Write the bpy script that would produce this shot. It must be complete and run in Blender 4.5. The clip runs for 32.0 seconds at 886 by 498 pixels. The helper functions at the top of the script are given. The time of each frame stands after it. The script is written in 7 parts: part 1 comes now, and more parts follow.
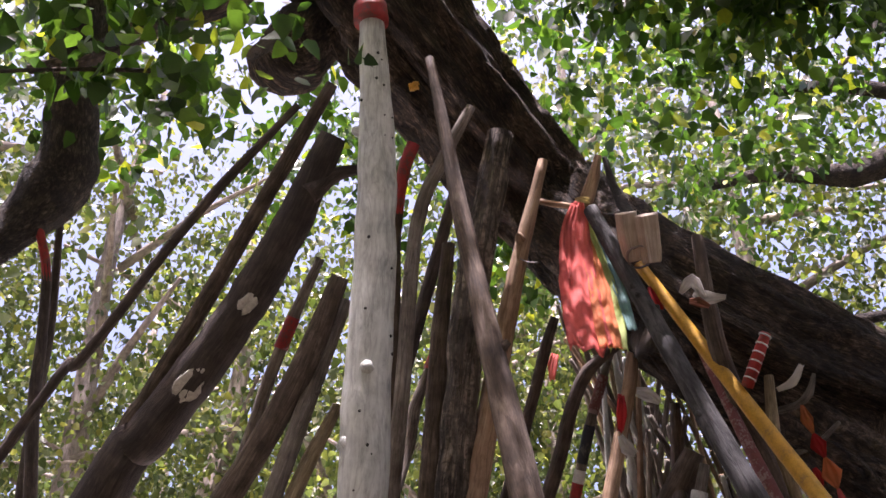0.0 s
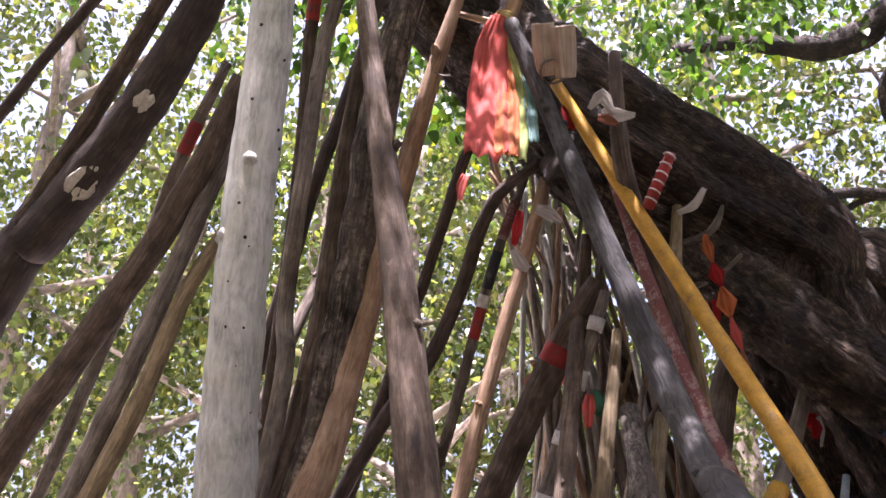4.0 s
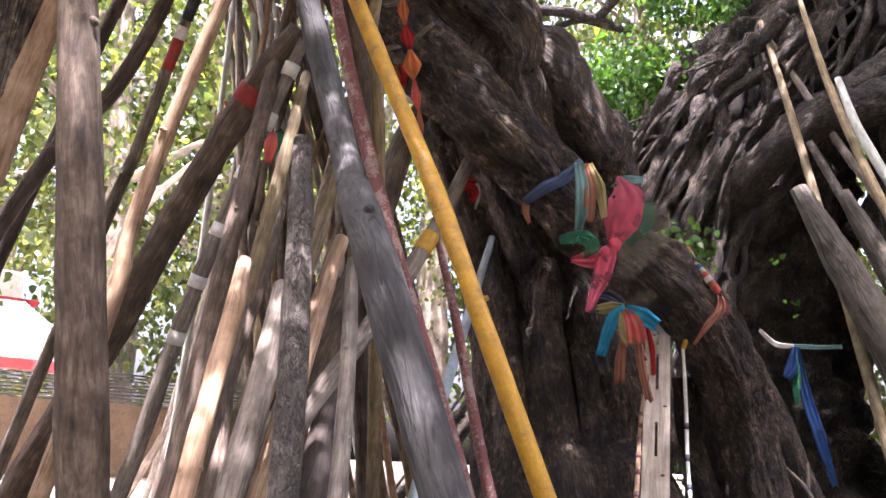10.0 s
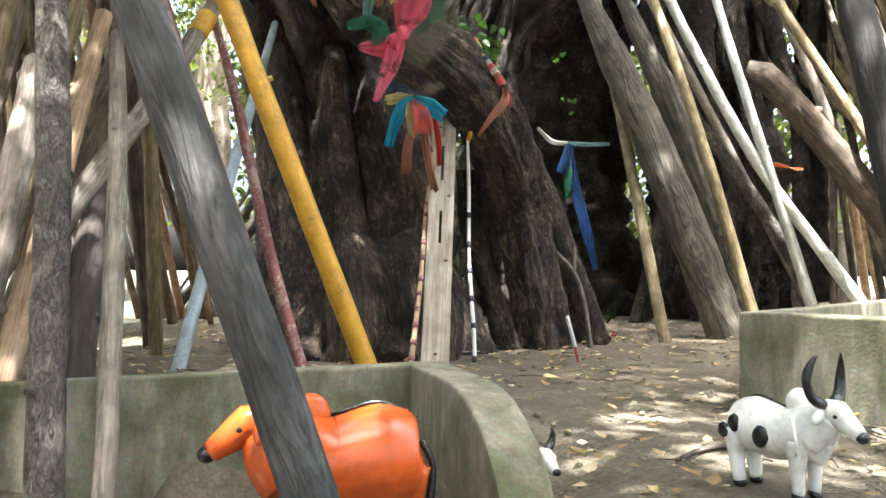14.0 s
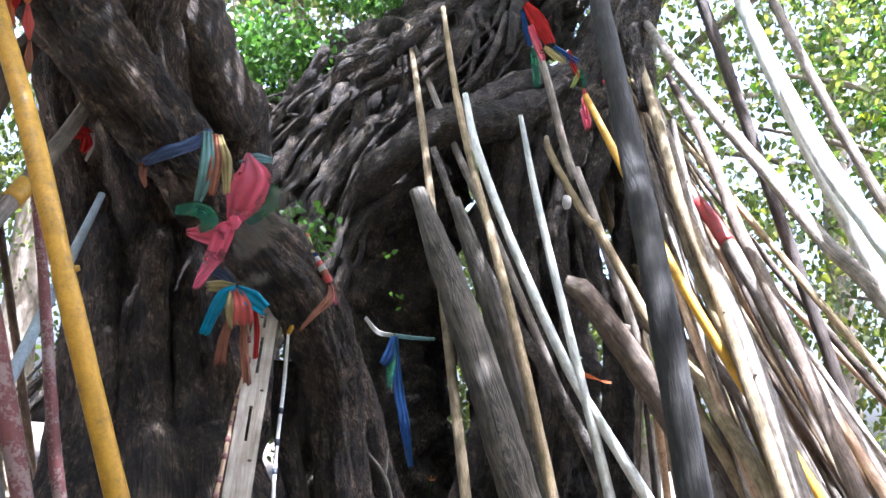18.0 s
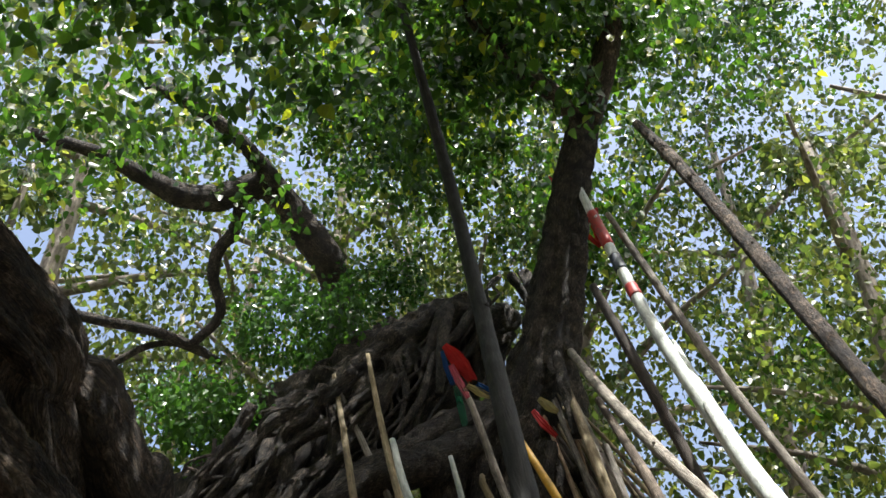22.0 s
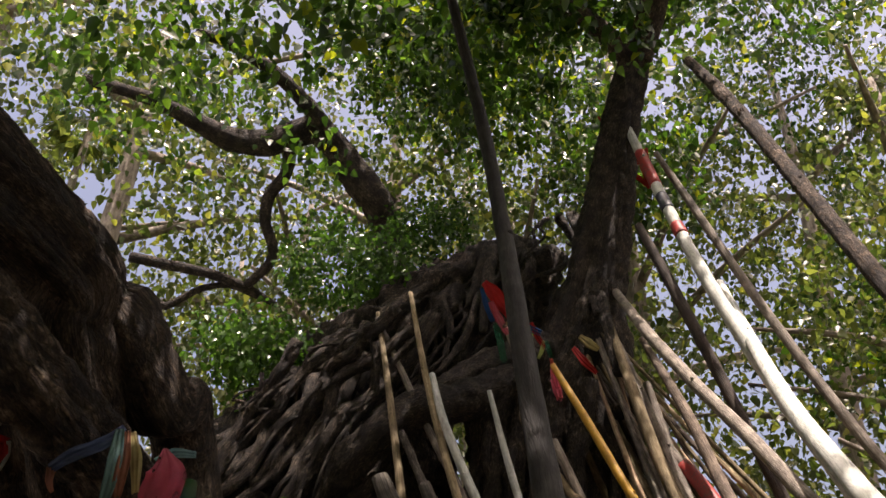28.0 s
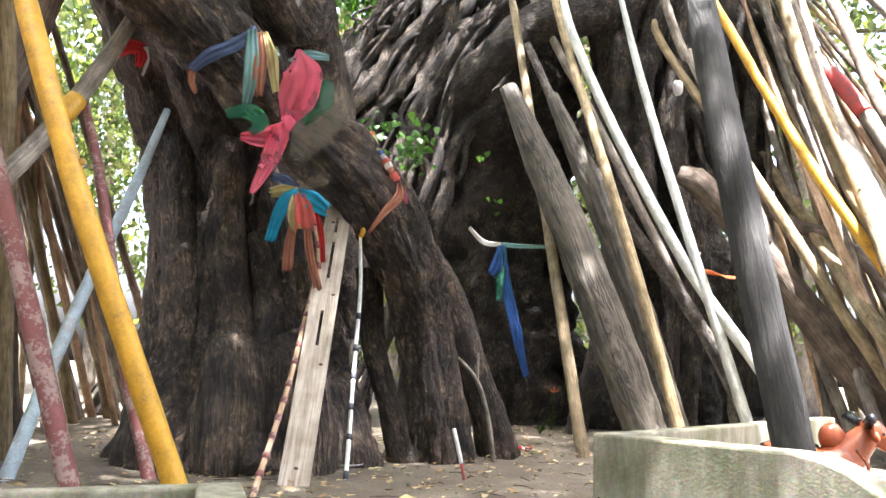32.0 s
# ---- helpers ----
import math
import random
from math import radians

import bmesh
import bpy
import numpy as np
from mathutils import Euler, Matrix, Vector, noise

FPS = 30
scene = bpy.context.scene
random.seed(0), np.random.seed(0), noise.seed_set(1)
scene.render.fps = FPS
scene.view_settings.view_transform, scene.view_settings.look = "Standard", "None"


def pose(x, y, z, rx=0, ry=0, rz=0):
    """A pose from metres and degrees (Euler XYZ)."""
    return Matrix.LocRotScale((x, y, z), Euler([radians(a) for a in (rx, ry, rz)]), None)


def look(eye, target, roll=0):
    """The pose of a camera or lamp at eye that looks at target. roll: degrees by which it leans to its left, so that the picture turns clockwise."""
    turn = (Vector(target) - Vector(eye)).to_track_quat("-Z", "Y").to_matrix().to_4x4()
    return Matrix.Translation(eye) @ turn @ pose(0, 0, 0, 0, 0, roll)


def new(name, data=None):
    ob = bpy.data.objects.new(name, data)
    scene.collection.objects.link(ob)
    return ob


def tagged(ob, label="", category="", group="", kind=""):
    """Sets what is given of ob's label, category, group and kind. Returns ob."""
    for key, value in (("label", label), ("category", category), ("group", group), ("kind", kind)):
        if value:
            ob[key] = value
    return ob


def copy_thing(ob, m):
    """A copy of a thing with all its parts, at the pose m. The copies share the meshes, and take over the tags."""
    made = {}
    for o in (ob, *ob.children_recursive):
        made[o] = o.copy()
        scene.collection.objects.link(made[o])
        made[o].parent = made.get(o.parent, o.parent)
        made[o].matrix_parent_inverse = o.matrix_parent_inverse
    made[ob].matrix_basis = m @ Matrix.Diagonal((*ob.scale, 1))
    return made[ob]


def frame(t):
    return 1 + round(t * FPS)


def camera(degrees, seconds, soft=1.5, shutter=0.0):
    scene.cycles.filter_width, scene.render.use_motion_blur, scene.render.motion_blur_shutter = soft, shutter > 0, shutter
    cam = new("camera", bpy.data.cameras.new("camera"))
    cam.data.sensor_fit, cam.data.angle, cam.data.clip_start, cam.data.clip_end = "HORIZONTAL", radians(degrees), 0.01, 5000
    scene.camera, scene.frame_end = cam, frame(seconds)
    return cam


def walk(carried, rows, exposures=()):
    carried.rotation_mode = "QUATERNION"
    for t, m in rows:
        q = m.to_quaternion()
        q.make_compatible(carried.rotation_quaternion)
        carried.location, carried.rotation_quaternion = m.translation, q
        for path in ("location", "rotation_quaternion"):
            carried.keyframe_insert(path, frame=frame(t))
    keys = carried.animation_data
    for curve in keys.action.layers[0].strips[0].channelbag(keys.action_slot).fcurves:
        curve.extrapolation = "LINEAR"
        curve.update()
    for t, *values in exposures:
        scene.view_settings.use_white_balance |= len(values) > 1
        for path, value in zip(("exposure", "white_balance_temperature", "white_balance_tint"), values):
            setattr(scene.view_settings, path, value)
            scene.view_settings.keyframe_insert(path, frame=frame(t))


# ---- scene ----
cam = camera(54.5, 32.0)
PATH = [
    (0, (0.032, 0.243, 1.511), (0.099, 1.879, 2.658), -0.04),
    (0.5, (0.081, 0.326, 1.438), (0.157, 1.973, 2.569), 0.25),
    (1, (0.184, 0.390, 1.361), (0.255, 2.053, 2.470), 0.82),
    (1.5, (0.285, 0.439, 1.326), (0.353, 2.121, 2.406), 1.33),
    (2, (0.382, 0.466, 1.331), (0.451, 2.178, 2.362), 1.65),
    (2.5, (0.476, 0.535, 1.258), (0.544, 2.264, 2.262), 2.12),
    (3, (0.583, 0.587, 1.229), (0.650, 2.341, 2.188), 2.66),
    (3.5, (0.572, 0.650, 1.164), (0.673, 2.417, 2.096), 2.56),
    (5.5, (0.709, 0.554, 1.577), (0.951, 2.350, 2.423), 2.21),
    (6, (0.690, 0.491, 1.488), (0.999, 2.263, 2.364), 2.53),
    (6.5, (0.711, 0.441, 1.300), (1.086, 2.196, 2.182), 2.59),
    (7, (0.708, 0.419, 0.990), (1.166, 2.158, 1.864), 2.39),
    (7.5, (0.762, 0.428, 0.926), (1.266, 2.183, 1.742), 2.60),
    (8, (0.790, 0.428, 0.902), (1.349, 2.199, 1.645), 2.54),
    (8.5, (0.814, 0.431, 0.873), (1.422, 2.212, 1.550), 2.45),
    (9, (0.814, 0.440, 0.836), (1.483, 2.223, 1.446), 2.45),
    (9.5, (0.823, 0.425, 0.818), (1.548, 2.207, 1.364), 2.52),
    (10, (0.837, 0.418, 0.795), (1.628, 2.191, 1.277), 2.59),
    (10.5, (0.842, 0.411, 0.785), (1.696, 2.170, 1.205), 2.62),
    (11, (0.839, 0.418, 0.769), (1.763, 2.156, 1.123), 2.55),
    (11.5, (0.844, 0.446, 0.742), (1.824, 2.166, 1.029), 2.36),
    (12, (0.853, 0.480, 0.714), (1.885, 2.181, 0.920), 1.98),
    (12.5, (0.866, 0.520, 0.697), (1.941, 2.203, 0.823), 1.63),
    (13, (0.866, 0.522, 0.690), (1.978, 2.183, 0.755), 1.34),
    (13.5, (0.878, 0.522, 0.682), (2.039, 2.150, 0.729), 0.91),
    (14, (0.901, 0.539, 0.689), (2.149, 2.102, 0.742), 0.49),
    (14.5, (0.911, 0.546, 0.705), (2.253, 2.027, 0.784), -0.03),
    (15, (0.902, 0.551, 0.722), (2.340, 1.934, 0.857), -0.11),
    (15.5, (0.872, 0.522, 0.733), (2.359, 1.845, 0.929), 0.27),
    (17.5, (0.931, 0.507, 0.893), (2.410, 1.793, 1.295), 4.48),
    (18, (0.962, 0.473, 0.938), (2.436, 1.744, 1.397), 4.49),
    (18.5, (1.036, 0.438, 0.964), (2.503, 1.684, 1.506), 3.92),
    (19, (1.151, 0.398, 1.002), (2.601, 1.617, 1.645), 3.17),
    (19.5, (1.236, 0.321, 1.042), (2.669, 1.513, 1.768), 2.07),
    (20, (1.325, 0.231, 1.079), (2.738, 1.392, 1.888), 0.80),
    (20.5, (1.397, 0.157, 1.120), (2.788, 1.293, 2.001), -0.09),
    (21, (1.411, 0.140, 1.164), (2.777, 1.241, 2.123), -0.87),
    (21.5, (1.388, 0.130, 1.187), (2.716, 1.196, 2.234), -1.43),
    (22, (1.340, 0.133, 1.131), (2.615, 1.153, 2.285), -1.74),
    (22.5, (1.331, 0.127, 1.114), (2.553, 1.103, 2.361), -1.97),
    (23, (1.322, 0.103, 1.103), (2.495, 1.041, 2.423), -2.17),
    (23.5, (1.362, 0.136, 1.135), (2.502, 1.057, 2.495), -2.12),
    (24, (1.456, 0.266, 1.263), (2.571, 1.176, 2.652), -2.21),
    (24.5, (1.524, 0.360, 1.332), (2.618, 1.259, 2.744), -2.25),
    (26.5, (1.671, 0.027, 1.057), (2.806, 1.037, 2.358), -1.38),
    (27, (1.667, 0.013, 1.042), (2.841, 1.073, 2.266), -0.42),
    (27.5, (1.633, -0.049, 0.977), (2.835, 1.063, 2.127), 0.36),
    (28, (1.638, -0.060, 0.931), (2.861, 1.112, 1.995), 0.91),
    (28.5, (1.658, -0.033, 0.909), (2.897, 1.200, 1.882), 1.30),
    (29, (1.690, 0.033, 0.892), (2.942, 1.330, 1.757), 1.41),
    (29.5, (1.728, 0.091, 0.855), (2.983, 1.449, 1.616), 1.47),
    (30, (1.742, 0.131, 0.810), (2.992, 1.553, 1.455), 1.56),
    (30.5, (1.746, 0.180, 0.747), (2.988, 1.650, 1.290), 1.57),
    (31, (1.752, 0.295, 0.749), (2.999, 1.797, 1.183), 1.81),
    (31.5, (1.732, 0.370, 0.785), (2.989, 1.887, 1.129), 2.09),
    (32, (1.767, 0.378, 0.749), (3.021, 1.910, 1.033), 2.01),
]
EXPOSURES = [(0, 1.55, 6150, 37), (3.5, 1.98, 6150, 37), (5.5, 2.28, 5900, 36), (7, 2.27, 6100, 34), (9, 2.77, 5900, 34), (11, 3.12, 6250, 28), (12, 3.32, 6350, 20),
             (13.5, 3.22, 6150, 12), (15.5, 3.32, 5650, 10), (17.5, 3.17, 5350, 18), (19, 2.72, 5250, 20), (20.5, 1.89, 5550, 16), (21.5, 1.24, 5950, 8), (23, 0.94, 6050, 8),
             (26.5, 0.89, 6750, 18), (28, 0.79, 7050, 24), (28.6, 1.14, 6750, 26), (29.5, 1.92, 6150, 24), (30.3, 2.67, 6150, 24), (31, 3.32, 5950, 22), (32, 3.67, 5950, 17)]
walk(cam, [(t, look(eye, target, roll)) for t, eye, target, roll in PATH], EXPOSURES)

# World, sun
SUN_TURN, SUN_HIGH = 165.0, 75.0
world = bpy.data.worlds.new("sky")
scene.world = world
world.use_nodes = True
wn = world.node_tree.nodes
sky = wn.new("ShaderNodeTexSky")
sky.sky_type, sky.sun_disc = "NISHITA", False
sky.sun_elevation, sky.sun_rotation = radians(SUN_HIGH), radians(-SUN_TURN)
sky.dust_density, sky.air_density = 10.0, 1.0
wn["Background"].inputs["Strength"].default_value = 0.15
world.node_tree.links.new(sky.outputs["Color"], wn["Background"].inputs["Color"])
sun = new("sun", bpy.data.lights.new("sun", "SUN"))
sun.data.energy, sun.data.angle, sun.data.color = 5.0, radians(0.53), (1.0, 0.95, 0.86)
sun.matrix_world = pose(0, 0, 30, 90 - SUN_HIGH, 0, SUN_TURN + 180)


# Tools
def material(name):
    m = bpy.data.materials.new(name)
    m.use_nodes = True
    return m, m.node_tree.nodes, m.node_tree.links, m.node_tree.nodes["Principled BSDF"]


def node(nodes, kind, **inputs):
    n = nodes.new("ShaderNode" + kind)
    for k, v in inputs.items():
        n.inputs[k.replace("_", " ")].default_value = v
    return n


def ramp(nodes, stops):
    n = nodes.new("ShaderNodeValToRGB")
    while len(n.color_ramp.elements) < len(stops):
        n.color_ramp.elements.new(0.5)
    for e, (at, c) in zip(n.color_ramp.elements, stops):
        e.position, e.color = at, (*c, 1)
    return n


def wood(name, dark, mid, light, grain=(60, 4.0), relief=0.6, depth=0.01, rough=0.85, patch=5.0, vary=0.25, cracks=0.35, plates=None):
    """Wood or bark with its grain along a pole: u runs round it, v along it, in metres."""
    m, ns, ln, bsdf = material(name)
    uv = ns.new("ShaderNodeUVMap")
    mp = ns.new("ShaderNodeMapping")
    mp.inputs["Scale"].default_value = (grain[0], grain[1], 1)
    info = ns.new("ShaderNodeObjectInfo")
    ln.new(uv.outputs[0], mp.inputs["Vector"])
    ln.new(info.outputs["Random"], mp.inputs["Location"])
    fine = node(ns, "TexNoise", Scale=1.0, Detail=9.0, Roughness=0.72, Distortion=0.8)
    ln.new(mp.outputs[0], fine.inputs["Vector"])
    geo = ns.new("ShaderNodeNewGeometry")
    big = node(ns, "TexNoise", Scale=patch, Detail=4.0, Roughness=0.6)
    ln.new(geo.outputs["Position"], big.inputs["Vector"])
    add = ns.new("ShaderNodeMix")
    add.inputs["Factor"].default_value = 0.45
    ln.new(fine.outputs["Fac"], add.inputs["A"])
    ln.new(big.outputs["Fac"], add.inputs["B"])
    wide = 0.085 if plates else 0.15
    cr = ramp(ns, [(0.5 - wide, dark), (0.5, mid), (0.5 + wide, light)])
    ln.new(add.outputs["Result"], cr.inputs["Fac"])
    shade = ns.new("ShaderNodeMapRange")
    shade.inputs["To Min"].default_value, shade.inputs["To Max"].default_value = 1 - vary, 1 + vary
    ln.new(info.outputs["Random"], shade.inputs["Value"])
    hsv = ns.new("ShaderNodeHueSaturation")
    ln.new(shade.outputs[0], hsv.inputs["Value"])
    ln.new(cr.outputs["Color"], hsv.inputs["Color"])
    split = node(ns, "TexNoise", Scale=0.38, Detail=4.0, Roughness=0.55, Distortion=1.2)
    ln.new(mp.outputs[0], split.inputs["Vector"])
    gap = ns.new("ShaderNodeMath")
    gap.operation = "SUBTRACT"
    gap.inputs[1].default_value = 0.5
    ln.new(split.outputs["Fac"], gap.inputs[0])
    away = ns.new("ShaderNodeMath")
    away.operation = "ABSOLUTE"
    ln.new(gap.outputs[0], away.inputs[0])
    edge = ns.new("ShaderNodeMapRange")
    edge.inputs["From Max"].default_value = 0.06
    ln.new(away.outputs[0], edge.inputs["Value"])
    if plates:
        scaled = ns.new("ShaderNodeMapping")
        scaled.inputs["Scale"].default_value = (plates[0], plates[1], 1)
        ln.new(uv.outputs[0], scaled.inputs["Vector"])
        warp = ns.new("ShaderNodeVectorMath")
        warp.operation = "MULTIPLY_ADD"
        warp.inputs[1].default_value = (0.9, 0.9, 0.0)
        ln.new(big.outputs["Color"], warp.inputs[0])
        ln.new(scaled.outputs[0], warp.inputs[2])
        bend = ns.new("ShaderNodeVectorMath")
        bend.operation = "MULTIPLY_ADD"
        bend.inputs[1].default_value = (0.7, 0.7, 0.0)
        ln.new(fine.outputs["Color"], bend.inputs[0])
        ln.new(warp.outputs[0], bend.inputs[2])
        cell = ns.new("ShaderNodeTexVoronoi")
        cell.feature = "DISTANCE_TO_EDGE"
        cell.inputs["Scale"].default_value = 1.0
        ln.new(bend.outputs[0], cell.inputs["Vector"])
        seam = ns.new("ShaderNodeMapRange")
        seam.inputs["From Max"].default_value = 0.26
        seam.inputs["To Min"].default_value = 0.15
        ln.new(cell.outputs["Distance"], seam.inputs["Value"])
        both = ns.new("ShaderNodeMath")
        both.operation = "MULTIPLY"
        ln.new(edge.outputs[0], both.inputs[0])
        ln.new(seam.outputs[0], both.inputs[1])
        flake = node(ns, "TexNoise", Scale=17.0, Detail=7.0, Roughness=0.7, Distortion=0.8)
        ln.new(geo.outputs["Position"], flake.inputs["Vector"])
        scale = ns.new("ShaderNodeMapRange")
        scale.inputs["From Min"].default_value, scale.inputs["From Max"].default_value = 0.40, 0.56
        scale.inputs["To Min"].default_value = 0.12
        ln.new(flake.outputs["Fac"], scale.inputs["Value"])
        edge = ns.new("ShaderNodeMath")
        edge.operation = "MULTIPLY"
        ln.new(both.outputs[0], edge.inputs[0])
        ln.new(scale.outputs[0], edge.inputs[1])
    hollow = ns.new("ShaderNodeMix")
    hollow.data_type, hollow.blend_type = "RGBA", "MULTIPLY"
    hollow.inputs["Factor"].default_value = cracks
    ln.new(hsv.outputs["Color"], hollow.inputs[6])
    ln.new(edge.outputs[0], hollow.inputs[7])
    ln.new(hollow.outputs[2], bsdf.inputs["Base Color"])
    high = ns.new("ShaderNodeMath")
    high.operation = "MULTIPLY_ADD"
    high.inputs[1].default_value = cracks
    ln.new(edge.outputs[0], high.inputs[0])
    ln.new(fine.outputs["Fac"], high.inputs[2])
    bump = node(ns, "Bump", Strength=relief, Distance=depth)
    ln.new(high.outputs[0], bump.inputs["Height"])
    ln.new(bump.outputs[0], bsdf.inputs["Normal"])
    bsdf.inputs["Roughness"].default_value = rough
    return m


def paint(name, colour, worn=(0.3, 0.25, 0.2), amount=0.3, rough=0.55, scale=9.0, relief=0.15):
    """Paint that has worn off in patches."""
    m, ns, ln, bsdf = material(name)
    geo = ns.new("ShaderNodeNewGeometry")
    a = node(ns, "TexNoise", Scale=scale, Detail=8.0, Roughness=0.7)
    ln.new(geo.outputs["Position"], a.inputs["Vector"])
    b = node(ns, "TexNoise", Scale=scale * 8, Detail=3.0)
    ln.new(geo.outputs["Position"], b.inputs["Vector"])
    cut = 0.35 + 0.3 * amount
    darker = tuple(c * 0.7 for c in colour)
    cr = ramp(ns, [(cut - 0.06, worn), (cut, darker), (cut + 0.2, colour)])
    mix = ns.new("ShaderNodeMix")
    mix.inputs["Factor"].default_value = 0.2
    ln.new(a.outputs["Fac"], mix.inputs["A"])
    ln.new(b.outputs["Fac"], mix.inputs["B"])
    ln.new(mix.outputs["Result"], cr.inputs["Fac"])
    ln.new(cr.outputs["Color"], bsdf.inputs["Base Color"])
    bump = node(ns, "Bump", Strength=relief, Distance=0.01)
    ln.new(mix.outputs["Result"], bump.inputs["Height"])
    ln.new(bump.outputs[0], bsdf.inputs["Normal"])
    bsdf.inputs["Roughness"].default_value = rough
    return m


def leafy(name, stops, through_part=0.5, gloss=0.35):
    """Thin leaves that let light through; each leaf has its own tone."""
    m, ns, ln, bsdf = material(name)
    geo = ns.new("ShaderNodeNewGeometry")
    cr = ramp(ns, stops)
    ln.new(geo.outputs["Random Per Island"], cr.inputs["Fac"])
    spots = node(ns, "TexNoise", Scale=35.0, Detail=2.0)
    ln.new(geo.outputs["Position"], spots.inputs["Vector"])
    tone = ns.new("ShaderNodeMapRange")
    tone.inputs["To Min"].default_value, tone.inputs["To Max"].default_value = 0.75, 1.25
    ln.new(spots.outputs["Fac"], tone.inputs["Value"])
    hsv = ns.new("ShaderNodeHueSaturation")
    ln.new(cr.outputs["Color"], hsv.inputs["Color"])
    ln.new(tone.outputs[0], hsv.inputs["Value"])
    ln.new(hsv.outputs["Color"], bsdf.inputs["Base Color"])
    bsdf.inputs["Roughness"].default_value = gloss
    trans = ns.new("ShaderNodeBsdfTranslucent")
    warm = ns.new("ShaderNodeMix")
    warm.data_type, warm.blend_type = "RGBA", "MULTIPLY"
    warm.inputs["Factor"].default_value = 1.0
    warm.inputs[7].default_value = (2.2, 2.45, 1.0, 1)
    ln.new(hsv.outputs["Color"], warm.inputs[6])
    ln.new(warm.outputs[2], trans.inputs["Color"])
    mix = ns.new("ShaderNodeMixShader")
    mix.inputs[0].default_value = through_part
    ln.new(bsdf.outputs[0], mix.inputs[1])
    ln.new(trans.outputs[0], mix.inputs[2])
    ln.new(mix.outputs[0], ns["Material Output"].inputs["Surface"])
    return m


class Shape:
    """Vertices, faces and texture places of one mesh."""

    def __init__(self):
        self.v, self.f, self.u = [], [], []

    def add(self, verts, faces, uvs=None):
        base = len(self.v)
        self.v.extend(verts)
        self.f.extend([tuple(i + base for i in f) for f in faces])
        self.u.extend(uvs if uvs else [[(0, 0)] * len(f) for f in faces])
        return self


def part(name, shape, mat, parent=None, label="", smooth=True):
    mesh = bpy.data.meshes.new(name)
    if isinstance(shape, Shape):
        mesh.from_pydata([tuple(v) for v in shape.v], [], shape.f)
        layer = mesh.uv_layers.new(name="UVMap")
        layer.data.foreach_set("uv", [c for face in shape.u for uv in face for c in uv])
    else:
        shape.to_mesh(mesh)
        shape.free()
    mesh.materials.append(mat)
    if smooth:
        mesh.polygons.foreach_set("use_smooth", [True] * len(mesh.polygons))
    ob = new(name, mesh)
    if parent:
        ob.parent = parent
    return tagged(ob, label)


def thing(name, at, label, category, group=""):
    ob = new(name)
    ob.location = at
    return tagged(ob, label, category, group)


def under(ob, parent):
    """Makes ob, built in world places, a child of parent."""
    ob.parent = parent
    ob.matrix_parent_inverse = Matrix.Translation(parent.location).inverted()
    return ob


def smooth_path(pts, step):
    """Places every step metres or so along a soft curve through pts, with the share of the way."""
    P = [Vector(p) for p in pts]
    P = [P[0] * 2 - P[1]] + P + [P[-1] * 2 - P[-2]]
    out = []
    for i in range(1, len(P) - 2):
        n = max(1, int((P[i + 1] - P[i]).length / step))
        for k in range(n):
            t = k / n
            a, b, c, d = P[i - 1 : i + 3]
            out.append((0.5 * ((2 * b) + (c - a) * t + (2 * a - 5 * b + 4 * c - d) * t * t + (3 * b - a - 3 * c + d) * t**3), i - 1 + t))
    out.append((P[-2], len(P) - 3.0))
    return out


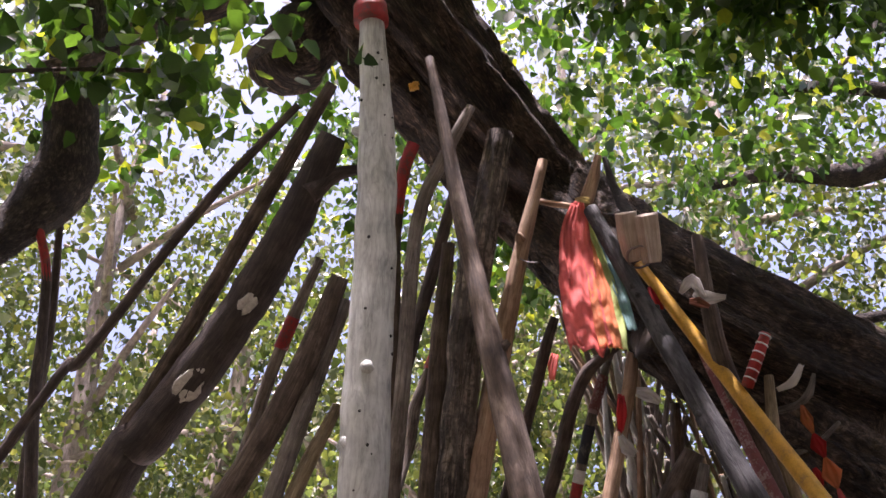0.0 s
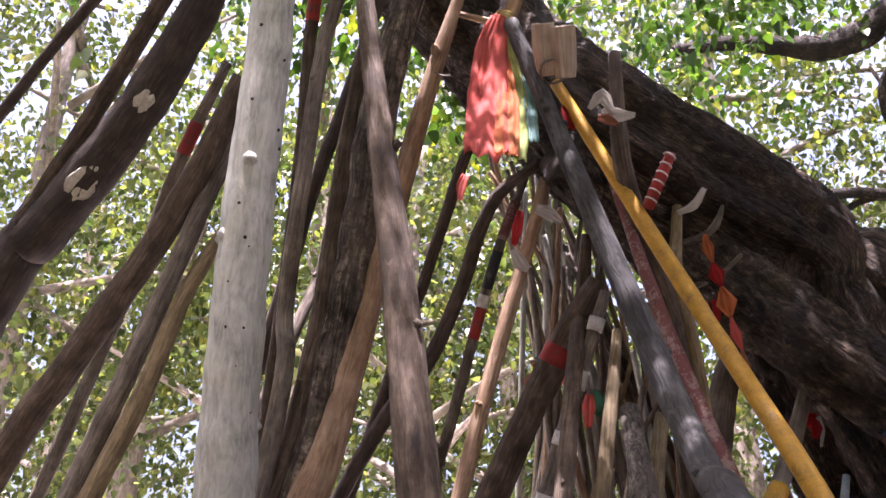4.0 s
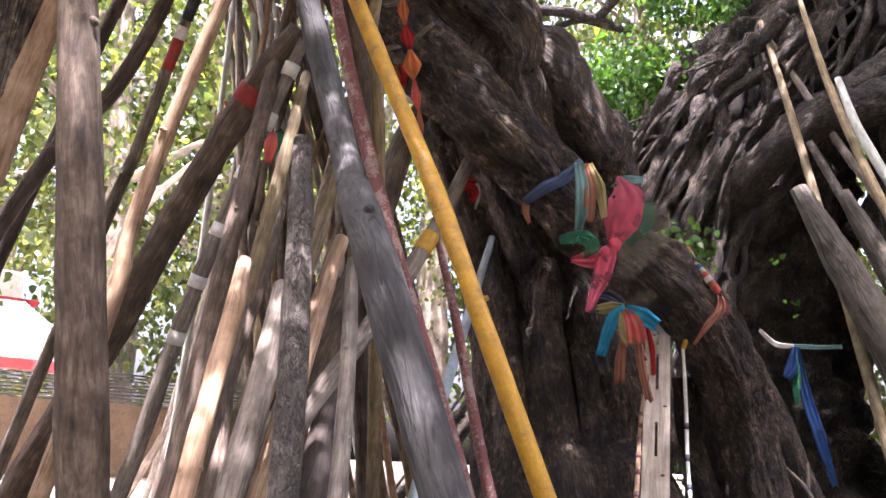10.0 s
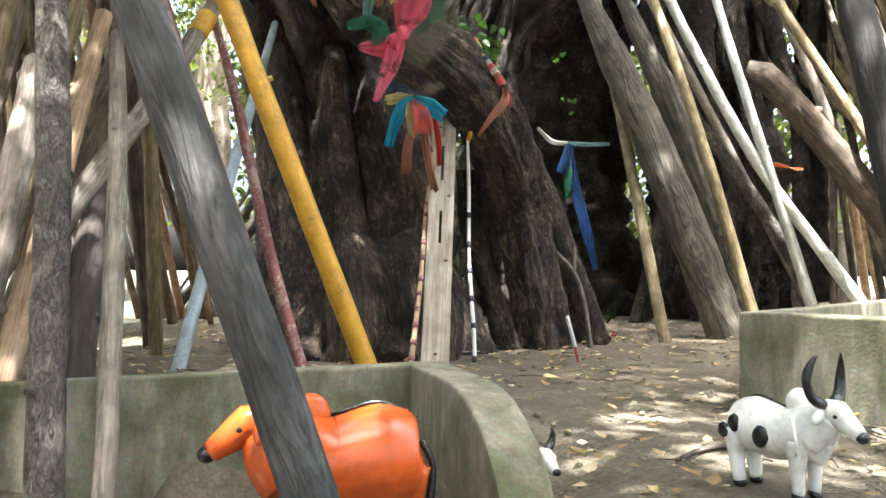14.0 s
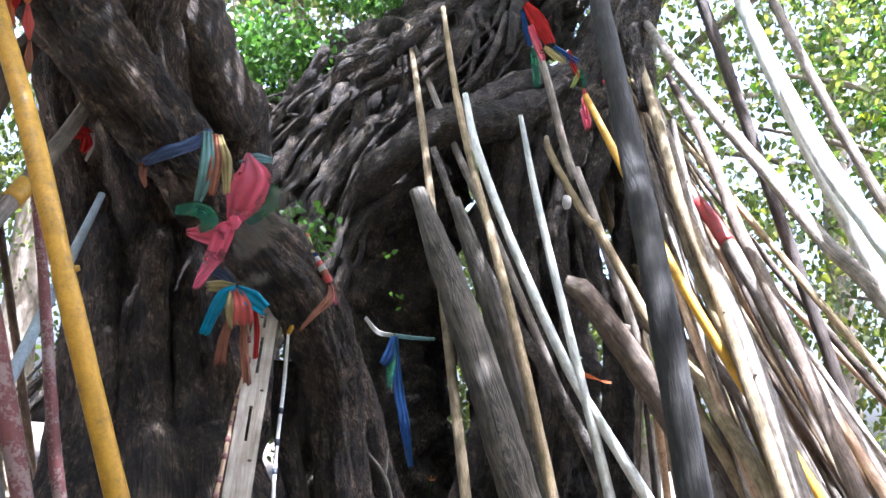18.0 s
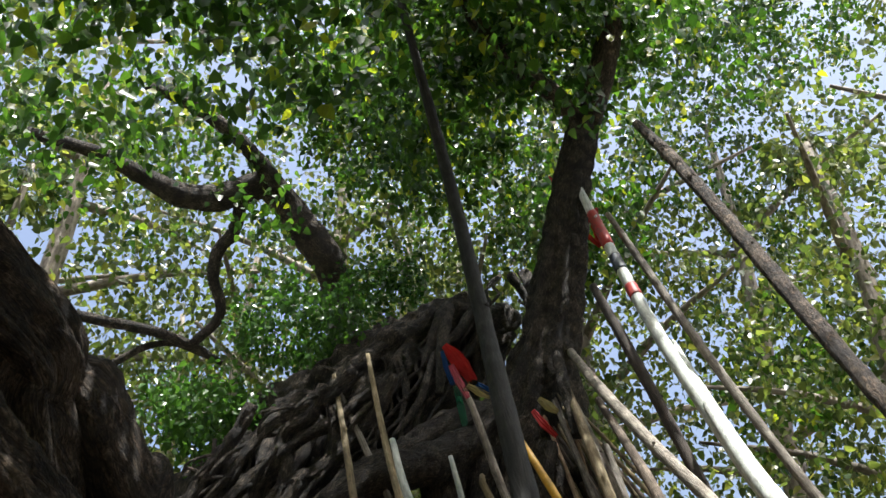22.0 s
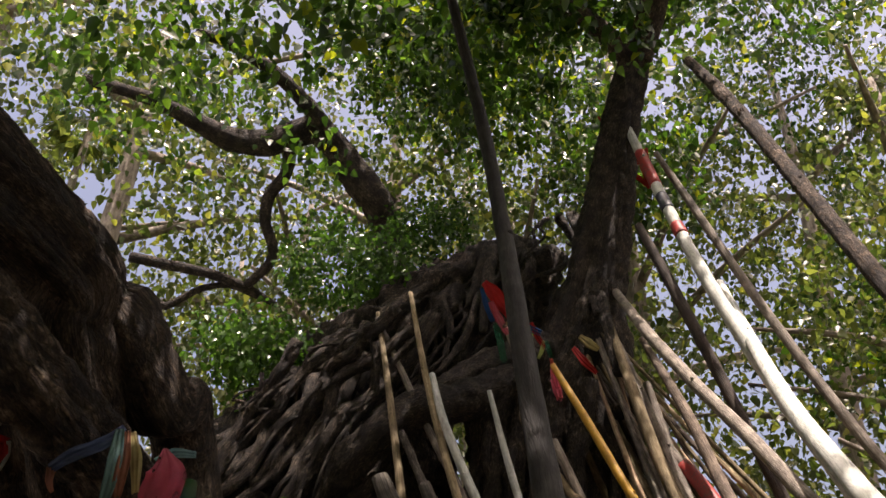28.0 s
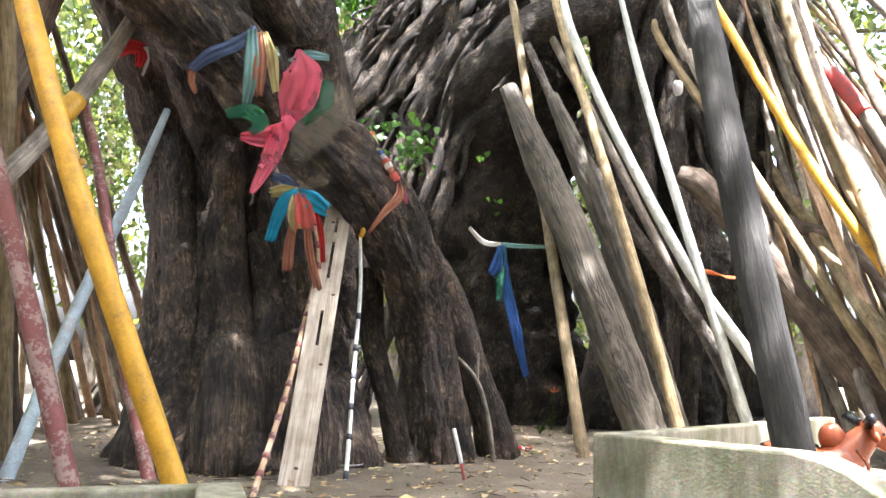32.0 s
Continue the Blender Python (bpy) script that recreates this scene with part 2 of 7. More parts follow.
def tube(shape, pts, radii, seg=10, step=0.15, rough=0.0, lobes=0, deep=0.0, seed=0.0, wave=3.0, furrow=0.0, ribs=9.0):
    """A round limb along pts with a radius at each, knobbly by rough, fluted by lobes and cut by furrows (metres deep)."""
    way = smooth_path(pts, step)
    n = len(way)
    tangent = [(way[min(i + 1, n - 1)][0] - way[max(i - 1, 0)][0]).normalized() for i in range(n)]
    side = tangent[0].orthogonal().normalized()
    rings, along, v = [], [], 0.0
    for i, (p, at) in enumerate(way):
        side = (side - tangent[i] * side.dot(tangent[i])).normalized()
        other = tangent[i].cross(side)
        k = min(int(at), len(radii) - 2)
        r = radii[k] + (radii[k + 1] - radii[k]) * (at - k)
        if i:
            v += (p - way[i - 1][0]).length
        ring = []
        for s in range(seg):
            a = math.tau * s / seg
            out = side * math.cos(a) + other * math.sin(a)
            w = 1.0
            if rough:
                w += rough * (noise.noise((p + out * r) * wave + Vector((seed, 0, 0))) + 0.5 * noise.noise((p + out * r) * wave * 2.7 + Vector((0, seed, 0))))
            if lobes:
                w += deep * (math.cos(a * lobes + seed + 0.7 * noise.noise(p * 0.8)) + 0.6 * noise.noise(Vector((math.cos(a) * 2.2, math.sin(a) * 2.2, v * 0.35 + seed))))
            if furrow:
                q = Vector((math.cos(a) * ribs * r, math.sin(a) * ribs * r, v * 2.6 + seed))
                f = abs(noise.noise(q + 0.5 * Vector((noise.noise(p * 2.0), noise.noise(p * 2.3 + out), 0)))) * 5
                w += furrow / r * (min(f, 1.0) - 0.6)
            ring.append(p + out * r * w)
        rings.append(ring)
        along.append((v, r))
    verts = [q for ring in rings for q in ring]
    faces, uvs = [], []
    for i in range(n - 1):
        for s in range(seg):
            t = (s + 1) % seg
            faces.append((i * seg + s, i * seg + t, (i + 1) * seg + t, (i + 1) * seg + s))
            r0 = radii[0] * math.tau
            u0, u1 = r0 * s / seg, r0 * (s + 1) / seg
            uvs.append([(u0, along[i][0]), (u1, along[i][0]), (u1, along[i + 1][0]), (u0, along[i + 1][0])])
    for ring, flip in ((0, True), (n - 1, False)):
        ids = [ring * seg + s for s in range(seg)]
        faces.append(tuple(reversed(ids)) if flip else tuple(ids))
        uvs.append([(0.02 * math.cos(s), 0.02 * math.sin(s)) for s in range(seg)])
    return shape.add(verts, faces, uvs)


def to_ground(pts, low=-0.2):
    """pts, from the top down, carried on to the ground in the pole's own slope."""
    a, b = Vector(pts[0]), Vector(pts[-1])
    if b.z > low:
        way = b - a
        flat = math.hypot(way.x, way.y)
        most = min(flat, -0.75 * way.z) if way.z < 0 else 0.1
        way = Vector((way.x / flat * most, way.y / flat * most, min(way.z, -0.3)))
        b = b + way * ((low - b.z) / way.z)
    return list(pts) + [tuple(b)]


def stretch(pts, a, b):
    """The part of the curve through pts between two shares of its length."""
    way = [p for p, _ in smooth_path(pts, 0.05)]
    i, j = int(a * (len(way) - 1)), int(b * (len(way) - 1))
    some = way[i : max(j, i + 1) + 1]
    return some[:: max(1, len(some) // 6)] + [some[-1]] if len(some) > 8 else some


def pole(pts, top, low, mat, label, bands=(), rough=0.07, ground=True, seg=9, group="support poles", name="support_pole", knots=2):
    """A trimmed tree stem that props a limb; bands are painted rings as (from, to, material) in shares of its length."""
    if ground:
        pts = to_ground(pts)
    seed = sum(sum(p) for p in pts)
    n = len(pts)
    radii = [top + (low - top) * i / (n - 1) for i in range(n)]
    radii[0] *= 0.75
    shape = Shape()
    tube(shape, pts, radii, seg=seg, step=0.12, rough=rough, seed=seed, wave=4.0)
    rnd = random.Random(int(seed * 1000))
    for _ in range(knots):
        p = stretch(pts, *(lambda s: (s, s + 0.02))(rnd.uniform(0.1, 0.85)))
        r = top + (low - top) * 0.5
        out = Vector((rnd.uniform(-1, 1), rnd.uniform(-1, 0.2), rnd.uniform(-0.3, 0.5))).normalized()
        tube(shape, [Vector(p[0]) + out * r * 0.6, Vector(p[0]) + out * r * (1.12 + 0.25 * rnd.random())], [r * 0.42, r * 0.22], seg=6, step=1)
    ob = tagged(part(name, shape, mat), label, "pole", group)
    for a, b, bm in bands:
        sleeve = Shape()
        some = stretch(pts, a, b)
        r0, r1 = (top + (low - top) * s for s in (a, b))
        tube(sleeve, some, [(r0 + (r1 - r0) * i / (len(some) - 1)) * 1.06 + 0.003 for i in range(len(some))], seg=seg + 2, step=0.06, rough=rough * 0.6, seed=seed, wave=4.0)
        part("painted_band", sleeve, bm, ob)
    return ob


LEAF = np.array([(0, 0, 0), (-0.40, 0.16, 0.07), (-0.30, 0.62, 0.05), (0, 1.12, -0.06), (0.30, 0.62, 0.05), (0.40, 0.16, 0.07)])


def leaves(name, places, size, mat, seed, droop=0.6, parent=None, label="", spread=0.35, slim=1.0):
    """A crown of single leaves at the given places; droop turns their tips down."""
    rs = np.random.RandomState(seed)
    C = np.asarray(places, float)
    n = len(C)
    tip = rs.normal(size=(n, 3))
    tip[:, 2] -= droop * 2.5
    tip /= np.linalg.norm(tip, axis=1)[:, None]
    side = np.cross(tip, rs.normal(size=(n, 3)))
    side /= np.linalg.norm(side, axis=1)[:, None]
    up = np.cross(side, tip)
    s = (size * (1 - spread + 2 * spread * rs.rand(n)))[:, None, None]
    V = C[:, None] + s * (LEAF[None, :, :1] * slim * side[:, None] + LEAF[None, :, 1:2] * tip[:, None] + LEAF[None, :, 2:] * up[:, None])
    base = np.arange(n)[:, None] * 6
    F = np.concatenate([base + np.array([[0, 3, 2, 1]]), base + np.array([[0, 5, 4, 3]])], axis=1).reshape(-1, 4)
    mesh = bpy.data.meshes.new(name)
    mesh.vertices.add(6 * n)
    mesh.vertices.foreach_set("co", V.ravel())
    mesh.loops.add(8 * n)
    mesh.loops.foreach_set("vertex_index", F.ravel())
    mesh.polygons.add(2 * n)
    mesh.polygons.foreach_set("loop_start", np.arange(2 * n) * 4)
    mesh.polygons.foreach_set("loop_total", np.full(2 * n, 4))
    mesh.update(calc_edges=True)
    mesh.materials.append(mat)
    ob = new(name, mesh)
    if parent:
        under(ob, parent)
    return tagged(ob, label)


def tufts(rs, places, each, reach, flat=0.6):
    """each leaf places round every twig end, drawn out along a random twig."""
    P = np.asarray(places, float)
    way = rs.normal(size=(len(P), 1, 3))
    way[..., 2] *= flat
    along = rs.uniform(-1, 1, size=(len(P), each, 1))
    off = way / np.linalg.norm(way, axis=2)[..., None] * along * reach + rs.normal(size=(len(P), each, 3)) * reach * 0.3
    return (P[:, None] + off).reshape(-1, 3)


def ball(rs, n, centre, size, hollow=0.3):
    """n places in an egg-shaped crown, more of them near its skin."""
    d = rs.normal(size=(n, 3))
    d /= np.linalg.norm(d, axis=1)[:, None]
    r = (hollow + (1 - hollow) * rs.rand(n)) ** 0.6
    return np.asarray(centre) + d * r[:, None] * np.asarray(size)


def statue(name, pieces, label, category="statue", group=""):
    """One mesh out of several shapes, each with its own paint."""
    mesh = bpy.data.meshes.new(name)
    V, F, M = [], [], []
    for k, (shape, mat) in enumerate(pieces):
        base = len(V)
        V += [tuple(v) for v in shape.v]
        F += [tuple(i + base for i in f) for f in shape.f]
        M += [k] * len(shape.f)
        mesh.materials.append(mat)
    mesh.from_pydata(V, [], F)
    mesh.polygons.foreach_set("material_index", M)
    mesh.polygons.foreach_set("use_smooth", [True] * len(F))
    return tagged(new(name, mesh), label, category, group)


def ribbon(pts, wides, mat, name="ribbon", parent=None, label="", fold=0.25, waves=2.5, face=(0.5, -0.8, 0.2), cells=10, seed=0, fray=0.0):
    """A strip of cloth along pts that is as wide as wides say, gathered in soft folds across its width."""
    way = smooth_path(pts, 0.035)
    n = len(way)
    shape = Shape()
    verts, faces, uvs = [], [], []
    v = 0.0
    for i, (p, at) in enumerate(way):
        t = (way[min(i + 1, n - 1)][0] - way[max(i - 1, 0)][0]).normalized()
        side = t.cross(Vector(face)).normalized()
        up = side.cross(t)
        k = min(int(at), len(wides) - 2)
        w = wides[k] + (wides[k + 1] - wides[k]) * (at - k)
        v += (p - way[i - 1][0]).length if i else 0
        for c in range(cells + 1):
            x = c / cells - 0.5
            ph = x * waves * math.tau + seed + 0.8 * noise.noise(Vector((v * 5, seed, x)))
            tip = fray * w * noise.noise(Vector((x * 9, seed, 5))) if i == n - 1 else 0
            verts.append(p + side * (x * w * (1 + 0.12 * noise.noise(Vector((v * 7, seed, 1))))) + up * (math.sin(ph) * w * fold * 0.3 + 0.01 * noise.noise(Vector((x * 4, v * 6, seed)))) + t * tip)
    m = cells + 1
    for i in range(n - 1):
        for c in range(cells):
            faces.append((i * m + c, i * m + c + 1, (i + 1) * m + c + 1, (i + 1) * m + c))
            uvs.append([(0, 0)] * 4)
    shape.add(verts, faces, uvs)
    ob = part(name, shape, mat, None, label)
    th = ob.modifiers.new("cloth", "SOLIDIFY")
    th.thickness = 0.0025
    if parent:
        under(ob, parent)
    return ob


def lump(shape, centre, size, seed=0.0, rough=0.12, seg=14, rings=9, turn=None):
    """A rounded uneven blob."""
    verts, faces = [], []
    c = Vector(centre)
    for i in range(rings + 1):
        a = math.pi * i / rings
        for k in range(seg):
            b = math.tau * k / seg
            d = Vector((math.sin(a) * math.cos(b), math.sin(a) * math.sin(b), math.cos(a)))
            w = 1 + rough * noise.noise(d * 2 + Vector((seed, seed, 0)))
            q = Vector((d.x * size[0], d.y * size[1], d.z * size[2])) * w
            verts.append(c + (turn @ q if turn else q))
    for i in range(rings):
        for k in range(seg):
            faces.append((i * seg + k, (i + 1) * seg + k, (i + 1) * seg + (k + 1) % seg, i * seg + (k + 1) % seg))
    return shape.add(verts, faces)


# Materials
bark_dark = wood("dark_bark", (0.021, 0.0135, 0.009), (0.135, 0.091, 0.059), (0.37, 0.265, 0.178), grain=(30, 9.0), relief=1.0, depth=0.06, cracks=0.8, plates=(10.0, 4.0), patch=3.0, vary=0.08)
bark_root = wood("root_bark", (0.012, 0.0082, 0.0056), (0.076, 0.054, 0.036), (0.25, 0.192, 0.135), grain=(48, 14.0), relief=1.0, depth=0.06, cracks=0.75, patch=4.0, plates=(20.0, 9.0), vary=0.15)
bark_pale = wood("pale_bark", (0.12, 0.10, 0.085), (0.27, 0.23, 0.19), (0.42, 0.37, 0.31), grain=(14, 5.0), relief=0.6, depth=0.02, cracks=0.3)
wood_brown = wood("brown_weathered_wood", (0.026, 0.019, 0.014), (0.092, 0.068, 0.049), (0.22, 0.172, 0.128), vary=0.3)
wood_dark = wood("dark_stained_wood", (0.022, 0.017, 0.014), (0.06, 0.046, 0.038), (0.13, 0.10, 0.08))
wood_grey = wood("grey_weathered_wood", (0.07, 0.058, 0.046), (0.19, 0.163, 0.132), (0.38, 0.34, 0.285), vary=0.25)
wood_black = wood("blackened_wood", (0.009, 0.009, 0.008), (0.026, 0.025, 0.023), (0.06, 0.057, 0.052), vary=0.05)
wood_slate = wood("slate_grey_wood", (0.016, 0.016, 0.0155), (0.046, 0.046, 0.045), (0.115, 0.113, 0.11), grain=(38, 5.0), cracks=0.5, vary=0.03)
wood_tan = wood("peeled_tan_wood", (0.18, 0.11, 0.06), (0.40, 0.27, 0.17), (0.60, 0.45, 0.31), grain=(50, 3.0), cracks=0.3, vary=0.15)
wood_olive = wood("olive_brown_wood", (0.08, 0.06, 0.03), (0.21, 0.16, 0.085), (0.36, 0.29, 0.18), vary=0.25)
wood_plank = wood("bare_plank", (0.22, 0.18, 0.13), (0.40, 0.34, 0.27), (0.56, 0.50, 0.42), grain=(30, 1.2), cracks=0.25, vary=0.0)
white_wash = wood("whitewashed_wood", (0.28, 0.295, 0.265), (0.52, 0.545, 0.50), (0.72, 0.745, 0.69), grain=(40, 5.0), relief=0.35, cracks=0.22, vary=0.06, rough=0.75)
bark_cracked = wood("cracked_pale_bark", (0.08, 0.058, 0.04), (0.52, 0.42, 0.32), (0.72, 0.62, 0.49), grain=(26, 1.8), relief=1.0, depth=0.05, cracks=0.85, vary=0.0, plates=(14.0, 2.5))
wood_log = wood("hewn_log_wood", (0.03, 0.026, 0.019), (0.088, 0.077, 0.058), (0.17, 0.152, 0.118), grain=(40, 2.0), relief=0.9, depth=0.02, cracks=0.6, vary=0.1)
wood_rough = wood("rough_grey_brown_bark", (0.025, 0.02, 0.017), (0.105, 0.09, 0.076), (0.30, 0.265, 0.23), grain=(60, 22.0), relief=1.0, depth=0.02, cracks=0.6, vary=0.05)
yellow_paint = paint("yellow_paint", (0.62, 0.34, 0.025), (0.30, 0.17, 0.03), 0.25, 0.5)
red_paint = paint("red_paint", (0.42, 0.035, 0.03), (0.16, 0.05, 0.04), 0.4)
maroon_paint = paint("maroon_paint", (0.22, 0.075, 0.07), (0.27, 0.19, 0.17), 0.5, 0.75, 7.0)
white_paint = paint("white_paint", (0.78, 0.77, 0.73), (0.45, 0.42, 0.38), 0.25)
blue_paint = paint("blue_paint", (0.03, 0.06, 0.22), (0.1, 0.1, 0.13), 0.3)
black_paint = paint("black_paint", (0.02, 0.025, 0.04), (0.08, 0.08, 0.08), 0.3)
pale_blue_paint = paint("pale_blue_paint", (0.42, 0.52, 0.56), (0.3, 0.3, 0.3), 0.4)
leaf_bodhi = leafy("bodhi_leaf", [(0.0, (0.012, 0.031, 0.007)), (0.5, (0.029, 0.066, 0.013)), (0.9, (0.066, 0.122, 0.019)), (0.985, (0.24, 0.25, 0.02))], 0.46, 0.3)
leaf_far = leafy("background_leaf", [(0.0, (0.03, 0.048, 0.017)), (0.5, (0.064, 0.084, 0.031)), (0.85, (0.112, 0.128, 0.045)), (1.0, (0.18, 0.175, 0.05))], 0.45, 0.35)
leaf_ivy = leafy("climber_leaf", [(0.0, (0.022, 0.055, 0.014)), (1.0, (0.065, 0.135, 0.03))], 0.35, 0.22)


def soil():
    m, ns, ln, bsdf = material("dry_soil")
    geo = ns.new("ShaderNodeNewGeometry")
    a = node(ns, "TexNoise", Scale=2.2, Detail=8.0, Roughness=0.65)
    b = node(ns, "TexNoise", Scale=55.0, Detail=5.0, Roughness=0.7)
    c = node(ns, "TexVoronoi", Scale=38.0)
    for n in (a, b, c):
        ln.new(geo.outputs["Position"], n.inputs["Vector"])
    cr = ramp(ns, [(0.3, (0.04, 0.033, 0.022)), (0.5, (0.105, 0.087, 0.06)), (0.72, (0.21, 0.177, 0.125))])
    mix = ns.new("ShaderNodeMix")
    mix.inputs["Factor"].default_value = 0.5
    ln.new(a.outputs["Fac"], mix.inputs["A"])
    ln.new(b.outputs["Fac"], mix.inputs["B"])
    ln.new(mix.outputs["Result"], cr.inputs["Fac"])
    ln.new(cr.outputs["Color"], bsdf.inputs["Base Color"])
    hi = ns.new("ShaderNodeMath")
    hi.operation = "ADD"
    ln.new(b.outputs["Fac"], hi.inputs[0])
    ln.new(c.outputs["Distance"], hi.inputs[1])
    bump = node(ns, "Bump", Strength=0.7, Distance=0.02)
    ln.new(hi.outputs[0], bump.inputs["Height"])
    ln.new(bump.outputs[0], bsdf.inputs["Normal"])
    bsdf.inputs["Roughness"].default_value = 0.95
    return m


def mossy_concrete():
    m, ns, ln, bsdf = material("mossy_concrete")
    geo = ns.new("ShaderNodeNewGeometry")
    mp = ns.new("ShaderNodeMapping")
    mp.inputs["Scale"].default_value = (1.0, 1.0, 0.25)
    ln.new(geo.outputs["Position"], mp.inputs["Vector"])
    runs = node(ns, "TexNoise", Scale=9.0, Detail=6.0, Roughness=0.7)
    ln.new(mp.outputs[0], runs.inputs["Vector"])
    big = node(ns, "TexNoise", Scale=2.6, Detail=5.0, Roughness=0.6)
    fine = node(ns, "TexNoise", Scale=70.0, Detail=4.0, Roughness=0.7)
    for n in (big, fine):
        ln.new(geo.outputs["Position"], n.inputs["Vector"])
    stone = ramp(ns, [(0.25, (0.075, 0.07, 0.045)), (0.5, (0.20, 0.19, 0.135)), (0.75, (0.34, 0.33, 0.27))])
    ln.new(runs.outputs["Fac"], stone.inputs["Fac"])
    moss = ramp(ns, [(0.46, (0, 0, 0)), (0.64, (0.8, 0.8, 0.8))])
    ln.new(big.outputs["Fac"], moss.inputs["Fac"])
    mix = ns.new("ShaderNodeMix")
    mix.data_type = "RGBA"
    ln.new(moss.outputs["Color"], mix.inputs["Factor"])
    ln.new(stone.outputs["Color"], mix.inputs[6])
    mix.inputs[7].default_value = (0.075, 0.085, 0.035, 1)
    speck = ns.new("ShaderNodeMix")
    speck.data_type, speck.blend_type = "RGBA", "OVERLAY"
    speck.inputs["Factor"].default_value = 0.6
    ln.new(mix.outputs[2], speck.inputs[6])
    ln.new(fine.outputs["Color"], speck.inputs[7])
    ln.new(speck.outputs[2], bsdf.inputs["Base Color"])
    bump = node(ns, "Bump", Strength=0.5, Distance=0.008)
    ln.new(fine.outputs["Fac"], bump.inputs["Height"])
    ln.new(bump.outputs[0], bsdf.inputs["Normal"])
    bsdf.inputs["Roughness"].default_value = 0.9
    return m


soil_mat, concrete = soil(), mossy_concrete()


# Ground: one sheet of dry soil
PEN_C = (3.36, 3.82, 0.25)
PEN_L = (1.33, 4.22, 0.25)
PEN_E = (2.84, 2.48, -0.1)
PEN_FLOOR = -0.25


def in_pen(x, y):
    """Whether a place lies in the sunken floor of the first pen."""
    def left(a, b):
        return (b[0] - a[0]) * (y - a[1]) - (b[1] - a[1]) * (x - a[0]) > 0
    return left(PEN_C, PEN_L) and left(PEN_E, PEN_C) and math.hypot(x - PEN_C[0], y - PEN_C[1]) < 3.2


def ground_sheet():
    near_x, near_y = np.linspace(-5, 16, 130), np.linspace(-3, 16, 120)
    xs = np.concatenate([[-600, -150, -50, -18, -9], near_x, [20, 30, 60, 160, 600]])
    ys = np.concatenate([[-600, -150, -50, -18, -8], near_y, [20, 30, 60, 160, 600]])
    shape = Shape()
    verts = []
    for y in ys:
        for x in xs:
            fade = max(0.0, 1 - max(0, math.hypot(x - 4, y - 4) - 9) / 6)
            sunk = PEN_FLOOR if in_pen(x, y) else -0.19 * math.exp(-((x - 3.1) ** 2 + (y - 2.78) ** 2) / 0.09)
            verts.append((x, y, sunk + fade * (0.035 * noise.noise((x * 0.9, y * 0.9, 3)) + 0.012 * noise.noise((x * 4, y * 4, 7)))))
    nx = len(xs)
    faces = [(j * nx + i, j * nx + i + 1, (j + 1) * nx + i + 1, (j + 1) * nx + i) for j in range(len(ys) - 1) for i in range(nx - 1)]
    shape.add(verts, faces)
    return tagged(part("ground", shape, soil_mat), "dry sandy brown soil with scattered litter", "ground", kind="structure")


ground_sheet()


# Low concrete pens for the statues
def slab(name, a, b, thick, profile, parent):
    """An upright wall from a to b; profile: (share of the way, height of the top)."""
    a, b = Vector((a[0], a[1], 0)), Vector((b[0], b[1], 0))
    side = Vector((-(b - a).y, (b - a).x, 0)).normalized() * thick / 2
    shape = Shape()
    verts, n = [], len(profile)
    for s, h in profile:
        p = a.lerp(b, s)
        wob = 0.006 * noise.noise(p * 5)
        verts += [p + side + Vector((0, 0, -0.7)), p - side + Vector((0, 0, -0.7)), p - side + Vector((0, 0, h + wob)), p + side + Vector((0, 0, h - wob))]
    faces = [(3, 2, 1, 0), tuple(4 * (n - 1) + k for k in range(4))]
    for i in range(n - 1):
        for k in range(4):
            faces.append((4 * i + k, 4 * i + (k + 1) % 4, 4 * i + 4 + (k + 1) % 4, 4 * i + 4 + k))
    shape.add(verts, faces)
    ob = part(name, shape, concrete, smooth=False)
    bev = ob.modifiers.new("soft_edge", "BEVEL")
    bev.width, bev.segments, bev.limit_method, bev.angle_limit = 0.012, 2, "ANGLE", radians(50)
    return under(ob, parent)


def curved(flat, high, low):
    """A level top that falls in a quarter round."""
    steps = [(0.0, high), (flat * 0.5, high), (flat, high)]
    for k in range(1, 9):
        a = k / 8 * math.pi / 2
        steps.append((flat + (1 - flat) * math.sin(a), low + (high - low) * math.cos(a)))
    return steps


level = [(k / 6, 0.255) for k in range(7)]
pen = thing("concrete_pen", (PEN_C[0], PEN_C[1], 0), "low mossy concrete pen with a curved side wall", "low wall", "statue pens")
far_l = tuple(PEN_C[i] + 1.6 * (PEN_L[i] - PEN_C[i]) for i in range(2))
slab("back_wall", far_l, PEN_C, 0.11, level, pen)
slab("side_wall", (PEN_C[0] + 0.07, PEN_C[1] + 0.03), PEN_E, 0.19, curved(0.5, 0.258, -0.3), pen)
PEN_R = (4.98, 3.07, 0.49)
pen2 = thing("concrete_pen", (PEN_R[0], PEN_R[1], 0), "low mossy concrete pen with a rounded wing wall", "low wall", "statue pens")
slab("back_wall", PEN_R, (8.5, 3.75), 0.11, [(0, 0.49), (0.3, 0.492), (0.6, 0.50), (1, 0.505)], pen2)
slab("side_wall", (PEN_R[0] + 0.05, PEN_R[1] + 0.02), (5.05, 1.55), 0.17, curved(0.62, 0.493, -0.2), pen2)


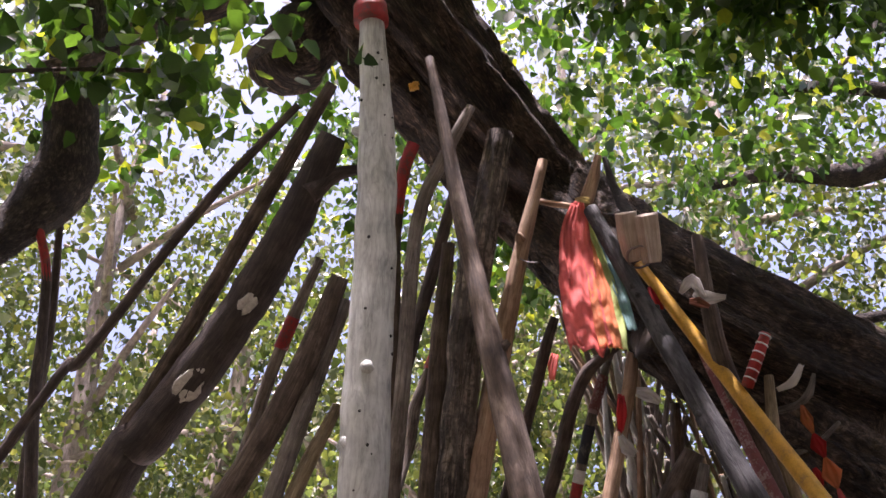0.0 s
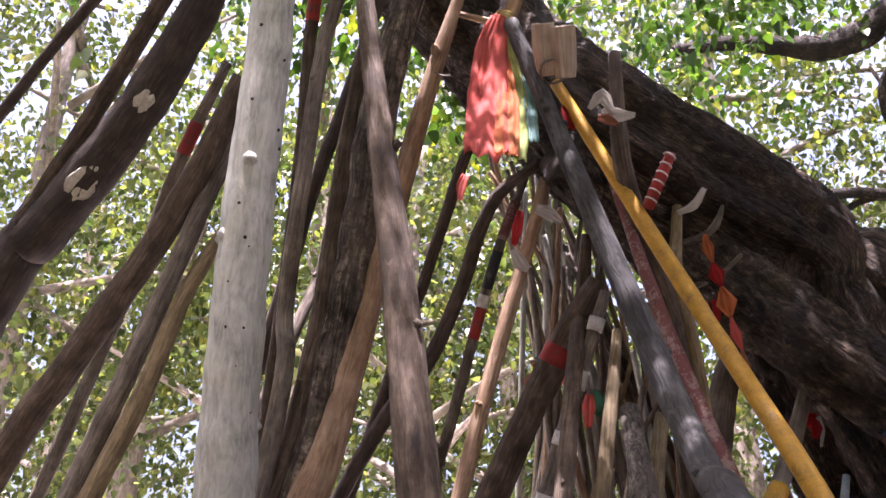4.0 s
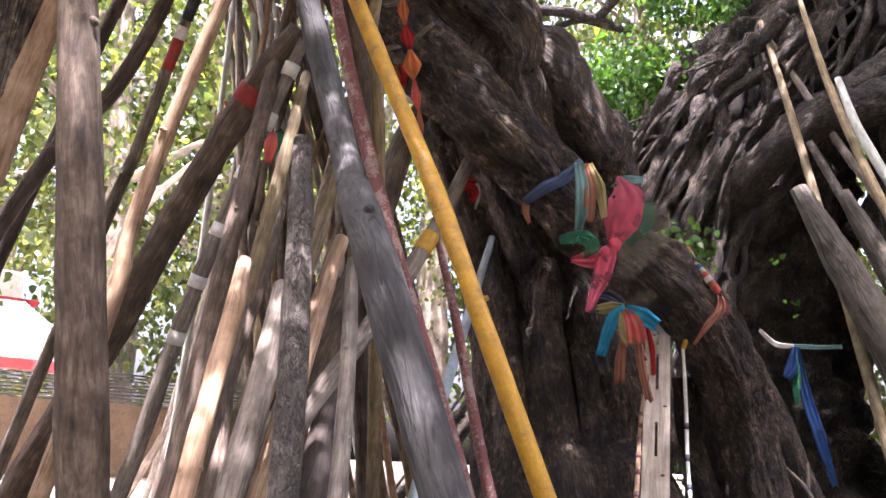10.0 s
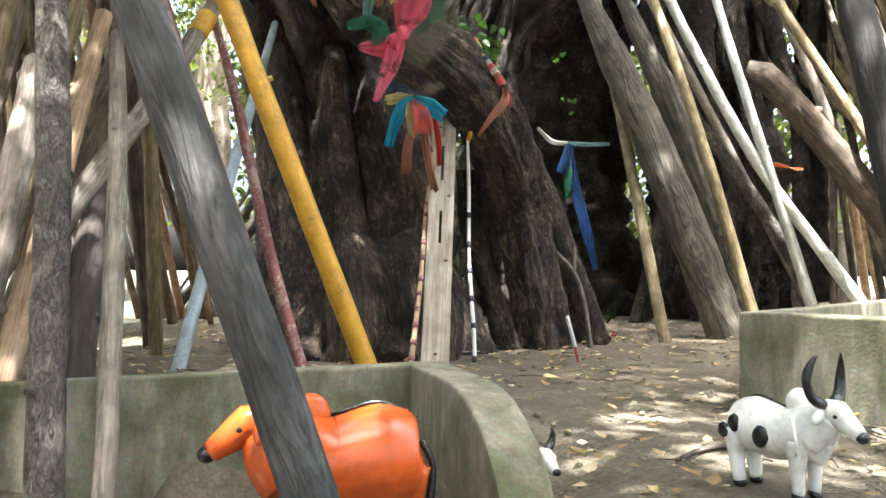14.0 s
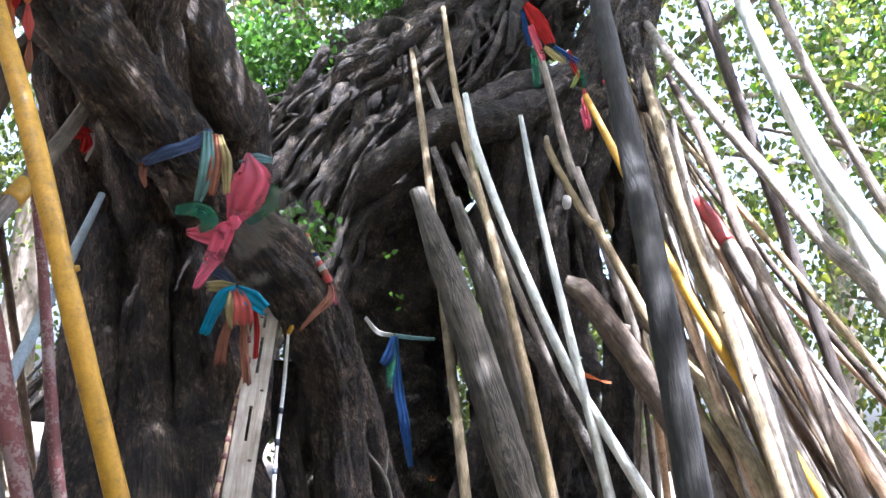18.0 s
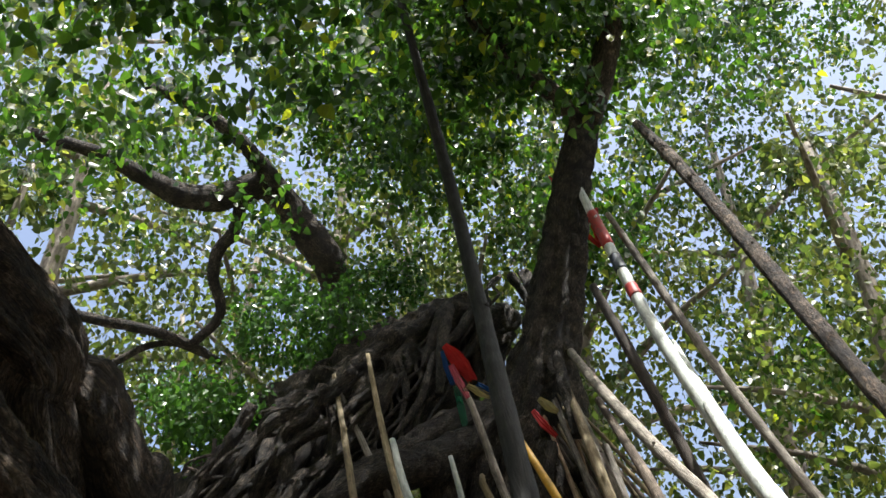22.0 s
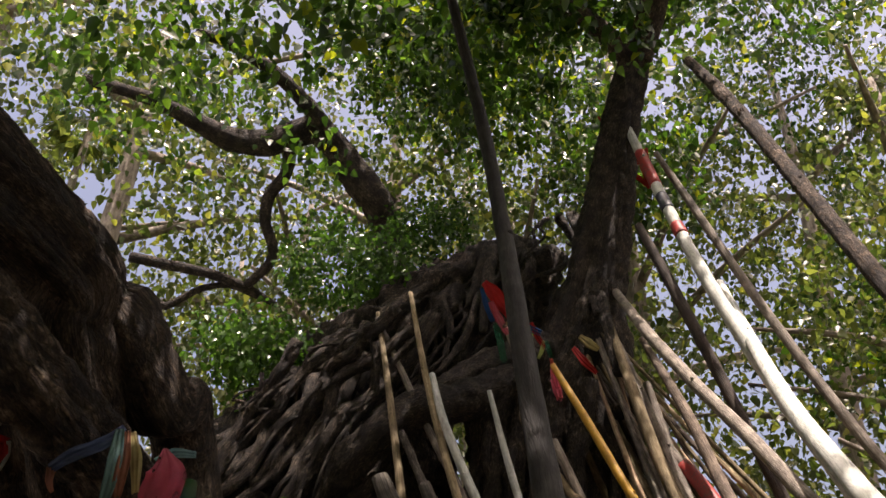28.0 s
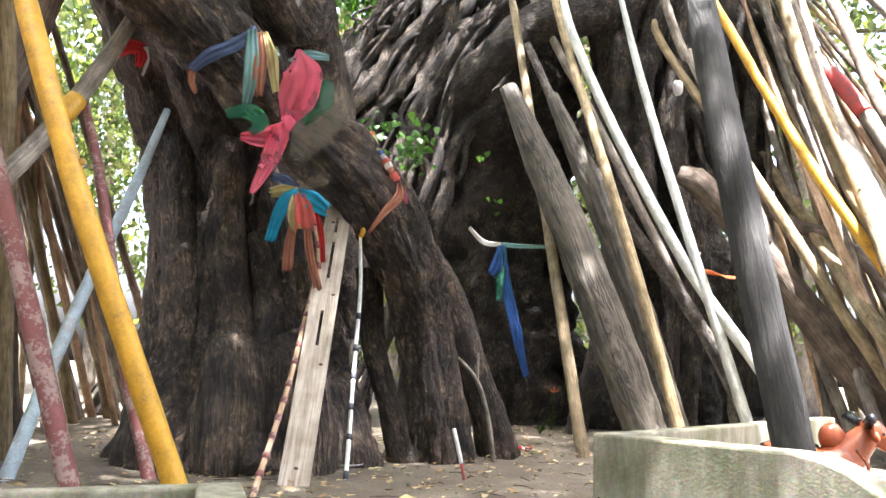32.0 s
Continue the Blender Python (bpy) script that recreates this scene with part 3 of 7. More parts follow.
# Leaning sacred tree
tree_a = thing("leaning_tree", (4.30, 5.28, 0.05), "huge old leaning fig tree with deeply furrowed dark bark", "tree")
s = Shape()
TREE_FOOT = (5.12, 6.79, -0.04)
tube(s, [(TREE_FOOT[0], TREE_FOOT[1], -0.7)] + [(5.12, 6.79, -0.04), (5.31, 7.31, 0.58), (5.31, 7.64, 1.78), (5.02, 7.71, 2.92), (4.04, 7.05, 4.27), (3.88, 6.80, 4.66), (2.33, 6.19, 5.02), (1.27, 6.69, 6.60), (0.16, 5.66, 7.30), (-0.61, 5.04, 8.03), (-1.24, 4.56, 8.88), (-1.77, 3.77, 10.73)],
     [1.25, 1.02, 0.84, 0.72, 0.64, 0.56, 0.53, 0.53, 0.498, 0.546, 0.617, 0.534, 0.427], seg=150, step=0.035, rough=0.1, lobes=9, deep=0.1, seed=3, wave=1.5, furrow=0.045, ribs=9)
under(part("trunk", s, bark_dark), tree_a)
s = Shape()
tube(s, [(1.82, 5.81, 4.69), (2.76, 6.45, 4.41), (3.79, 6.24, 3.49), (4.59, 6.40, 3.04), (5.10, 6.62, 2.79), (5.42, 6.13, 2.38), (5.84, 6.04, 1.95), (6.32, 6.21, 1.25), (6.45, 6.13, 0.48), (6.58, 6.16, -0.07)],
     [0.222, 0.289, 0.289, 0.278, 0.267, 0.278, 0.267, 0.234, 0.222, 0.267], seg=84, step=0.03, rough=0.14, lobes=5, deep=0.1, seed=9, wave=3.2, furrow=0.03, ribs=16)
under(part("root", s, bark_dark), tree_a)
s = Shape()
tube(s, [(5.83, 6.26, 2.17), (6.70, 6.36, 1.48), (6.96, 6.25, 0.83), (7.35, 6.25, -0.00)], [0.196, 0.163, 0.136, 0.185], seg=24, step=0.06, rough=0.14, lobes=3, deep=0.06, seed=19, wave=2.6)
under(part("root", s, bark_dark), tree_a)
s = Shape()
tube(s, [(2.20, 6.17, 5.71), (3.45, 6.40, 4.97), (4.51, 6.96, 4.54), (4.66, 6.89, 4.55), (5.25, 7.00, 3.92), (5.71, 7.44, 4.08), (6.15, 7.76, 3.16), (6.51, 7.76, 1.06)],
     [0.230, 0.311, 0.323, 0.323, 0.300, 0.300, 0.346, 0.403], seg=56, step=0.05, rough=0.12, lobes=4, deep=0.06, seed=29, wave=2.2, furrow=0.02, ribs=12)
under(part("trunk", s, bark_dark), tree_a)
s = Shape()
tube(s, [(5.99, 6.54, 1.63), (6.07, 6.57, 1.03), (6.12, 6.35, 0.47), (6.24, 6.24, -0.07)], [0.129, 0.108, 0.097, 0.140], seg=16, step=0.08, rough=0.12, seed=39)
under(part("root", s, bark_dark), tree_a)
s = Shape()
tube(s, [(4.75, 7.88, 2.52), (4.76, 7.83, 1.46), (4.69, 7.59, 0.46), (4.50, 7.47, -0.15)], [0.221, 0.243, 0.265, 0.375], seg=18, step=0.08, rough=0.12, lobes=3, deep=0.07, seed=49)
under(part("root", s, bark_dark), tree_a)

# Folds of the column, with dark clefts between them
for pts, radii in (
    ([(4.56, 7.50, 2.68), (4.59, 7.25, 1.66), (4.52, 6.95, 0.72), (4.24, 6.54, -0.11)], [0.140, 0.159, 0.187, 0.281]),
    ([(4.88, 7.17, 2.65), (4.85, 6.97, 1.67), (4.86, 6.71, 0.78), (4.52, 6.14, -0.07)], [0.138, 0.165, 0.156, 0.230]),
    ([(5.07, 6.84, 1.84), (5.14, 6.72, 1.17), (4.92, 6.40, 0.52), (4.73, 5.90, -0.05)], [0.089, 0.125, 0.133, 0.187]),
    ([(5.32, 6.68, 1.61), (5.35, 6.58, 0.81), (5.06, 5.91, -0.06)], [0.106, 0.133, 0.177]),
    ([(4.70, 7.11, 2.00), (4.71, 6.92, 1.14), (4.40, 6.20, -0.08)], [0.055, 0.073, 0.119]),
):
    s = Shape()
    tube(s, pts, radii, seg=30, step=0.04, rough=0.16, lobes=3, deep=0.08, seed=radii[0] * 57, wave=2.4, furrow=0.025, ribs=14)
    under(part("buttress", s, bark_dark), tree_a)

for pts, radii, mat in (
    ([(-3.11, 5.53, 9.01), (-3.34, 6.22, 7.98), (-3.38, 6.67, 7.36), (-3.51, 7.00, 6.97), (-3.87, 7.06, 6.33), (-4.43, 6.86, 5.56)], [0.219, 0.232, 0.244, 0.328, 0.206, 0.206], bark_root),
    ([(-1.33, 5.17, 8.09), (-1.78, 5.50, 7.94), (-2.42, 5.67, 7.79), (-3.02, 5.89, 7.55), (-3.56, 5.94, 7.42)], [0.171, 0.143, 0.125, 0.086, 0.046], bark_dark),
    ([(-0.91, 5.48, 7.56), (-1.10, 5.55, 7.25), (-1.21, 5.47, 7.09), (-1.30, 5.31, 7.10)], [0.339, 0.313, 0.248, 0.156], bark_dark),
    ([(-1.30, 3.76, 5.18), (-1.85, 3.53, 4.93), (-2.24, 3.29, 4.63)], [0.014, 0.011, 0.009], bark_dark),
) + (
    ([(4.11, 6.55, 4.73), (4.34, 6.68, 4.54), (4.61, 6.70, 4.25)], [0.045, 0.055, 0.030], bark_root),
    ([(2.86, 6.38, 3.95), (3.04, 6.17, 3.98), (3.13, 5.93, 4.05)], [0.027, 0.022, 0.015], wood_grey),
    ([(2.81, 6.17, 4.24), (2.89, 6.02, 4.22), (2.97, 5.94, 4.28), (3.01, 5.87, 4.41)], [0.031, 0.027, 0.031, 0.013], wood_grey),
):
    s = Shape()
    tube(s, pts, radii, seg=16, step=0.06, rough=0.16, seed=radii[0] * 91, wave=3.0)
    under(part("branch", s, mat), tree_a)


# Strangler tree with a dome of roots
tree_b = thing("strangler_tree", (11.92, 10.24, 0.04), "old strangler fig on a dome of tangled hanging roots", "tree")
s = Shape()
tube(s, [(12.80, 9.00, 4.20), (13.10, 8.40, 5.80), (13.34, 7.73, 7.53), (13.37, 7.42, 8.59), (13.39, 7.09, 9.85), (13.41, 6.76, 11.13), (13.45, 6.41, 12.40), (13.52, 6.01, 13.59), (13.28, 5.39, 14.23)],
     [1.15, 1.0, 0.76, 0.52, 0.42, 0.35, 0.30, 0.27, 0.22], seg=60, step=0.08, rough=0.16, lobes=6, deep=0.14, seed=5, wave=1.4, furrow=0.04, ribs=6)
under(part("trunk", s, bark_root), tree_b)
for pts, r0, r1 in (
    ([(13.45, 6.05, 13.60), (12.34, 6.13, 13.72), (11.51, 6.14, 13.60), (10.73, 6.10, 13.47), (9.88, 6.00, 13.40), (9.05, 5.80, 13.50)], 0.22, 0.13),
    ([(9.05, 5.80, 13.50), (8.51, 6.12, 13.19), (7.73, 6.56, 12.88), (6.95, 7.04, 12.54), (6.27, 7.51, 12.16), (5.83, 7.90, 11.76)], 0.13, 0.05),
    ([(9.05, 5.80, 13.50), (9.00, 5.37, 13.66), (8.93, 5.11, 13.85), (8.83, 4.50, 14.2), (8.6, 3.6, 14.9)], 0.085, 0.05),
    ([(13.53, 5.92, 13.57), (13.28, 5.39, 14.23), (13.01, 4.93, 14.87), (12.71, 4.55, 15.52), (12.35, 4.22, 16.21), (11.96, 3.97, 16.88)], 0.3, 0.22),
    ([(7.73, 6.56, 12.88), (7.50, 6.00, 13.20), (7.10, 5.30, 13.70)], 0.06, 0.03),
):
    s = Shape()
    tube(s, pts, [r0 + (r1 - r0) * i / (len(pts) - 1) for i in range(len(pts))], seg=10, step=0.2, rough=0.1, seed=r0 * 99)
    under(part("branch", s, bark_dark), tree_b)
ACROSS = Vector((0.63, -0.78, 0.0))
# Twisted strands grown together up the trunk
for k, sides in enumerate(((-0.40, -0.28, -0.24, -0.21), (-0.12, 0.0, -0.15, -0.12), (0.06, 0.24, 0.06, 0.03), (0.30, 0.38, 0.30, 0.18), (0.42, 0.52, 0.40, 0.27), (-0.27, 0.2, 0.18, -0.03), (0.24, 0.03, 0.0, 0.12))):
    spine = (Vector((12.3, 7.9, 5.6)), Vector((13.12, 7.12, 9.0)), Vector((13.22, 6.55, 11.4)), Vector((13.35, 6.0, 13.2)))
    at = [p + ACROSS * off * 0.8 for p, off in zip(spine, sides)]
    s = Shape()
    r = 0.10 + 0.035 * (k % 3)
    tube(s, at, [r * 1.3, r * 1.1, r, r * 0.8], seg=16, step=0.07, rough=0.4, lobes=3, deep=0.16, seed=k * 3.1, wave=3.4)
    under(part("strand", s, bark_root), tree_b)
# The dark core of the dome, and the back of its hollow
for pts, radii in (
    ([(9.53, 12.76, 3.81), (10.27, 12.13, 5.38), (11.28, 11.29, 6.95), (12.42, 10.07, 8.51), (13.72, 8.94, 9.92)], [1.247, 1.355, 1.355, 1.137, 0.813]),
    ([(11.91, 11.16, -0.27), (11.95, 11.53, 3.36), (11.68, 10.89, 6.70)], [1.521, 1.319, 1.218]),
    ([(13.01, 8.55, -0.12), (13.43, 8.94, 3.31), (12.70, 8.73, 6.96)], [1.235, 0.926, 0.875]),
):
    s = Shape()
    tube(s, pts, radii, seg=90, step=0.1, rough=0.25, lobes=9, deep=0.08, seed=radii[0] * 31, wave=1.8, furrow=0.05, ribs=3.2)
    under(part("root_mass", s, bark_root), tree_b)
# Roots that run down the dome from the trunk
rnd = random.Random(4)
TOP_A, TOP_B = Vector((9.00, 11.01, 6.19)), Vector((13.83, 8.55, 11.03))
DOWN = Vector((8.96, 10.24, 3.89)) - Vector((10.54, 9.91, 6.78))
for k in range(84):
    u = (k % 28 + rnd.random()) / 28
    a = TOP_A.lerp(TOP_B, u) + Vector((rnd.uniform(-0.2, 0.2), rnd.uniform(-0.5, 0.1), rnd.uniform(-0.9, 0.15) * (0.3 + u)))
    long = rnd.uniform(0.6, 1.3) * (1.15 - 0.75 * u)
    b = a + DOWN * long * 0.5 + ACROSS * rnd.uniform(-0.55, 0.45) + Vector((-0.10, -0.25, 0.00))
    c = a + DOWN * long + ACROSS * rnd.uniform(-0.6, 0.6) + Vector((-0.1, -0.2, rnd.uniform(-0.6, 0.2)))
    if c.z < 0:
        c.z = -0.05
    mid = a.lerp(b, 0.5) + Vector((rnd.uniform(-0.15, 0.15), rnd.uniform(-0.15, 0.15), rnd.uniform(-0.05, 0.2)))
    low = b.lerp(c, 0.5) + Vector((rnd.uniform(-0.15, 0.15), rnd.uniform(-0.15, 0.15), rnd.uniform(-0.1, 0.1)))
    r = rnd.choice([0.02, 0.03, 0.04, 0.05, 0.06, 0.08, 0.1, 0.12])
    s = Shape()
    tube(s, [a, mid, b, low, c], [r * 1.1, r, r * 0.95, r * 0.8, r * 0.6], seg=10, step=0.12, rough=0.3, seed=k, wave=3.5)
    under(part("hanging_root", s, bark_root), tree_b)
# The thick arch over the hollow and the curtain beside it
for pts, r0, r1 in (
    ([(11.84, 7.65, 6.59), (10.74, 7.99, 5.93), (9.83, 8.34, 5.52), (9.43, 8.82, 5.05), (9.46, 9.56, 4.56), (9.56, 10.16, 3.49), (9.80, 10.76, 1.58), (9.80, 10.76, -0.13)], 0.30, 0.2),
    ([(11.90, 7.37, 7.01), (11.01, 8.08, 6.51), (10.30, 8.50, 5.93), (9.88, 9.17, 5.60), (9.59, 9.80, 4.77)], 0.24, 0.15),
    ([(11.03, 8.03, 5.70), (11.45, 8.41, 3.83), (11.66, 8.41, 2.01), (11.47, 8.14, 0.09)], 0.198, 0.165),
    ([(11.71, 7.95, 5.86), (12.03, 8.08, 3.88), (12.11, 8.05, 2.03), (11.61, 7.51, 0.15)], 0.208, 0.249),
    ([(12.44, 7.58, 6.51), (12.80, 7.88, 4.34), (12.50, 7.78, 2.07), (11.77, 7.45, 0.15)], 0.169, 0.211),
) + (
    ([(12.86, 6.84, 6.13), (13.09, 7.03, 5.20), (13.13, 7.15, 3.93), (12.85, 6.93, 2.38), (11.93, 6.33, 0.39)], 0.180, 0.154),
    ([(9.59, 9.40, 4.23), (9.40, 9.55, 3.55), (9.15, 9.59, 2.78), (9.08, 9.65, 2.21)], 0.088, 0.057),
    ([(10.00, 10.16, 1.59), (10.04, 10.10, 0.91), (10.13, 9.81, -0.05)], 0.243, 0.284),
    ([(12.11, 6.91, 6.06), (12.36, 6.72, 5.33), (12.60, 6.71, 4.32), (12.42, 6.65, 3.29)], 0.178, 0.133),
    ([(14.41, 8.37, 11.25), (13.73, 7.57, 9.40), (12.46, 6.60, 7.38), (12.14, 6.29, 6.27)], 0.134, 0.062),
    ([(13.79, 8.34, 10.92), (13.94, 7.99, 10.04), (12.54, 6.81, 7.59)], 0.096, 0.054),
):
    s = Shape()
    n = len(pts)
    tube(s, pts, [r0 + (r1 - r0) * i / (n - 1) for i in range(n)], seg=28, step=0.07, rough=0.3, lobes=4, deep=0.07, seed=r0 * 199, wave=2.6, furrow=0.03, ribs=9)
    under(part("hanging_root", s, bark_root), tree_b)
DOME_ROOTS_A = (
    ([(9.50, 9.04, 7.06), (9.38, 9.25, 6.56), (9.17, 9.49, 6.36), (9.10, 9.59, 5.87), (8.84, 9.86, 5.30), (8.52, 10.11, 4.55), (8.33, 10.20, 3.89)], 0.10),
    ([(9.97, 8.53, 6.94), (9.62, 9.00, 6.48), (9.31, 9.36, 6.20), (8.85, 9.84, 5.59), (8.42, 10.22, 4.88), (8.18, 10.39, 4.47)], 0.10),
    ([(8.75, 9.84, 6.75), (8.59, 10.05, 6.14), (8.40, 10.24, 5.63), (8.20, 10.40, 5.07)], 0.09),
    ([(9.64, 8.96, 6.66), (9.66, 9.01, 5.90), (9.46, 9.25, 5.46), (9.30, 9.40, 4.79), (9.12, 9.51, 4.08), (9.01, 9.50, 3.40)], 0.08),
)
DOME_ROOTS_B = (
    ([(9.20, 9.48, 6.13), (9.21, 9.50, 5.60), (8.98, 9.72, 4.97), (8.85, 9.80, 4.38), (8.70, 9.86, 3.79), (8.60, 9.85, 3.26)], 0.09),
    ([(9.44, 9.26, 5.69), (9.21, 9.51, 5.12), (9.00, 9.67, 4.52), (8.78, 9.79, 3.81), (8.65, 9.76, 3.10)], 0.10),
    ([(10.17, 8.23, 7.19), (10.03, 8.51, 6.63), (9.80, 8.83, 6.15), (9.55, 9.14, 5.76), (9.28, 9.43, 5.54), (9.08, 9.63, 4.97)], 0.12),
    ([(9.76, 8.69, 7.32), (9.49, 9.09, 6.83), (9.16, 9.46, 6.60), (8.85, 9.81, 6.18), (8.61, 10.06, 5.51), (8.33, 10.30, 5.11)], 0.08),
)
CURTAIN_ROOTS_A = (
    ([(11.47, 7.19, 6.62), (11.29, 7.47, 6.28), (11.10, 7.78, 5.81), (11.09, 7.88, 5.10), (11.08, 7.93, 4.11), (11.08, 7.83, 2.95)], 0.17),
    ([(11.53, 7.13, 6.56), (11.41, 7.38, 6.08), (11.35, 7.54, 5.61), (11.30, 7.67, 4.90), (11.30, 7.69, 4.14), (11.33, 7.56, 2.98), (11.35, 7.26, 1.84)], 0.16),
    ([(11.75, 6.85, 6.56), (11.63, 7.15, 5.92), (11.60, 7.30, 5.20), (11.56, 7.39, 4.40), (11.60, 7.31, 3.52), (11.63, 7.08, 2.35)], 0.18),
    ([(11.94, 6.70, 6.22), (11.90, 6.89, 5.50), (11.85, 7.03, 4.70), (11.92, 6.94, 3.82), (12.02, 6.67, 2.73)], 0.16),
)
CURTAIN_ROOTS_B = (
    ([(10.68, 8.19, 5.93), (10.98, 7.95, 5.57), (10.98, 8.01, 4.94), (10.91, 8.11, 4.13)], 0.07),
    ([(12.24, 6.49, 5.09), (12.21, 6.57, 4.47), (12.18, 6.59, 3.85), (12.18, 6.54, 3.25)], 0.09),
    ([(10.03, 8.85, 5.59), (9.96, 8.96, 5.05), (9.74, 9.17, 4.57), (9.44, 9.41, 4.21), (9.27, 9.51, 3.62), (9.15, 9.50, 2.85)], 0.12),
)
for k, (pts, r) in enumerate(DOME_ROOTS_A + DOME_ROOTS_B + CURTAIN_ROOTS_A + CURTAIN_ROOTS_B):
    pts = to_ground(pts)
    n = len(pts)
    s = Shape()
    tube(s, pts, [r * (1.1 - 0.45 * i / (n - 1)) for i in range(n)], seg=20, step=0.06, rough=0.35, lobes=3, deep=0.14, seed=k * 2.3, wave=3.6, furrow=0.018, ribs=16)
    under(part("hanging_root", s, bark_root), tree_b)
    for j in range(3):
        rnd = random.Random(k * 10 + j)
        off = Vector((rnd.uniform(-0.3, 0.3), rnd.uniform(-0.2, 0.2), rnd.uniform(-0.15, 0.15)))
        thin = [Vector(p) + off * math.sin(0.6 + i * 1.9 + j) for i, p in enumerate(pts[rnd.randint(0, 1):])]
        s = Shape()
        tube(s, thin, [r * rnd.uniform(0.22, 0.45)] * len(thin), seg=9, step=0.1, rough=0.3, seed=k + j, wave=4.0)
        under(part("hanging_root", s, bark_root), tree_b)
rs = np.random.RandomState(5)
ivy = np.concatenate([ball(rs, 190, (10.97, 11.15, 9.53), (1.7, 1.3, 1.1), 0.2), ball(rs, 120, (9.14, 11.49, 7.19), (1.2, 0.9, 0.7), 0.2), ball(rs, 70, (12.48, 10.65, 11.11), (0.8, 0.8, 0.8), 0.2), ball(rs, 6, (8.45, 9.27, 3.72), (0.3, 0.3, 0.4), 0.1)])
leaves("climber", tufts(rs, ivy, 16, 0.32), 0.11, leaf_ivy, 41, 0.4, tree_b, "glossy green climber leaves over the roots")

# Tall tree behind with a sawn limb
tree_c = thing("background_fig_tree", (14.18, 14.95, 11.31), "tall pale-barked fig tree with a sawn-off limb", "tree")
for pts, radii in (
    ([(12.59, 12.28, 12.27), (12.18, 12.37, 12.53), (11.76, 12.41, 12.84), (11.32, 12.44, 13.17), (10.88, 12.49, 13.48), (10.50, 12.58, 13.71)], [0.36, 0.40, 0.39, 0.36, 0.34, 0.32]),
    ([(10.60, 12.50, 13.73), (9.72, 13.20, 13.09), (8.97, 13.47, 12.89), (8.18, 13.56, 12.93), (7.16, 13.73, 13.01), (5.90, 14.16, 12.96)], [0.33, 0.30, 0.27, 0.2, 0.15, 0.11]),
    ([(11.85, 12.36, 13.00), (10.88, 12.27, 13.40), (10.00, 12.17, 13.74), (9.14, 12.14, 14.00), (8.21, 12.25, 14.16), (7.25, 12.52, 14.21)], [0.22, 0.2, 0.18, 0.16, 0.13, 0.1]),
    ([(10.20, 12.90, 13.30), (10.40, 13.30, 12.60), (10.30, 13.66, 12.19), (10.45, 13.92, 11.63), (10.80, 14.03, 11.26), (10.94, 14.25, 10.91), (10.77, 14.79, 10.48)], [0.15, 0.14, 0.14, 0.13, 0.12, 0.12, 0.11]),
    ([(11.49, 14.64, 10.22), (10.75, 14.88, 10.47), (10.14, 15.12, 10.59), (9.59, 15.38, 10.63), (9.05, 15.68, 10.65), (8.50, 15.99, 10.70)], [0.07, 0.11, 0.12, 0.12, 0.12, 0.12]),
    ([(9.27, 16.16, 10.00), (9.55, 15.99, 9.89), (9.76, 15.72, 10.07), (10.04, 15.41, 10.33), (10.51, 15.07, 10.47), (11.22, 14.77, 10.31)], [0.09, 0.09, 0.08, 0.08, 0.07, 0.07]),
):
    s = Shape()
    tube(s, pts, radii, seg=14, step=0.15, rough=0.12, seed=radii[0] * 77)
    under(part("limb", s, bark_root), tree_c)
s = Shape()
tube(s, [(11.85, 12.36, 12.90), (13.6, 13.2, 12.2), (15.6, 14.6, 9.0), (16.2, 15.2, -0.1)], [0.34, 0.4, 0.5, 0.7], seg=14, step=0.25, rough=0.12, seed=8)
under(part("trunk", s, bark_root), tree_c)


# Crowns
rs = np.random.RandomState(11)
spots = np.concatenate([
    ball(rs, 130, (6.78, 5.65, 13.10), (4.6, 4.6, 1.5), 0.05),
    ball(rs, 46, (2.90, 6.39, 9.5), (3.1, 3.1, 1.2), 0.05),
    ball(rs, 34, (10.65, 4.78, 13.6), (2.3, 2.3, 1.8), 0.05),
    ball(rs, 120, (11.0, 7.2, 15.2), (2.8, 2.4, 1.0), 0.05),
    ball(rs, 70, (12.8, 5.0, 15.6), (2.6, 2.0, 1.0), 0.05),
    ball(rs, 260, (13.5, 11.5, 18.5), (4.5, 4.0, 1.5), 0.05),
    ball(rs, 40, (12.5, 9.2, 14.6), (2.6, 2.6, 1.7), 0.05),
    ball(rs, 60, (8.67, 4.60, 13.9), (3.8, 2.7, 1.0), 0.03),
    ball(rs, 95, (18.59, 10.72, 17.58), (4.1, 4.1, 2.8), 0.05),
    ball(rs, 70, (24.52, 6.31, 18.64), (4.8, 4.8, 3.9), 0.05),
    ball(rs, 40, (20.96, 5.12, 10.02), (2.7, 2.7, 2.7), 0.05),
    ball(rs, 300, (24.45, 4.35, 26.57), (6.2, 6.2, 5.9), 0.05),
    ball(rs, 26, (15.88, 3.88, 16.55), (2.3, 2.3, 2.3), 0.05),
])
leaves("crown", tufts(rs, spots, 40, 0.62), 0.185, leaf_bodhi, 21, parent=tree_b, label="dense canopy of heart-shaped green leaves")
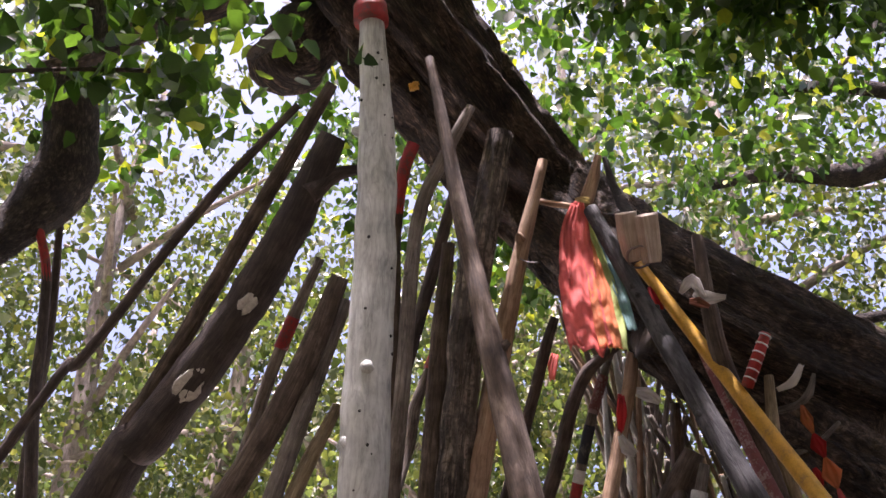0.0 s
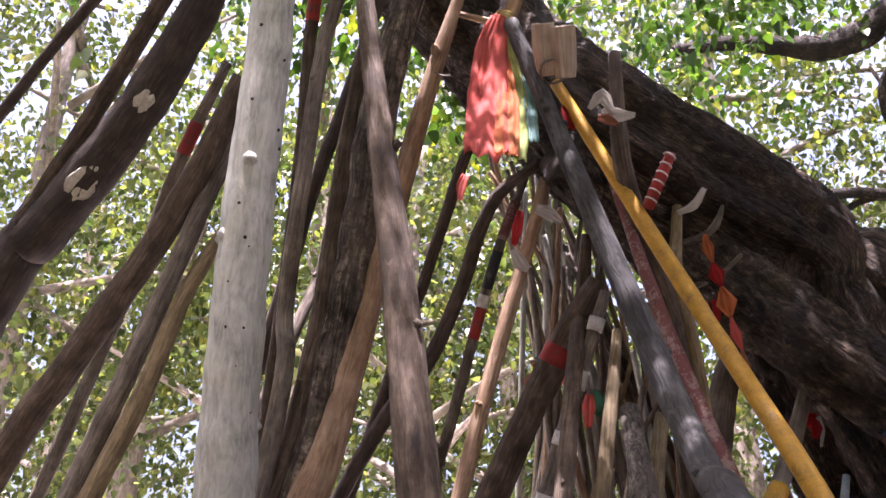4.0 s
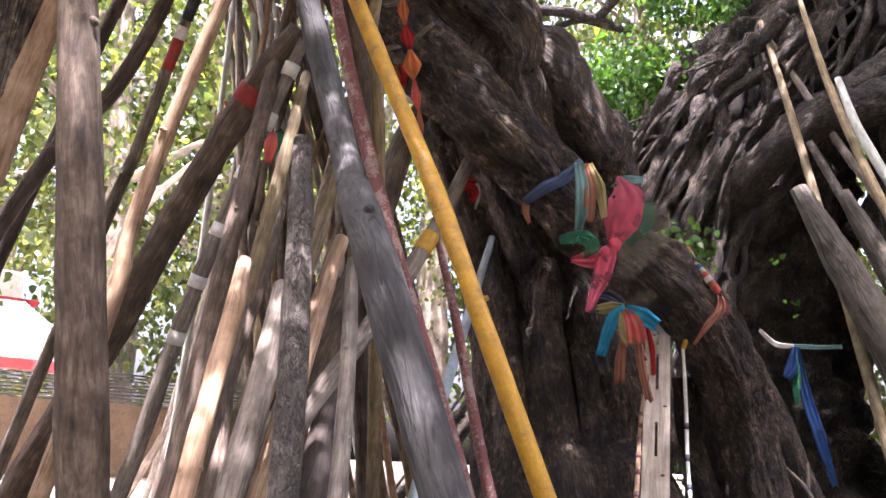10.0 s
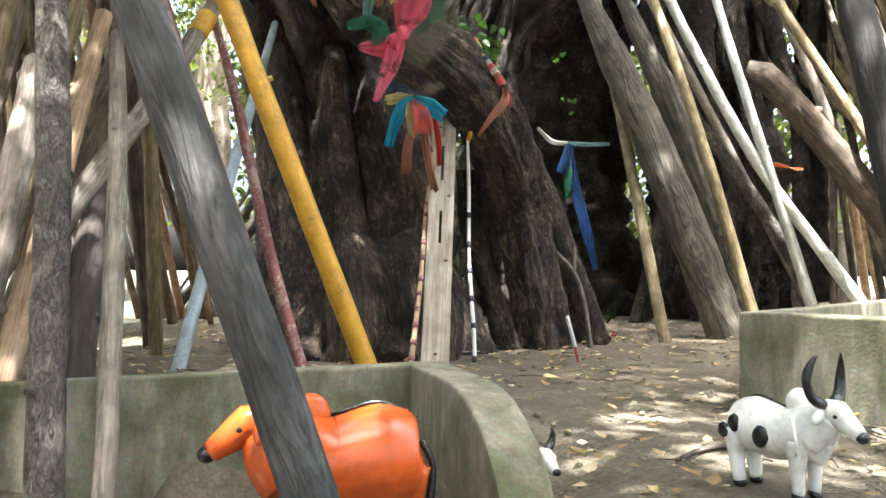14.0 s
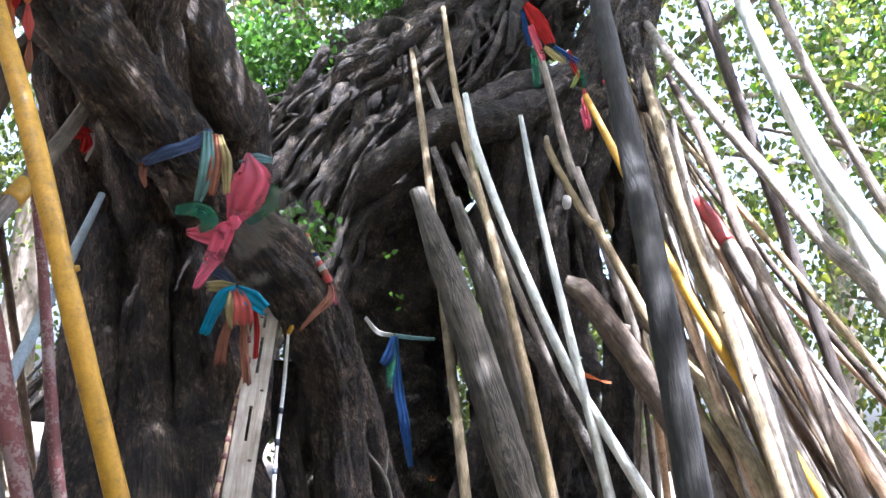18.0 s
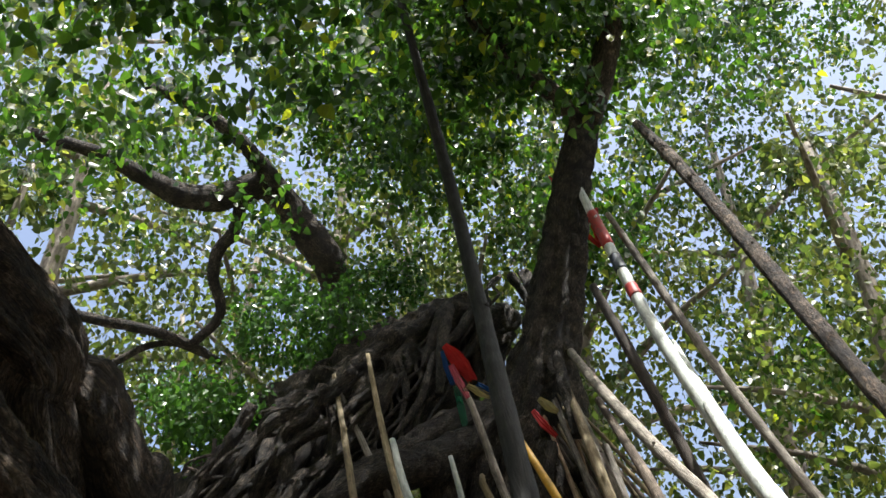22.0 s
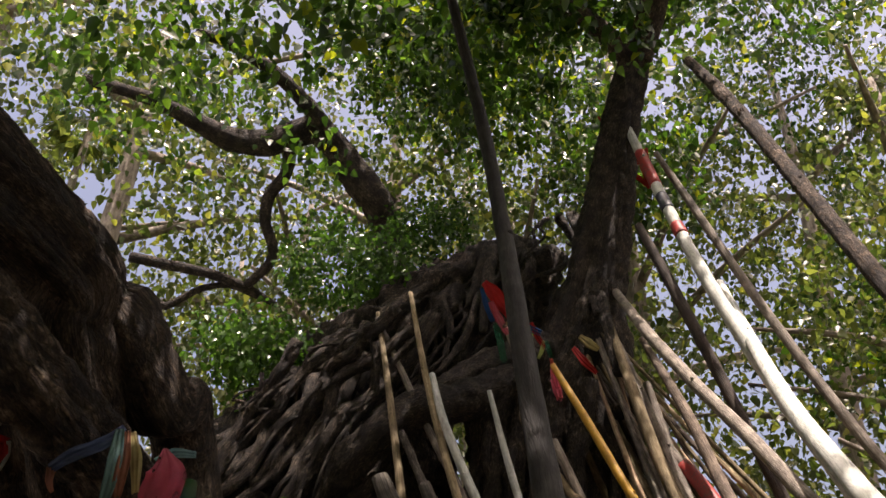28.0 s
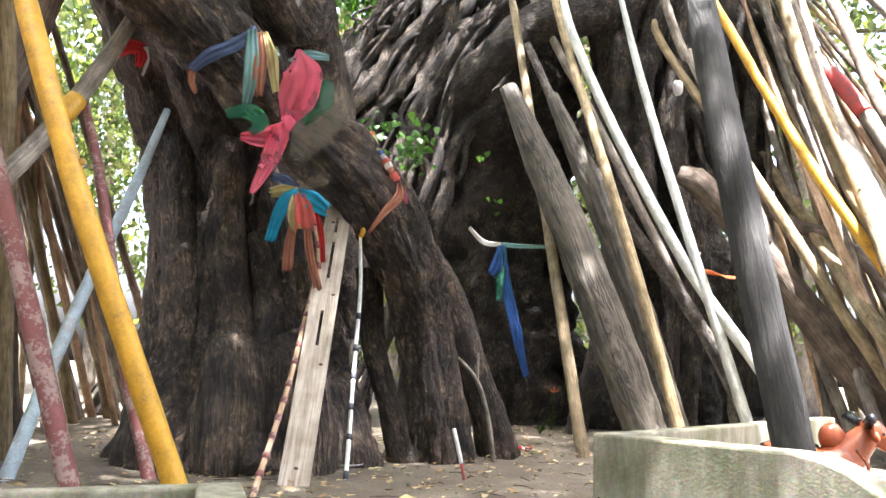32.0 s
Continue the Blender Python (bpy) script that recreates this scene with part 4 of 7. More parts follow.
spots = np.concatenate([
    ball(rs, 55, (5.21, 10.04, 12.11), (4.8, 4.1, 2.9), 0.05),
    ball(rs, 30, (-0.68, 11.33, 11.24), (1.9, 1.9, 1.6), 0.05),
    ball(rs, 30, (1.86, 11.12, 9.59), (1.8, 1.8, 1.6), 0.05),
    ball(rs, 8, (3.84, 6.31, 8.51), (2.6, 1.9, 1.3), 0.05),
    ball(rs, 40, (-2.98, 6.45, 8.79), (2.8, 2.3, 1.3), 0.05),
    ball(rs, 50, (-0.39, 5.44, 13.64), (5.1, 5.1, 1.9), 0.05),
])
leaves("crown", tufts(rs, spots, 38, 0.54), 0.16, leaf_bodhi, 22, parent=tree_a, label="heart-shaped green leaves, many backlit")
# The near part of the canopy; most tufts unseen, added to shade the clearing
near_spots = np.concatenate([ball(rs, 60, (3.0, 4.9, 8.2), (1.6, 1.3, 0.7), 0.05), ball(rs, 20, (4.9, 4.0, 9.1), (1.7, 1.5, 0.7), 0.05), ball(rs, 24, (6.4, 2.7, 9.6), (1.5, 1.4, 0.7), 0.05), ball(rs, 900, (1.0, -3.6, 8.9), (6.4, 4.2, 0.9), 0.02), ball(rs, 380, (3.3, 2.3, 10.0), (4.4, 2.8, 0.6), 0.02), ball(rs, 130, (1.6, 0.2, 9.8), (3.8, 2.2, 0.6), 0.02),
                             ball(rs, 60, (4.9, 1.6, 11.4), (4.0, 2.5, 0.9), 0.02), ball(rs, 150, (6.8, 3.0, 11.8), (3.0, 2.4, 0.8), 0.02), ball(rs, 110, (-1.8, 3.0, 10.4), (3.2, 2.4, 0.6), 0.02)])
leaves("near_crown", tufts(rs, near_spots, 34, 0.38), 0.15, leaf_bodhi, 27, parent=tree_b, label="dense dark heart-shaped leaves overhead, mostly unseen ones added for shade")
# Mostly unseen branch, added to carry the shading leaves
s = Shape()
tube(s, [(4.4, 5.6, 8.6), (2.6, 1.0, 8.3), (1.0, -1.5, 8.7), (-1.5, -3.5, 8.8)], [0.06, 0.05, 0.04, 0.02], seg=8, step=0.2, rough=0.12)
under(part("branch", s, bark_dark), tree_b)
leaves("low_leaves", tufts(rs, ball(rs, 60, (-1.54, 3.44, 5.16), (1.2, 0.6, 0.4), 0.05), 7, 0.2), 0.1, leaf_bodhi, 25, parent=tree_a, label="large dark leaves on a low twig", slim=1.25)
spots = np.concatenate([ball(rs, 60, (9.46, 17.22, 17.40), (5.7, 5.7, 2.8), 0.1), ball(rs, 105, (17.07, 13.09, 19.86), (5.8, 5.8, 4.3), 0.1), ball(rs, 26, (9.35, 14.49, 15.0), (3.9, 3.9, 2.1), 0.1), ball(rs, 60, (17.88, 8.63, 14.45), (2.2, 2.2, 1.6), 0.1)])
leaves("crown", tufts(rs, spots, 22, 0.62), 0.19, leaf_bodhi, 23, parent=tree_c, label="bright backlit green crown")


def far_tree(seed, high, wide, skirt=1):
    rs = np.random.RandomState(seed)
    tree = thing("background_tree", (0, 0, 0), "leafy green tree in a ring round the clearing, partly unseen and added for shade", "tree", "background trees")
    s = Shape()
    tube(s, [(0, 0, -0.1), (0.1, 0.05, high * 0.35), (-0.15, 0.1, high * 0.7), (0, 0, high * 0.95)], [0.2, 0.16, 0.1, 0.04], seg=9, step=0.4, rough=0.1, seed=seed)
    part("trunk", s, bark_pale, tree)
    for k in range(7):
        a, z = rs.rand() * math.tau, high * rs.uniform(0.2, 0.75)
        s = Shape()
        tube(s, [(0, 0, z), (math.cos(a) * wide * 0.4, math.sin(a) * wide * 0.4, z + 0.5), (math.cos(a) * wide * 0.85, math.sin(a) * wide * 0.85, z + 0.8)], [0.07, 0.05, 0.02], seg=6, step=0.4, rough=0.1)
        part("branch", s, bark_pale, tree)
    spots = np.concatenate([ball(rs, 165, (0, 0, high * 0.62), (wide, wide, high * 0.42), 0.15), ball(rs, 60 * skirt, (0, 0, high * 0.2), (wide * 0.8, wide * 0.8, high * 0.2), 0.1)])
    leaves("crown", tufts(rs, spots, 40, 0.5), 0.085, leaf_far, seed, 0.5, tree)
    return tree


def at_yaw(yaw, far):
    return (0.8 - math.sin(radians(yaw)) * far, 0.4 + math.cos(radians(yaw)) * far, 0)


kinds = [far_tree(31, 9.0, 2.6), far_tree(32, 11.0, 3.0), far_tree(33, 8.0, 2.6, 0)]
# Yaws 60 to 225 are unseen trees, added to block light from the open sky
spots_yaw = [(34, 15), (24, 16), (-16, 15), (15, 18), (6, 17), (-2, 15), (-9, 16), (-24, 17), (-33, 20), (-44, 19), (-54, 17), (-63, 18), (-82, 17), (44, 17), (-95, 16), (-12, 21), (20, 23), (-75, 24), (60, 10), (80, 11), (103, 10), (126, 11), (150, 10), (175, 11), (200, 10), (225, 12), (-38, 17), (-50, 23), (-4, 22), (3, 27), (18, 28), (36, 22)]
for k, (yaw, far) in enumerate(spots_yaw):
    kind = kinds[k] if k < 3 else kinds[2] if 0 < yaw < 40 or -40 < yaw <= 0 and far < 17 else kinds[k % 2]
    grow = 1.7 if 0 < yaw < 32 else 1.35 if yaw > -14 and far > 11 else 1.0
    if far > 13 and -70 < yaw < 50:
        far, grow = far * 1.35, grow * 1.2
    m = Matrix.Translation(at_yaw(yaw, far)) @ pose(0, 0, 0, 0, 0, 67 * k) @ Matrix.Scale(grow, 4)
    if k < 3:
        kind.matrix_basis = m
    else:
        copy_thing(kind, m)


# Fan palms in the distance
def palm(at, high, label, fronds, seed, droop):
    rnd = random.Random(seed)
    ob = thing("fan_palm", at, label, "palm", "fan palms")
    s = Shape()
    top = Vector((0.5, 0.2, high))
    tube(s, [(0, 0, -0.1), (0.15, 0.1, high * 0.5), top], [0.2, 0.14, 0.11], seg=10, step=0.4, rough=0.08, seed=seed)
    part("trunk", s, bark_pale, ob)
    for k in range(fronds):
        a = k * 2.4 + rnd.random()
        lift = rnd.uniform(-1.0, 0.9) - droop
        way = Vector((math.cos(a), math.sin(a), lift)).normalized()
        base = top + way * rnd.uniform(0.7, 1.1)
        side = way.cross(Vector((0, 0, 1))).normalized()
        up = side.cross(way)
        s = Shape()
        tube(s, [top, base], [0.025, 0.015], seg=5, step=0.5)
        n = 15
        for i in range(n):
            b = -1.35 + 2.7 * i / (n - 1)
            d = way * math.cos(b) + side * math.sin(b)
            long = rnd.uniform(0.75, 1.0)
            e = base + d * long * 0.55 + up * 0.05
            tip = base + d * long - Vector((0, 0, 0.28 * long))
            w = side * math.cos(b) - way * math.sin(b)
            s.add([base, e + w * 0.045, tip, e - w * 0.045], [(0, 1, 2, 3)])
        part("frond", s, leaf_far, ob)
    return ob


def flat(p):
    return (p[0], p[1], 0.0)


p1, p2, p3 = (19.9, -0.55, 21.0), (22.6, 3.35, 18.3), (9.0, 23.5, 19.9)
palm(flat(p1), p1[2], "fan palm rising behind the trees", 24, 1, 0.2)
palm(flat(p2), p2[2], "fan palm with hanging dry fronds", 22, 2, 0.9)
palm(flat(p3), p3[2], "pale fan palm beyond the sacred tree", 20, 3, 0.3)


# Poles on the near side of the leaning limb
white_pts = to_ground([(-0.34, 4.46, 6.72), (-0.25, 4.78, 5.72), (-0.23, 4.98, 4.91), (-0.24, 5.17, 4.12), (-0.25, 5.46, 3.16), (-0.23, 5.89, 2.02)])
white_pole = pole(white_pts, 0.115, 0.19, white_wash, "thick whitewashed crooked wooden prop pole", [(0.010, 0.033, red_paint)], rough=0.11, ground=False, seg=16, knots=6)
pole([(0.12, 4.87, 6.56), (0.36, 5.03, 5.14), (0.53, 5.01, 4.10), (0.69, 4.96, 3.14), (0.86, 4.99, 1.99), (1.07, 5.19, 0.58)], 0.048, 0.152, wood_brown, "brown peeled prop pole with pale top")
pole([(0.71, 5.37, 6.26), (0.51, 5.75, 5.21), (0.41, 6.07, 4.33), (0.33, 6.34, 3.55), (0.23, 6.59, 2.82), (0.07, 6.81, 2.16)], 0.142, 0.101, bark_cracked, "weathered cracked grey-brown post with flaking bark", rough=0.22, seg=16)
pole([(1.07, 5.55, 6.14), (0.83, 5.84, 5.20), (0.63, 6.13, 4.25), (0.45, 6.39, 3.36), (0.29, 6.58, 2.58), (0.12, 6.69, 2.03)], 0.054, 0.159, wood_tan, "peeled tan prop pole with a crooked top")
pole([(0.31, 5.93, 5.55), (0.25, 6.13, 4.82), (0.21, 6.33, 4.10), (0.15, 6.53, 3.37), (0.03, 6.72, 2.64), (-0.14, 6.90, 1.97)], 0.069, 0.100, wood_brown, "thin reddish brown prop pole")
pole([(1.39, 5.47, 5.58), (2.05, 5.06, 3.13), (2.11, 4.47, 2.18), (1.92, 3.79, 1.89), (1.83, 3.14, 1.39), (2.12, 2.65, 0.06)], 0.079, 0.077, wood_slate, "slate grey knotty pole standing in the pen", seg=16, knots=9)
pole([(1.49, 5.41, 6.09), (1.46, 5.52, 5.95), (1.39, 5.67, 5.77)], 0.038, 0.064, wood_tan, "pale pointed top of a lashed pole", ground=False, knots=0)
pole([(1.73, 5.56, 5.14), (2.43, 5.40, 3.60), (2.69, 5.13, 2.79), (2.78, 4.83, 2.25), (2.97, 4.56, 1.48), (3.46, 4.41, 0.21)], 0.057, 0.059, yellow_paint, "bright yellow painted pole")
pole([(2.14, 5.77, 4.62), (2.34, 5.57, 3.49), (2.49, 5.32, 2.64), (2.62, 5.04, 1.91), (2.80, 4.77, 1.11), (3.03, 4.56, 0.20)], 0.045, 0.053, maroon_paint, "thin pole with worn maroon paint")
pole([(3.49, 6.53, 2.59), (3.61, 6.42, 2.03), (3.67, 6.31, 1.59), (3.73, 6.21, 1.15), (3.82, 6.11, 0.63), (3.97, 6.00, -0.00)], 0.034, 0.050, maroon_paint, "thin reddish stick leaning by the trunk")
pole([(4.33, 7.16, 2.81), (4.07, 7.01, 2.12), (3.84, 6.82, 1.62), (3.63, 6.63, 1.17), (3.41, 6.45, 0.63), (3.18, 6.32, -0.04)], 0.039, 0.051, pale_blue_paint, "thin pale grey-blue pipe leaning on the trunk", rough=0.01, knots=0, seg=12)
# Left of the whitewashed pole
pole([(-0.93, 5.30, 6.44), (-1.55, 5.63, 5.79), (-1.96, 5.91, 5.34), (-2.27, 6.16, 4.99), (-2.59, 6.40, 4.64), (-2.98, 6.64, 4.24)], 0.041, 0.044, wood_dark, "thin dark leaning prop pole")
pole([(-0.66, 5.20, 6.59), (-1.00, 5.54, 6.07), (-1.33, 5.88, 5.57), (-1.67, 6.23, 5.05), (-2.05, 6.60, 4.47), (-2.43, 6.95, 3.87)], 0.063, 0.081, wood_brown, "slender brown prop pole")
dark_pts = to_ground([(-0.62, 5.28, 6.10), (-0.95, 5.72, 5.50), (-1.28, 6.08, 5.03), (-1.64, 6.41, 4.62), (-2.04, 6.74, 4.19), (-2.44, 7.06, 3.72)])
dark_pole = pole(dark_pts, 0.138, 0.219, wood_dark, "stout dark forked prop trunk with pale lichen spots", rough=0.12, ground=False, seg=14, knots=0)
pole([(-0.74, 6.15, 5.53), (-0.94, 6.37, 5.09), (-1.12, 6.61, 4.64), (-1.26, 6.84, 4.21), (-1.38, 7.02, 3.88), (-1.48, 7.14, 3.68)], 0.051, 0.059, wood_grey, "grey prop pole with a red band", [(0.080, 0.115, red_paint)])
pole([(-0.49, 6.03, 5.05), (-0.66, 6.14, 4.53), (-0.81, 6.24, 4.02), (-0.96, 6.35, 3.51), (-1.11, 6.45, 3.00), (-1.26, 6.55, 2.52)], 0.066, 0.080, wood_grey, "pale bleached prop pole")
pole([(-0.52, 5.73, 5.08), (-0.74, 6.03, 4.57), (-1.03, 6.32, 4.06), (-1.37, 6.60, 3.55), (-1.71, 6.87, 3.06), (-2.00, 7.09, 2.64)], 0.095, 0.124, wood_brown, "brown prop pole with rough bark")
pole([(-0.52, 6.32, 4.29), (-0.70, 6.34, 3.87), (-0.81, 6.35, 3.54), (-0.88, 6.37, 3.22), (-0.96, 6.40, 2.88), (-1.08, 6.43, 2.50)], 0.056, 0.075, wood_olive, "tan-brown leaning prop pole")
pole([(0.46, 5.20, 6.38), (0.26, 5.37, 6.01), (0.05, 5.65, 5.52), (-0.03, 5.98, 4.27), (-0.09, 6.46, 3.58), (-0.07, 6.53, 2.83)], 0.051, 0.070, wood_grey, "grey crooked prop pole")
pole([(0.53, 5.98, 6.87), (0.19, 6.62, 5.68), (-0.02, 6.81, 4.87), (-0.33, 7.50, 3.77)], 0.058, 0.066, wood_dark, "thin dark weathered prop pole")
pole([(0.32, 7.41, 5.51), (0.07, 7.67, 4.89), (0.03, 7.93, 4.65), (-0.32, 7.86, 3.37)], 0.055, 0.062, wood_grey, "grey pole with a red tip", [(0.0, 0.05, red_paint)])
pole([(0.01, 5.62, 6.35), (-0.07, 5.76, 6.15), (-0.13, 6.13, 5.78), (-0.15, 6.73, 4.28)], 0.049, 0.057, wood_brown, "brown prop pole with a red painted tip", [(0.0, 0.09, red_paint)])
# Right of it, farther back
pole([(1.23, 6.47, 5.20), (1.16, 6.59, 5.00), (1.08, 6.76, 4.71), (0.99, 6.94, 4.40), (0.91, 7.12, 4.10), (0.83, 7.26, 3.88)], 0.048, 0.053, wood_dark, "thin dark weathered prop pole")
pole([(1.74, 6.16, 4.85), (1.44, 6.36, 4.65), (1.31, 6.58, 4.39), (1.21, 6.84, 4.02), (0.97, 7.19, 3.47), (0.50, 7.60, 2.79)], 0.049, 0.073, wood_dark, "dark crooked prop pole")
pole([(1.67, 6.45, 4.88), (1.52, 6.71, 4.44), (1.39, 7.01, 3.91), (1.28, 7.30, 3.38), (1.18, 7.55, 2.95), (1.11, 7.71, 2.72)], 0.038, 0.057, wood_grey, "grey pole with maroon, blue, white and red bands", [(0.038, 0.088, maroon_paint), (0.103, 0.160, black_paint), (0.165, 0.183, white_paint), (0.185, 0.221, red_paint)])
pole([(1.81, 6.32, 4.90), (1.76, 6.30, 4.58), (1.58, 6.44, 3.87), (1.37, 6.64, 3.01), (1.21, 6.80, 2.24), (1.17, 6.83, 1.81)], 0.049, 0.072, wood_tan, "peeled pale tan prop pole")
pole([(2.24, 6.52, 4.05), (2.04, 6.76, 3.68), (1.83, 7.03, 3.21), (1.61, 7.32, 2.67), (1.41, 7.60, 2.14), (1.25, 7.84, 1.70)], 0.114, 0.132, wood_brown, "thick brown prop pole with a splintered top", [(0.11, 0.14, red_paint)], rough=0.12)
pole([(2.26, 6.40, 3.90), (2.06, 6.62, 3.20), (1.91, 6.82, 2.63), (1.77, 7.00, 2.09), (1.64, 7.21, 1.48), (1.51, 7.43, 0.77)], 0.055, 0.069, wood_grey, "grey pole wound with white paint", [(0.05 + 0.1 * i, 0.075 + 0.1 * i, white_paint) for i in range(6)])
ringed = [(2.37, 5.13, 4.32), (2.33, 5.26, 4.20), (2.28, 5.40, 4.06)]
red_stick = pole([(2.37, 5.13, 4.32), (2.33, 5.26, 4.20), (2.28, 5.40, 4.06)], 0.044, 0.042, red_paint, "dark red stick end with thin white rings", ground=False, knots=0, seg=12, name="painted_stick", group="lashed sticks")
pole([(2.18, 5.91, 3.39), (2.05, 5.76, 2.70), (1.90, 5.66, 1.90), (1.76, 5.55, 1.10), (1.64, 5.45, 0.44)], 0.045, 0.060, wood_olive, "olive brown pole under the limb")
pole([(1.99, 5.27, 1.74), (1.92, 4.94, 1.61), (1.79, 4.62, 1.20), (1.63, 4.30, 0.69), (1.47, 3.98, 0.21), (1.36, 3.69, -0.06)], 0.069, 0.063, wood_grey, "thick weathered grey-brown pole in the pen", rough=0.12)
pole([(2.05, 5.33, 2.67), (1.98, 4.95, 2.14), (1.90, 4.56, 1.58), (1.82, 4.19, 1.01), (1.72, 3.81, 0.44), (1.63, 3.47, -0.04)], 0.076, 0.062, wood_rough, "rough-barked grey-brown pole in the pen", rough=0.1)
pole([(2.30, 4.95, 1.88), (2.22, 4.66, 1.48), (2.13, 4.37, 1.07), (2.03, 4.08, 0.67), (1.93, 3.80, 0.27), (1.84, 3.54, -0.08)], 0.041, 0.044, wood_grey, "pale bleached thin pole in the pen", rough=0.1)
pole([(4.01, 6.67, 3.74), (3.61, 6.55, 2.86), (3.22, 6.36, 2.21), (2.84, 6.14, 1.69), (2.45, 5.91, 1.19), (2.09, 5.75, 0.65)], 0.063, 0.075, wood_grey, "grey knotted pole with a yellow ring", [(0.28, 0.33, yellow_paint)])
pole([(2.60, 6.03, 1.25), (2.51, 5.86, 1.01), (2.42, 5.69, 0.80), (2.33, 5.52, 0.58), (2.25, 5.35, 0.36), (2.19, 5.19, 0.15)], 0.112, 0.101, wood_dark, "wide dark hewn timber", rough=0.05)
pole([(1.80, 5.48, 1.91), (1.72, 5.20, 1.60), (1.60, 4.94, 1.13), (1.48, 4.67, 0.63), (1.38, 4.40, 0.26), (1.34, 4.14, 0.13)], 0.058, 0.050, wood_tan, "stout tan pole in patchy sun")
pole([(2.63, 6.25, 2.34), (2.39, 5.95, 1.67), (2.19, 5.70, 1.04)], 0.071, 0.079, wood_tan, "tan pole among the props")
pole([(2.59, 6.34, 2.95), (2.38, 6.11, 2.20), (2.16, 5.98, 1.55), (1.95, 5.87, 0.97)], 0.065, 0.074, wood_olive, "olive pole among the props")
pole([(2.15, 5.71, 1.41), (2.02, 5.57, 1.17), (1.90, 5.42, 0.94), (1.78, 5.27, 0.72), (1.66, 5.12, 0.48), (1.55, 4.98, 0.22)], 0.058, 0.065, wood_olive, "olive brown pole with a split side")
pole([(2.12, 6.09, 2.47), (1.99, 5.81, 1.94), (1.74, 5.29, 1.19), (1.62, 4.77, 0.60), (1.41, 4.39, 0.19)], 0.053, 0.048, wood_brown, "brown pole among the props")
pole([(2.05, 5.15, 5.11), (2.08, 5.27, 4.50), (2.20, 5.50, 4.23), (2.65, 6.11, 3.48), (2.86, 6.65, 2.55)], 0.056, 0.076, wood_brown, "brown prop pole under the limb")
pole([(2.70, 5.95, 4.42), (2.67, 6.04, 3.90), (2.73, 6.11, 3.75), (2.95, 6.43, 2.82)], 0.050, 0.057, wood_olive, "thin olive prop pole")
pole([(2.22, 6.74, 4.55), (2.20, 6.78, 4.20), (2.17, 6.81, 3.92), (2.01, 6.45, 3.27)], 0.057, 0.066, wood_brown, "brown prop pole in shade")
pole([(3.49, 6.72, 3.85), (3.27, 6.78, 3.39), (2.97, 6.68, 2.39)], 0.104, 0.112, wood_brown, "stout brown stump leaning under the limb")
# Poles round the strangler tree
pole([(9.75, 9.14, 7.38), (9.45, 8.51, 5.99), (9.14, 7.90, 4.58), (8.83, 7.29, 3.14), (8.55, 6.69, 1.61), (8.32, 6.15, 0.14)], 0.045, 0.070, wood_olive, "long thin grey-brown pole")
pole([(9.68, 9.07, 7.24), (9.77, 8.80, 6.66), (9.86, 8.54, 6.08), (9.95, 8.28, 5.49), (10.08, 8.00, 4.87), (10.23, 7.73, 4.27)], 0.045, 0.060, wood_grey, "long thin pole crossing another")
pole([(9.97, 8.63, 7.65), (9.82, 8.10, 6.05), (9.57, 7.48, 4.72), (9.33, 6.82, 3.43), (9.22, 6.21, 1.96), (9.33, 5.73, 0.28)], 0.047, 0.072, wood_olive, "slim yellowish bamboo-like pole")
pole([(9.15, 7.86, 4.93), (9.50, 7.48, 3.83), (9.99, 6.94, 2.68), (10.50, 6.41, 1.61), (10.89, 6.09, 0.77), (11.04, 6.12, 0.31)], 0.060, 0.100, wood_rough, "mottled grey pole with lichen", rough=0.14)
pole([(9.53, 7.68, 5.82), (9.57, 7.40, 4.91), (9.88, 6.87, 3.49), (10.30, 6.24, 2.01), (10.71, 5.65, 0.95), (10.98, 5.22, 0.20)], 0.055, 0.085, white_wash, "long whitewashed leaning pole")
pole([(10.06, 7.09, 5.57), (10.11, 6.84, 4.55), (10.16, 6.56, 3.56), (10.26, 6.28, 2.54), (10.45, 6.02, 1.45), (10.74, 5.83, 0.37)], 0.045, 0.075, white_wash, "slender whitewashed leaning pole")
pole([(11.04, 7.30, 5.62), (10.92, 7.21, 5.46), (10.96, 7.02, 5.06), (11.07, 6.78, 4.60), (11.12, 6.55, 4.24), (11.04, 6.40, 4.14)], 0.050, 0.070, wood_olive, "short knobbly olive stick")
pole([(10.70, 7.41, 7.05), (10.74, 7.23, 6.67), (10.84, 7.09, 6.10), (10.96, 6.96, 5.48), (11.07, 6.80, 4.93), (11.12, 6.61, 4.61)], 0.050, 0.070, wood_grey, "grey pole with faded ribbons at its top")
pole([(6.28, 4.70, 9.88), (6.80, 4.43, 7.09), (6.51, 3.89, 5.09), (5.90, 3.25, 3.51), (5.41, 2.68, 1.99), (5.47, 2.37, 0.35)], 0.061, 0.102, wood_black, "very tall dark grey pole standing in a pen", seg=12)
pole([(10.59, 6.38, 5.92), (10.57, 5.88, 4.99), (10.54, 5.37, 4.01), (10.55, 4.82, 3.00), (10.64, 4.22, 1.98), (10.80, 3.61, 1.06)], 0.055, 0.068, yellow_paint, "yellow painted pole leaning on the roots")
